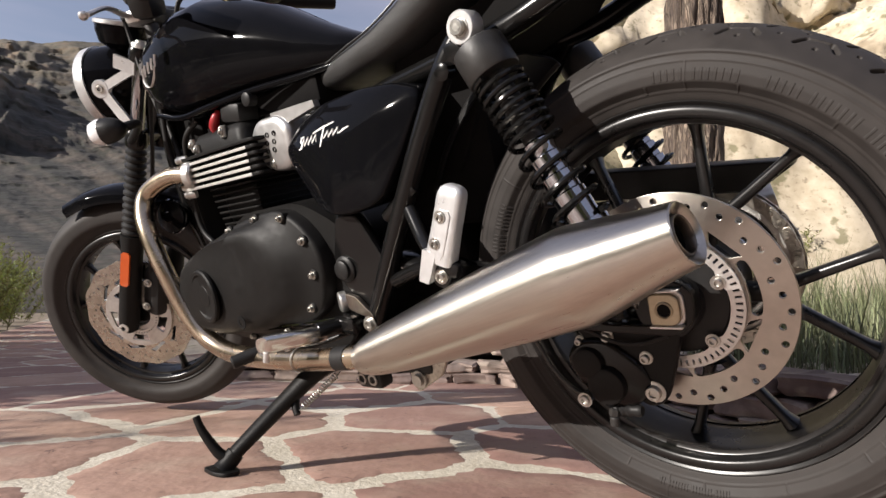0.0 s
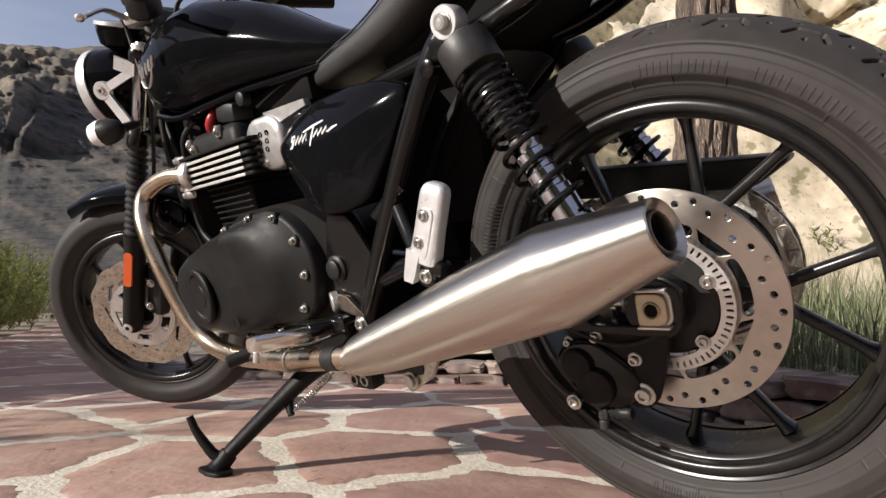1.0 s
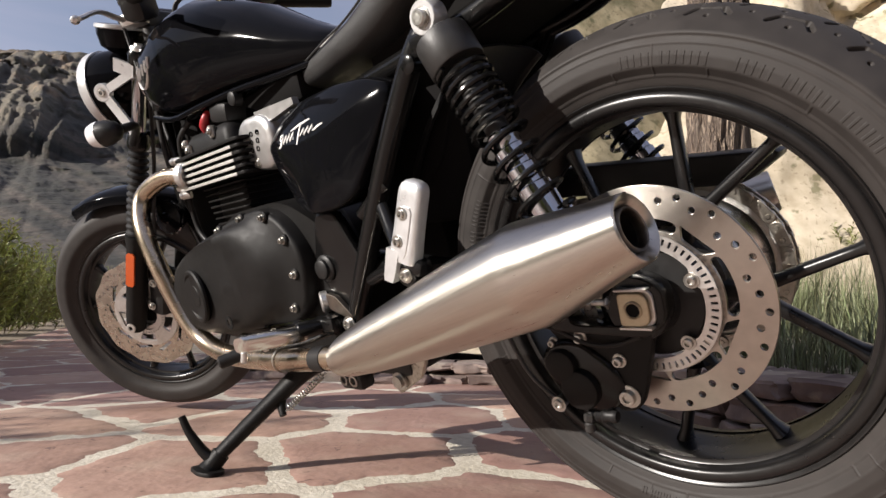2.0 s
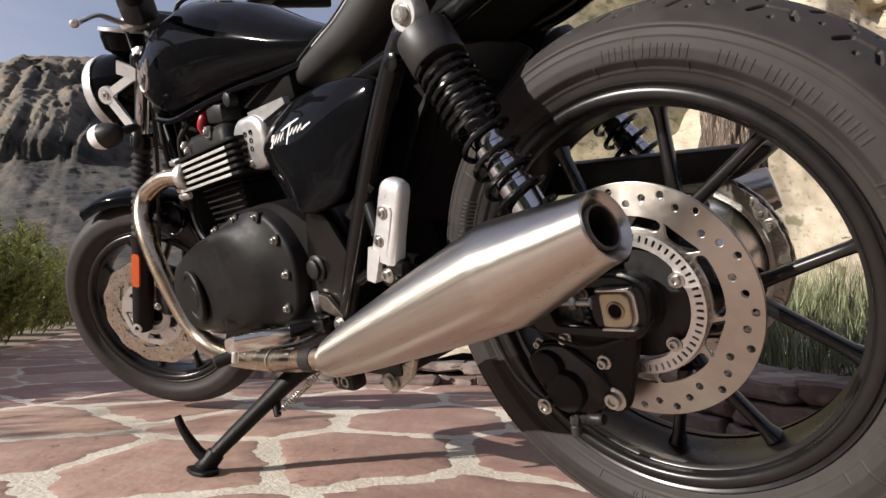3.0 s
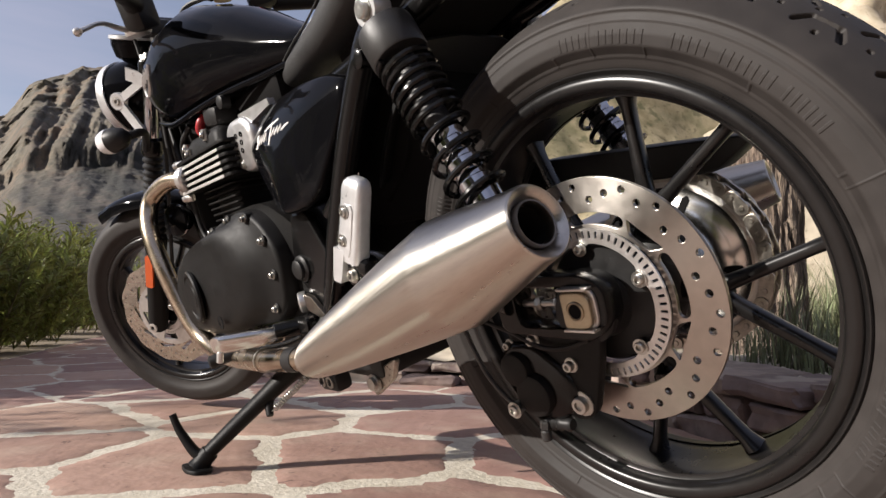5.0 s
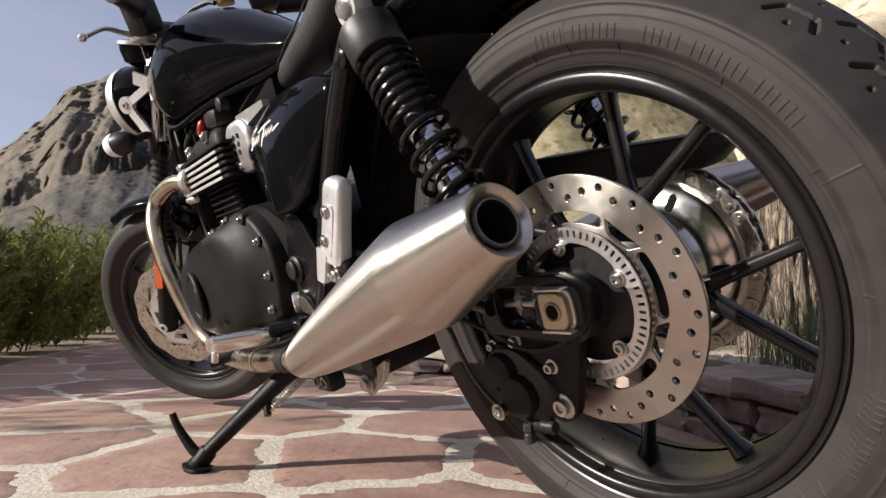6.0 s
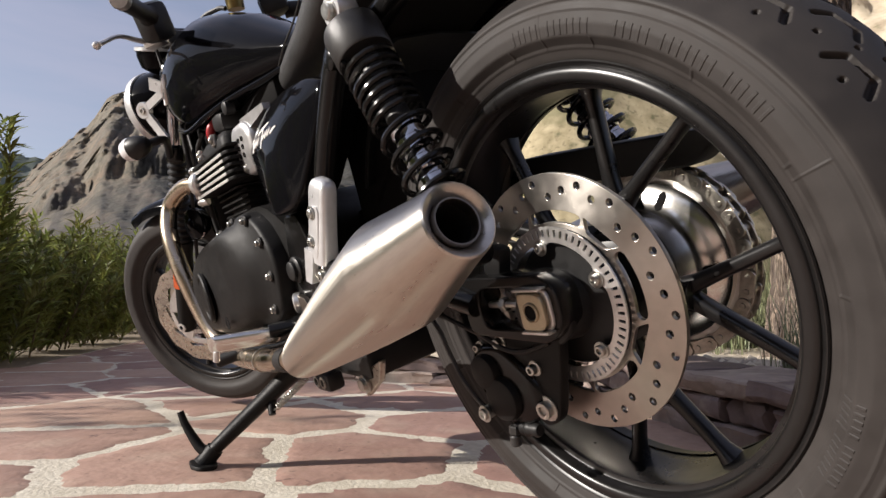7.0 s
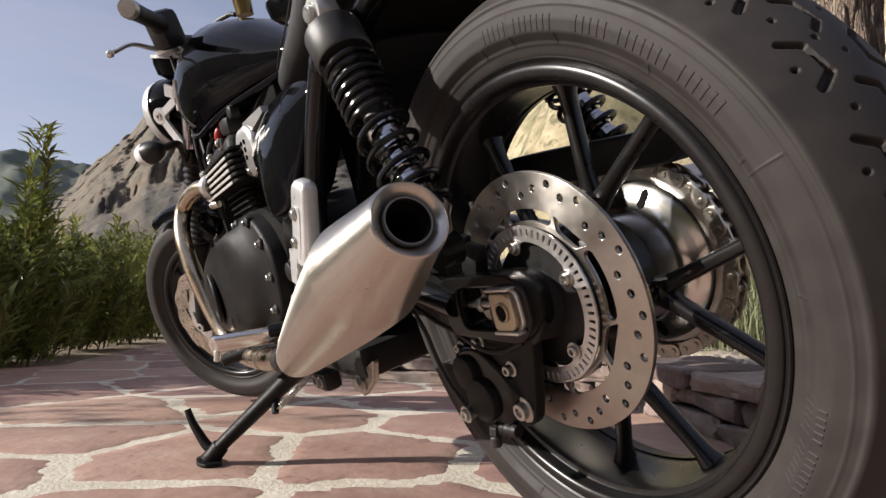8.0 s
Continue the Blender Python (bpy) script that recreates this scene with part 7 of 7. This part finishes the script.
def shade_tree(x, y, seed):
    """A small broad-leaved tree beside the path; its thin crown dapples the paving."""
    r = random.Random(seed)
    ob = tagged(new("olive_tree"), "small broad-leaved tree with a thin crown beside the path", "tree")
    ob.location = (x, y, -0.03)
    fork = Vector((0.06, 0.04, 0.85))
    part("trunk", tube([(0, 0, 0), (0.03, -0.02, 0.4), fork], [0.075, 0.055, 0.05], 12, 6), M_BARK, ob)
    pts = []
    for k in range(16):
        a, up = k * 2.4 + r.uniform(-0.4, 0.4), r.uniform(0.35, 1.35)
        tip = fork + Vector((math.cos(a), math.sin(a), 0)) * r.uniform(0.45, 1.25) + Vector((0, 0, up))
        part("limb", tube([fork - Vector((0, 0, 0.05)), fork.lerp(tip, 0.5) + Vector((0, 0, 0.10)), tip], [0.028, 0.016, 0.005], 7, 5), M_BARK, ob)
        for c in range(8):
            centre = fork.lerp(tip, r.uniform(0.6, 1.1)) + Vector((r.uniform(-1, 1), r.uniform(-1, 1), r.uniform(-0.7, 0.7))) * 0.34
            for q in range(26):
                off = Vector((r.gauss(0, 1), r.gauss(0, 1), r.gauss(0, 0.7))) * 0.038
                pts.append((centre + off, off.normalized() + Vector((0, 0, 0.2))))
    part("crown", leaf_cloud(pts, 0.07, 0.024, r, 0.2), M_LEAF, ob, smooth=False)
    return ob


shade_tree(-3.85, -3.40, 71)
# unseen tall hedge, added to close the sunward flank and darken reflections
for k in range(8):
    shrub(-9.0 + 2.6 * k, -10.2 - 0.5 * (k % 3), 2.9 + 0.3 * (k % 2), 3.4, 40, 2400, 200 + k, "unseen tall dark green hedge shrub added beyond the paving", 0.34, 0.11)


def grass(name, label, spots, seed):
    """Tufts of thin bent blades."""
    r = random.Random(seed)
    verts, faces = [], []
    for x, y, z, h, n, spread in spots:
        for k in range(n):
            a, d = r.uniform(0, math.tau), spread * r.random() ** 0.7
            p = Vector((x + math.cos(a) * d, y + math.sin(a) * d, z))
            L = h * r.uniform(0.35, 1.1)
            out = Vector((r.uniform(-1, 1), r.uniform(-1, 1), 0)) * 0.42
            s = Vector((-out.y, out.x, 0)).normalized() if out.length > 1e-3 else Vector((1, 0, 0))
            w = 0.0019 * r.uniform(0.6, 1.3)
            o = len(verts)
            m1, m2 = p + Vector((0, 0, L * 0.5)) + out * L * 0.3, p + Vector((0, 0, L * 0.92)) + out * L * 0.95
            verts += [p + s * w, p - s * w, m1 + s * w * 0.8, m1 - s * w * 0.8, m2]
            faces += [(o, o + 1, o + 3, o + 2), (o + 2, o + 3, o + 4)]
    me = bpy.data.meshes.new(name)
    me.from_pydata([tuple(v) for v in verts], [], faces)
    return tagged(part(name, me, M_GRASS, None, label, smooth=False), category="grass", kind="stuff")


rg = random.Random(5)
spots = []
for k in range(220):
    s, d = rg.uniform(-0.9, 3.2), 0.40 + 1.9 * rg.random()
    p = KERB_A + KERB_D * s + KERB_N * d
    spots.append((p.x, p.y, 0.12, rg.uniform(0.18, 0.60), 115, 0.17))
for k in range(150):
    s, d = 0.55 + 1.7 * rg.random() ** 0.8, 0.30 + 1.0 * rg.random()
    p = KERB_A + WALL_D * s + WALL_N * d
    spots.append((p.x, p.y, 0.11, rg.uniform(0.08, 0.34) + 0.10 * min(1.0, s - 0.5), 70, 0.09))
grass("grass_tufts", "tall dry green grass behind the kerb", spots, 3)

# loose gravel on the bed behind the kerb
gv, gf = [], []
for k in range(1800):
    s, d = rg.uniform(-0.05, 1.9), 0.15 + 0.75 * rg.random() ** 1.6
    p = KERB_A + WALL_D * s + WALL_N * d
    z = 0.118 + 0.02 * noise3(p.x * 5, p.y * 5)
    rr = 0.005 + 0.017 * rg.random() ** 3
    o = len(gv)
    for u, v, w in ((1, 0, 0), (0, 1, 0), (-1, 0, 0), (0, -1, 0), (0, 0, 0.7), (0, 0, -0.7), (0.7, 0.7, 0.3), (-0.7, 0.6, 0.3)):
        q = Vector((u, v, w)) * rr * rg.uniform(0.75, 1.25)
        gv.append((p.x + q.x, p.y + q.y, z + rr * 0.4 + q.z))
    for f in ((0, 6, 4), (6, 1, 4), (1, 7, 4), (7, 2, 4), (2, 3, 4), (3, 0, 4), (0, 1, 6), (1, 2, 7), (1, 0, 5), (2, 1, 5), (3, 2, 5), (0, 3, 5)):
        gf.append(tuple(o + i for i in f))
me = bpy.data.meshes.new("gravel")
me.from_pydata(gv, [], gf)
tagged(part("gravel", me, M_GRAVEL, None, "loose pale gravel behind the kerb", smooth=False), category="gravel", kind="stuff")

# ---- pine ----
pine = tagged(new("pine_tree"), "pine tree with a bare reddish-brown flaky trunk", "tree")
pine.location = (-0.540, 1.693, 0.05)
secs = []
for k in range(190):
    z = 4.6 * (k / 189) ** 1.35
    r0 = 0.110 + 0.04 * math.exp(-z * 5) - 0.009 * z
    ring = []
    for q in range(110):
        a = q * math.tau / 110
        ca, sa = math.cos(a), math.sin(a)
        w = noise.voronoi(Vector((ca * 2.6 + 0.3 * noise3(ca * 3, sa * 3, z * 4), sa * 2.6, z * 3.2)))[0]
        r1 = r0 + 0.016 * min(1, (w[1] - w[0]) * 3.5) + 0.007 * noise3(ca * 9, sa * 9, z * 9)
        ring.append(Vector((r1 * ca + 0.027 * z, r1 * sa + 0.036 * z, z)))
    secs.append(ring)
part("trunk", loft(secs), M_BARK, pine, "flaky reddish bark", sharp=60)
rp = random.Random(11)
pts = []
for k in range(13):
    z, a = 3.4 + 0.1 * k, rp.uniform(0, math.tau)
    base = Vector((0.027 * z, 0.036 * z, z))
    tip = base + Vector((math.cos(a), math.sin(a), 0.35)) * rp.uniform(0.7, 1.3)
    part("limb", tube([base, base.lerp(tip, 0.5) + Vector((0, 0, 0.05)), tip], [0.03, 0.02, 0.008], 6, 4), M_BARK, pine)
    for q in range(260):
        f = rp.uniform(0.35, 1.05)
        p = base.lerp(tip, f) + Vector((rp.uniform(-1, 1), rp.uniform(-1, 1), rp.uniform(-0.6, 0.8))) * 0.22
        pts.append((p, Vector((rp.uniform(-1, 1), rp.uniform(-1, 1), 0.6))))
part("foliage", leaf_cloud(pts, 0.14, 0.012, rp, 0.1), M_LEAF, pine, smooth=False)
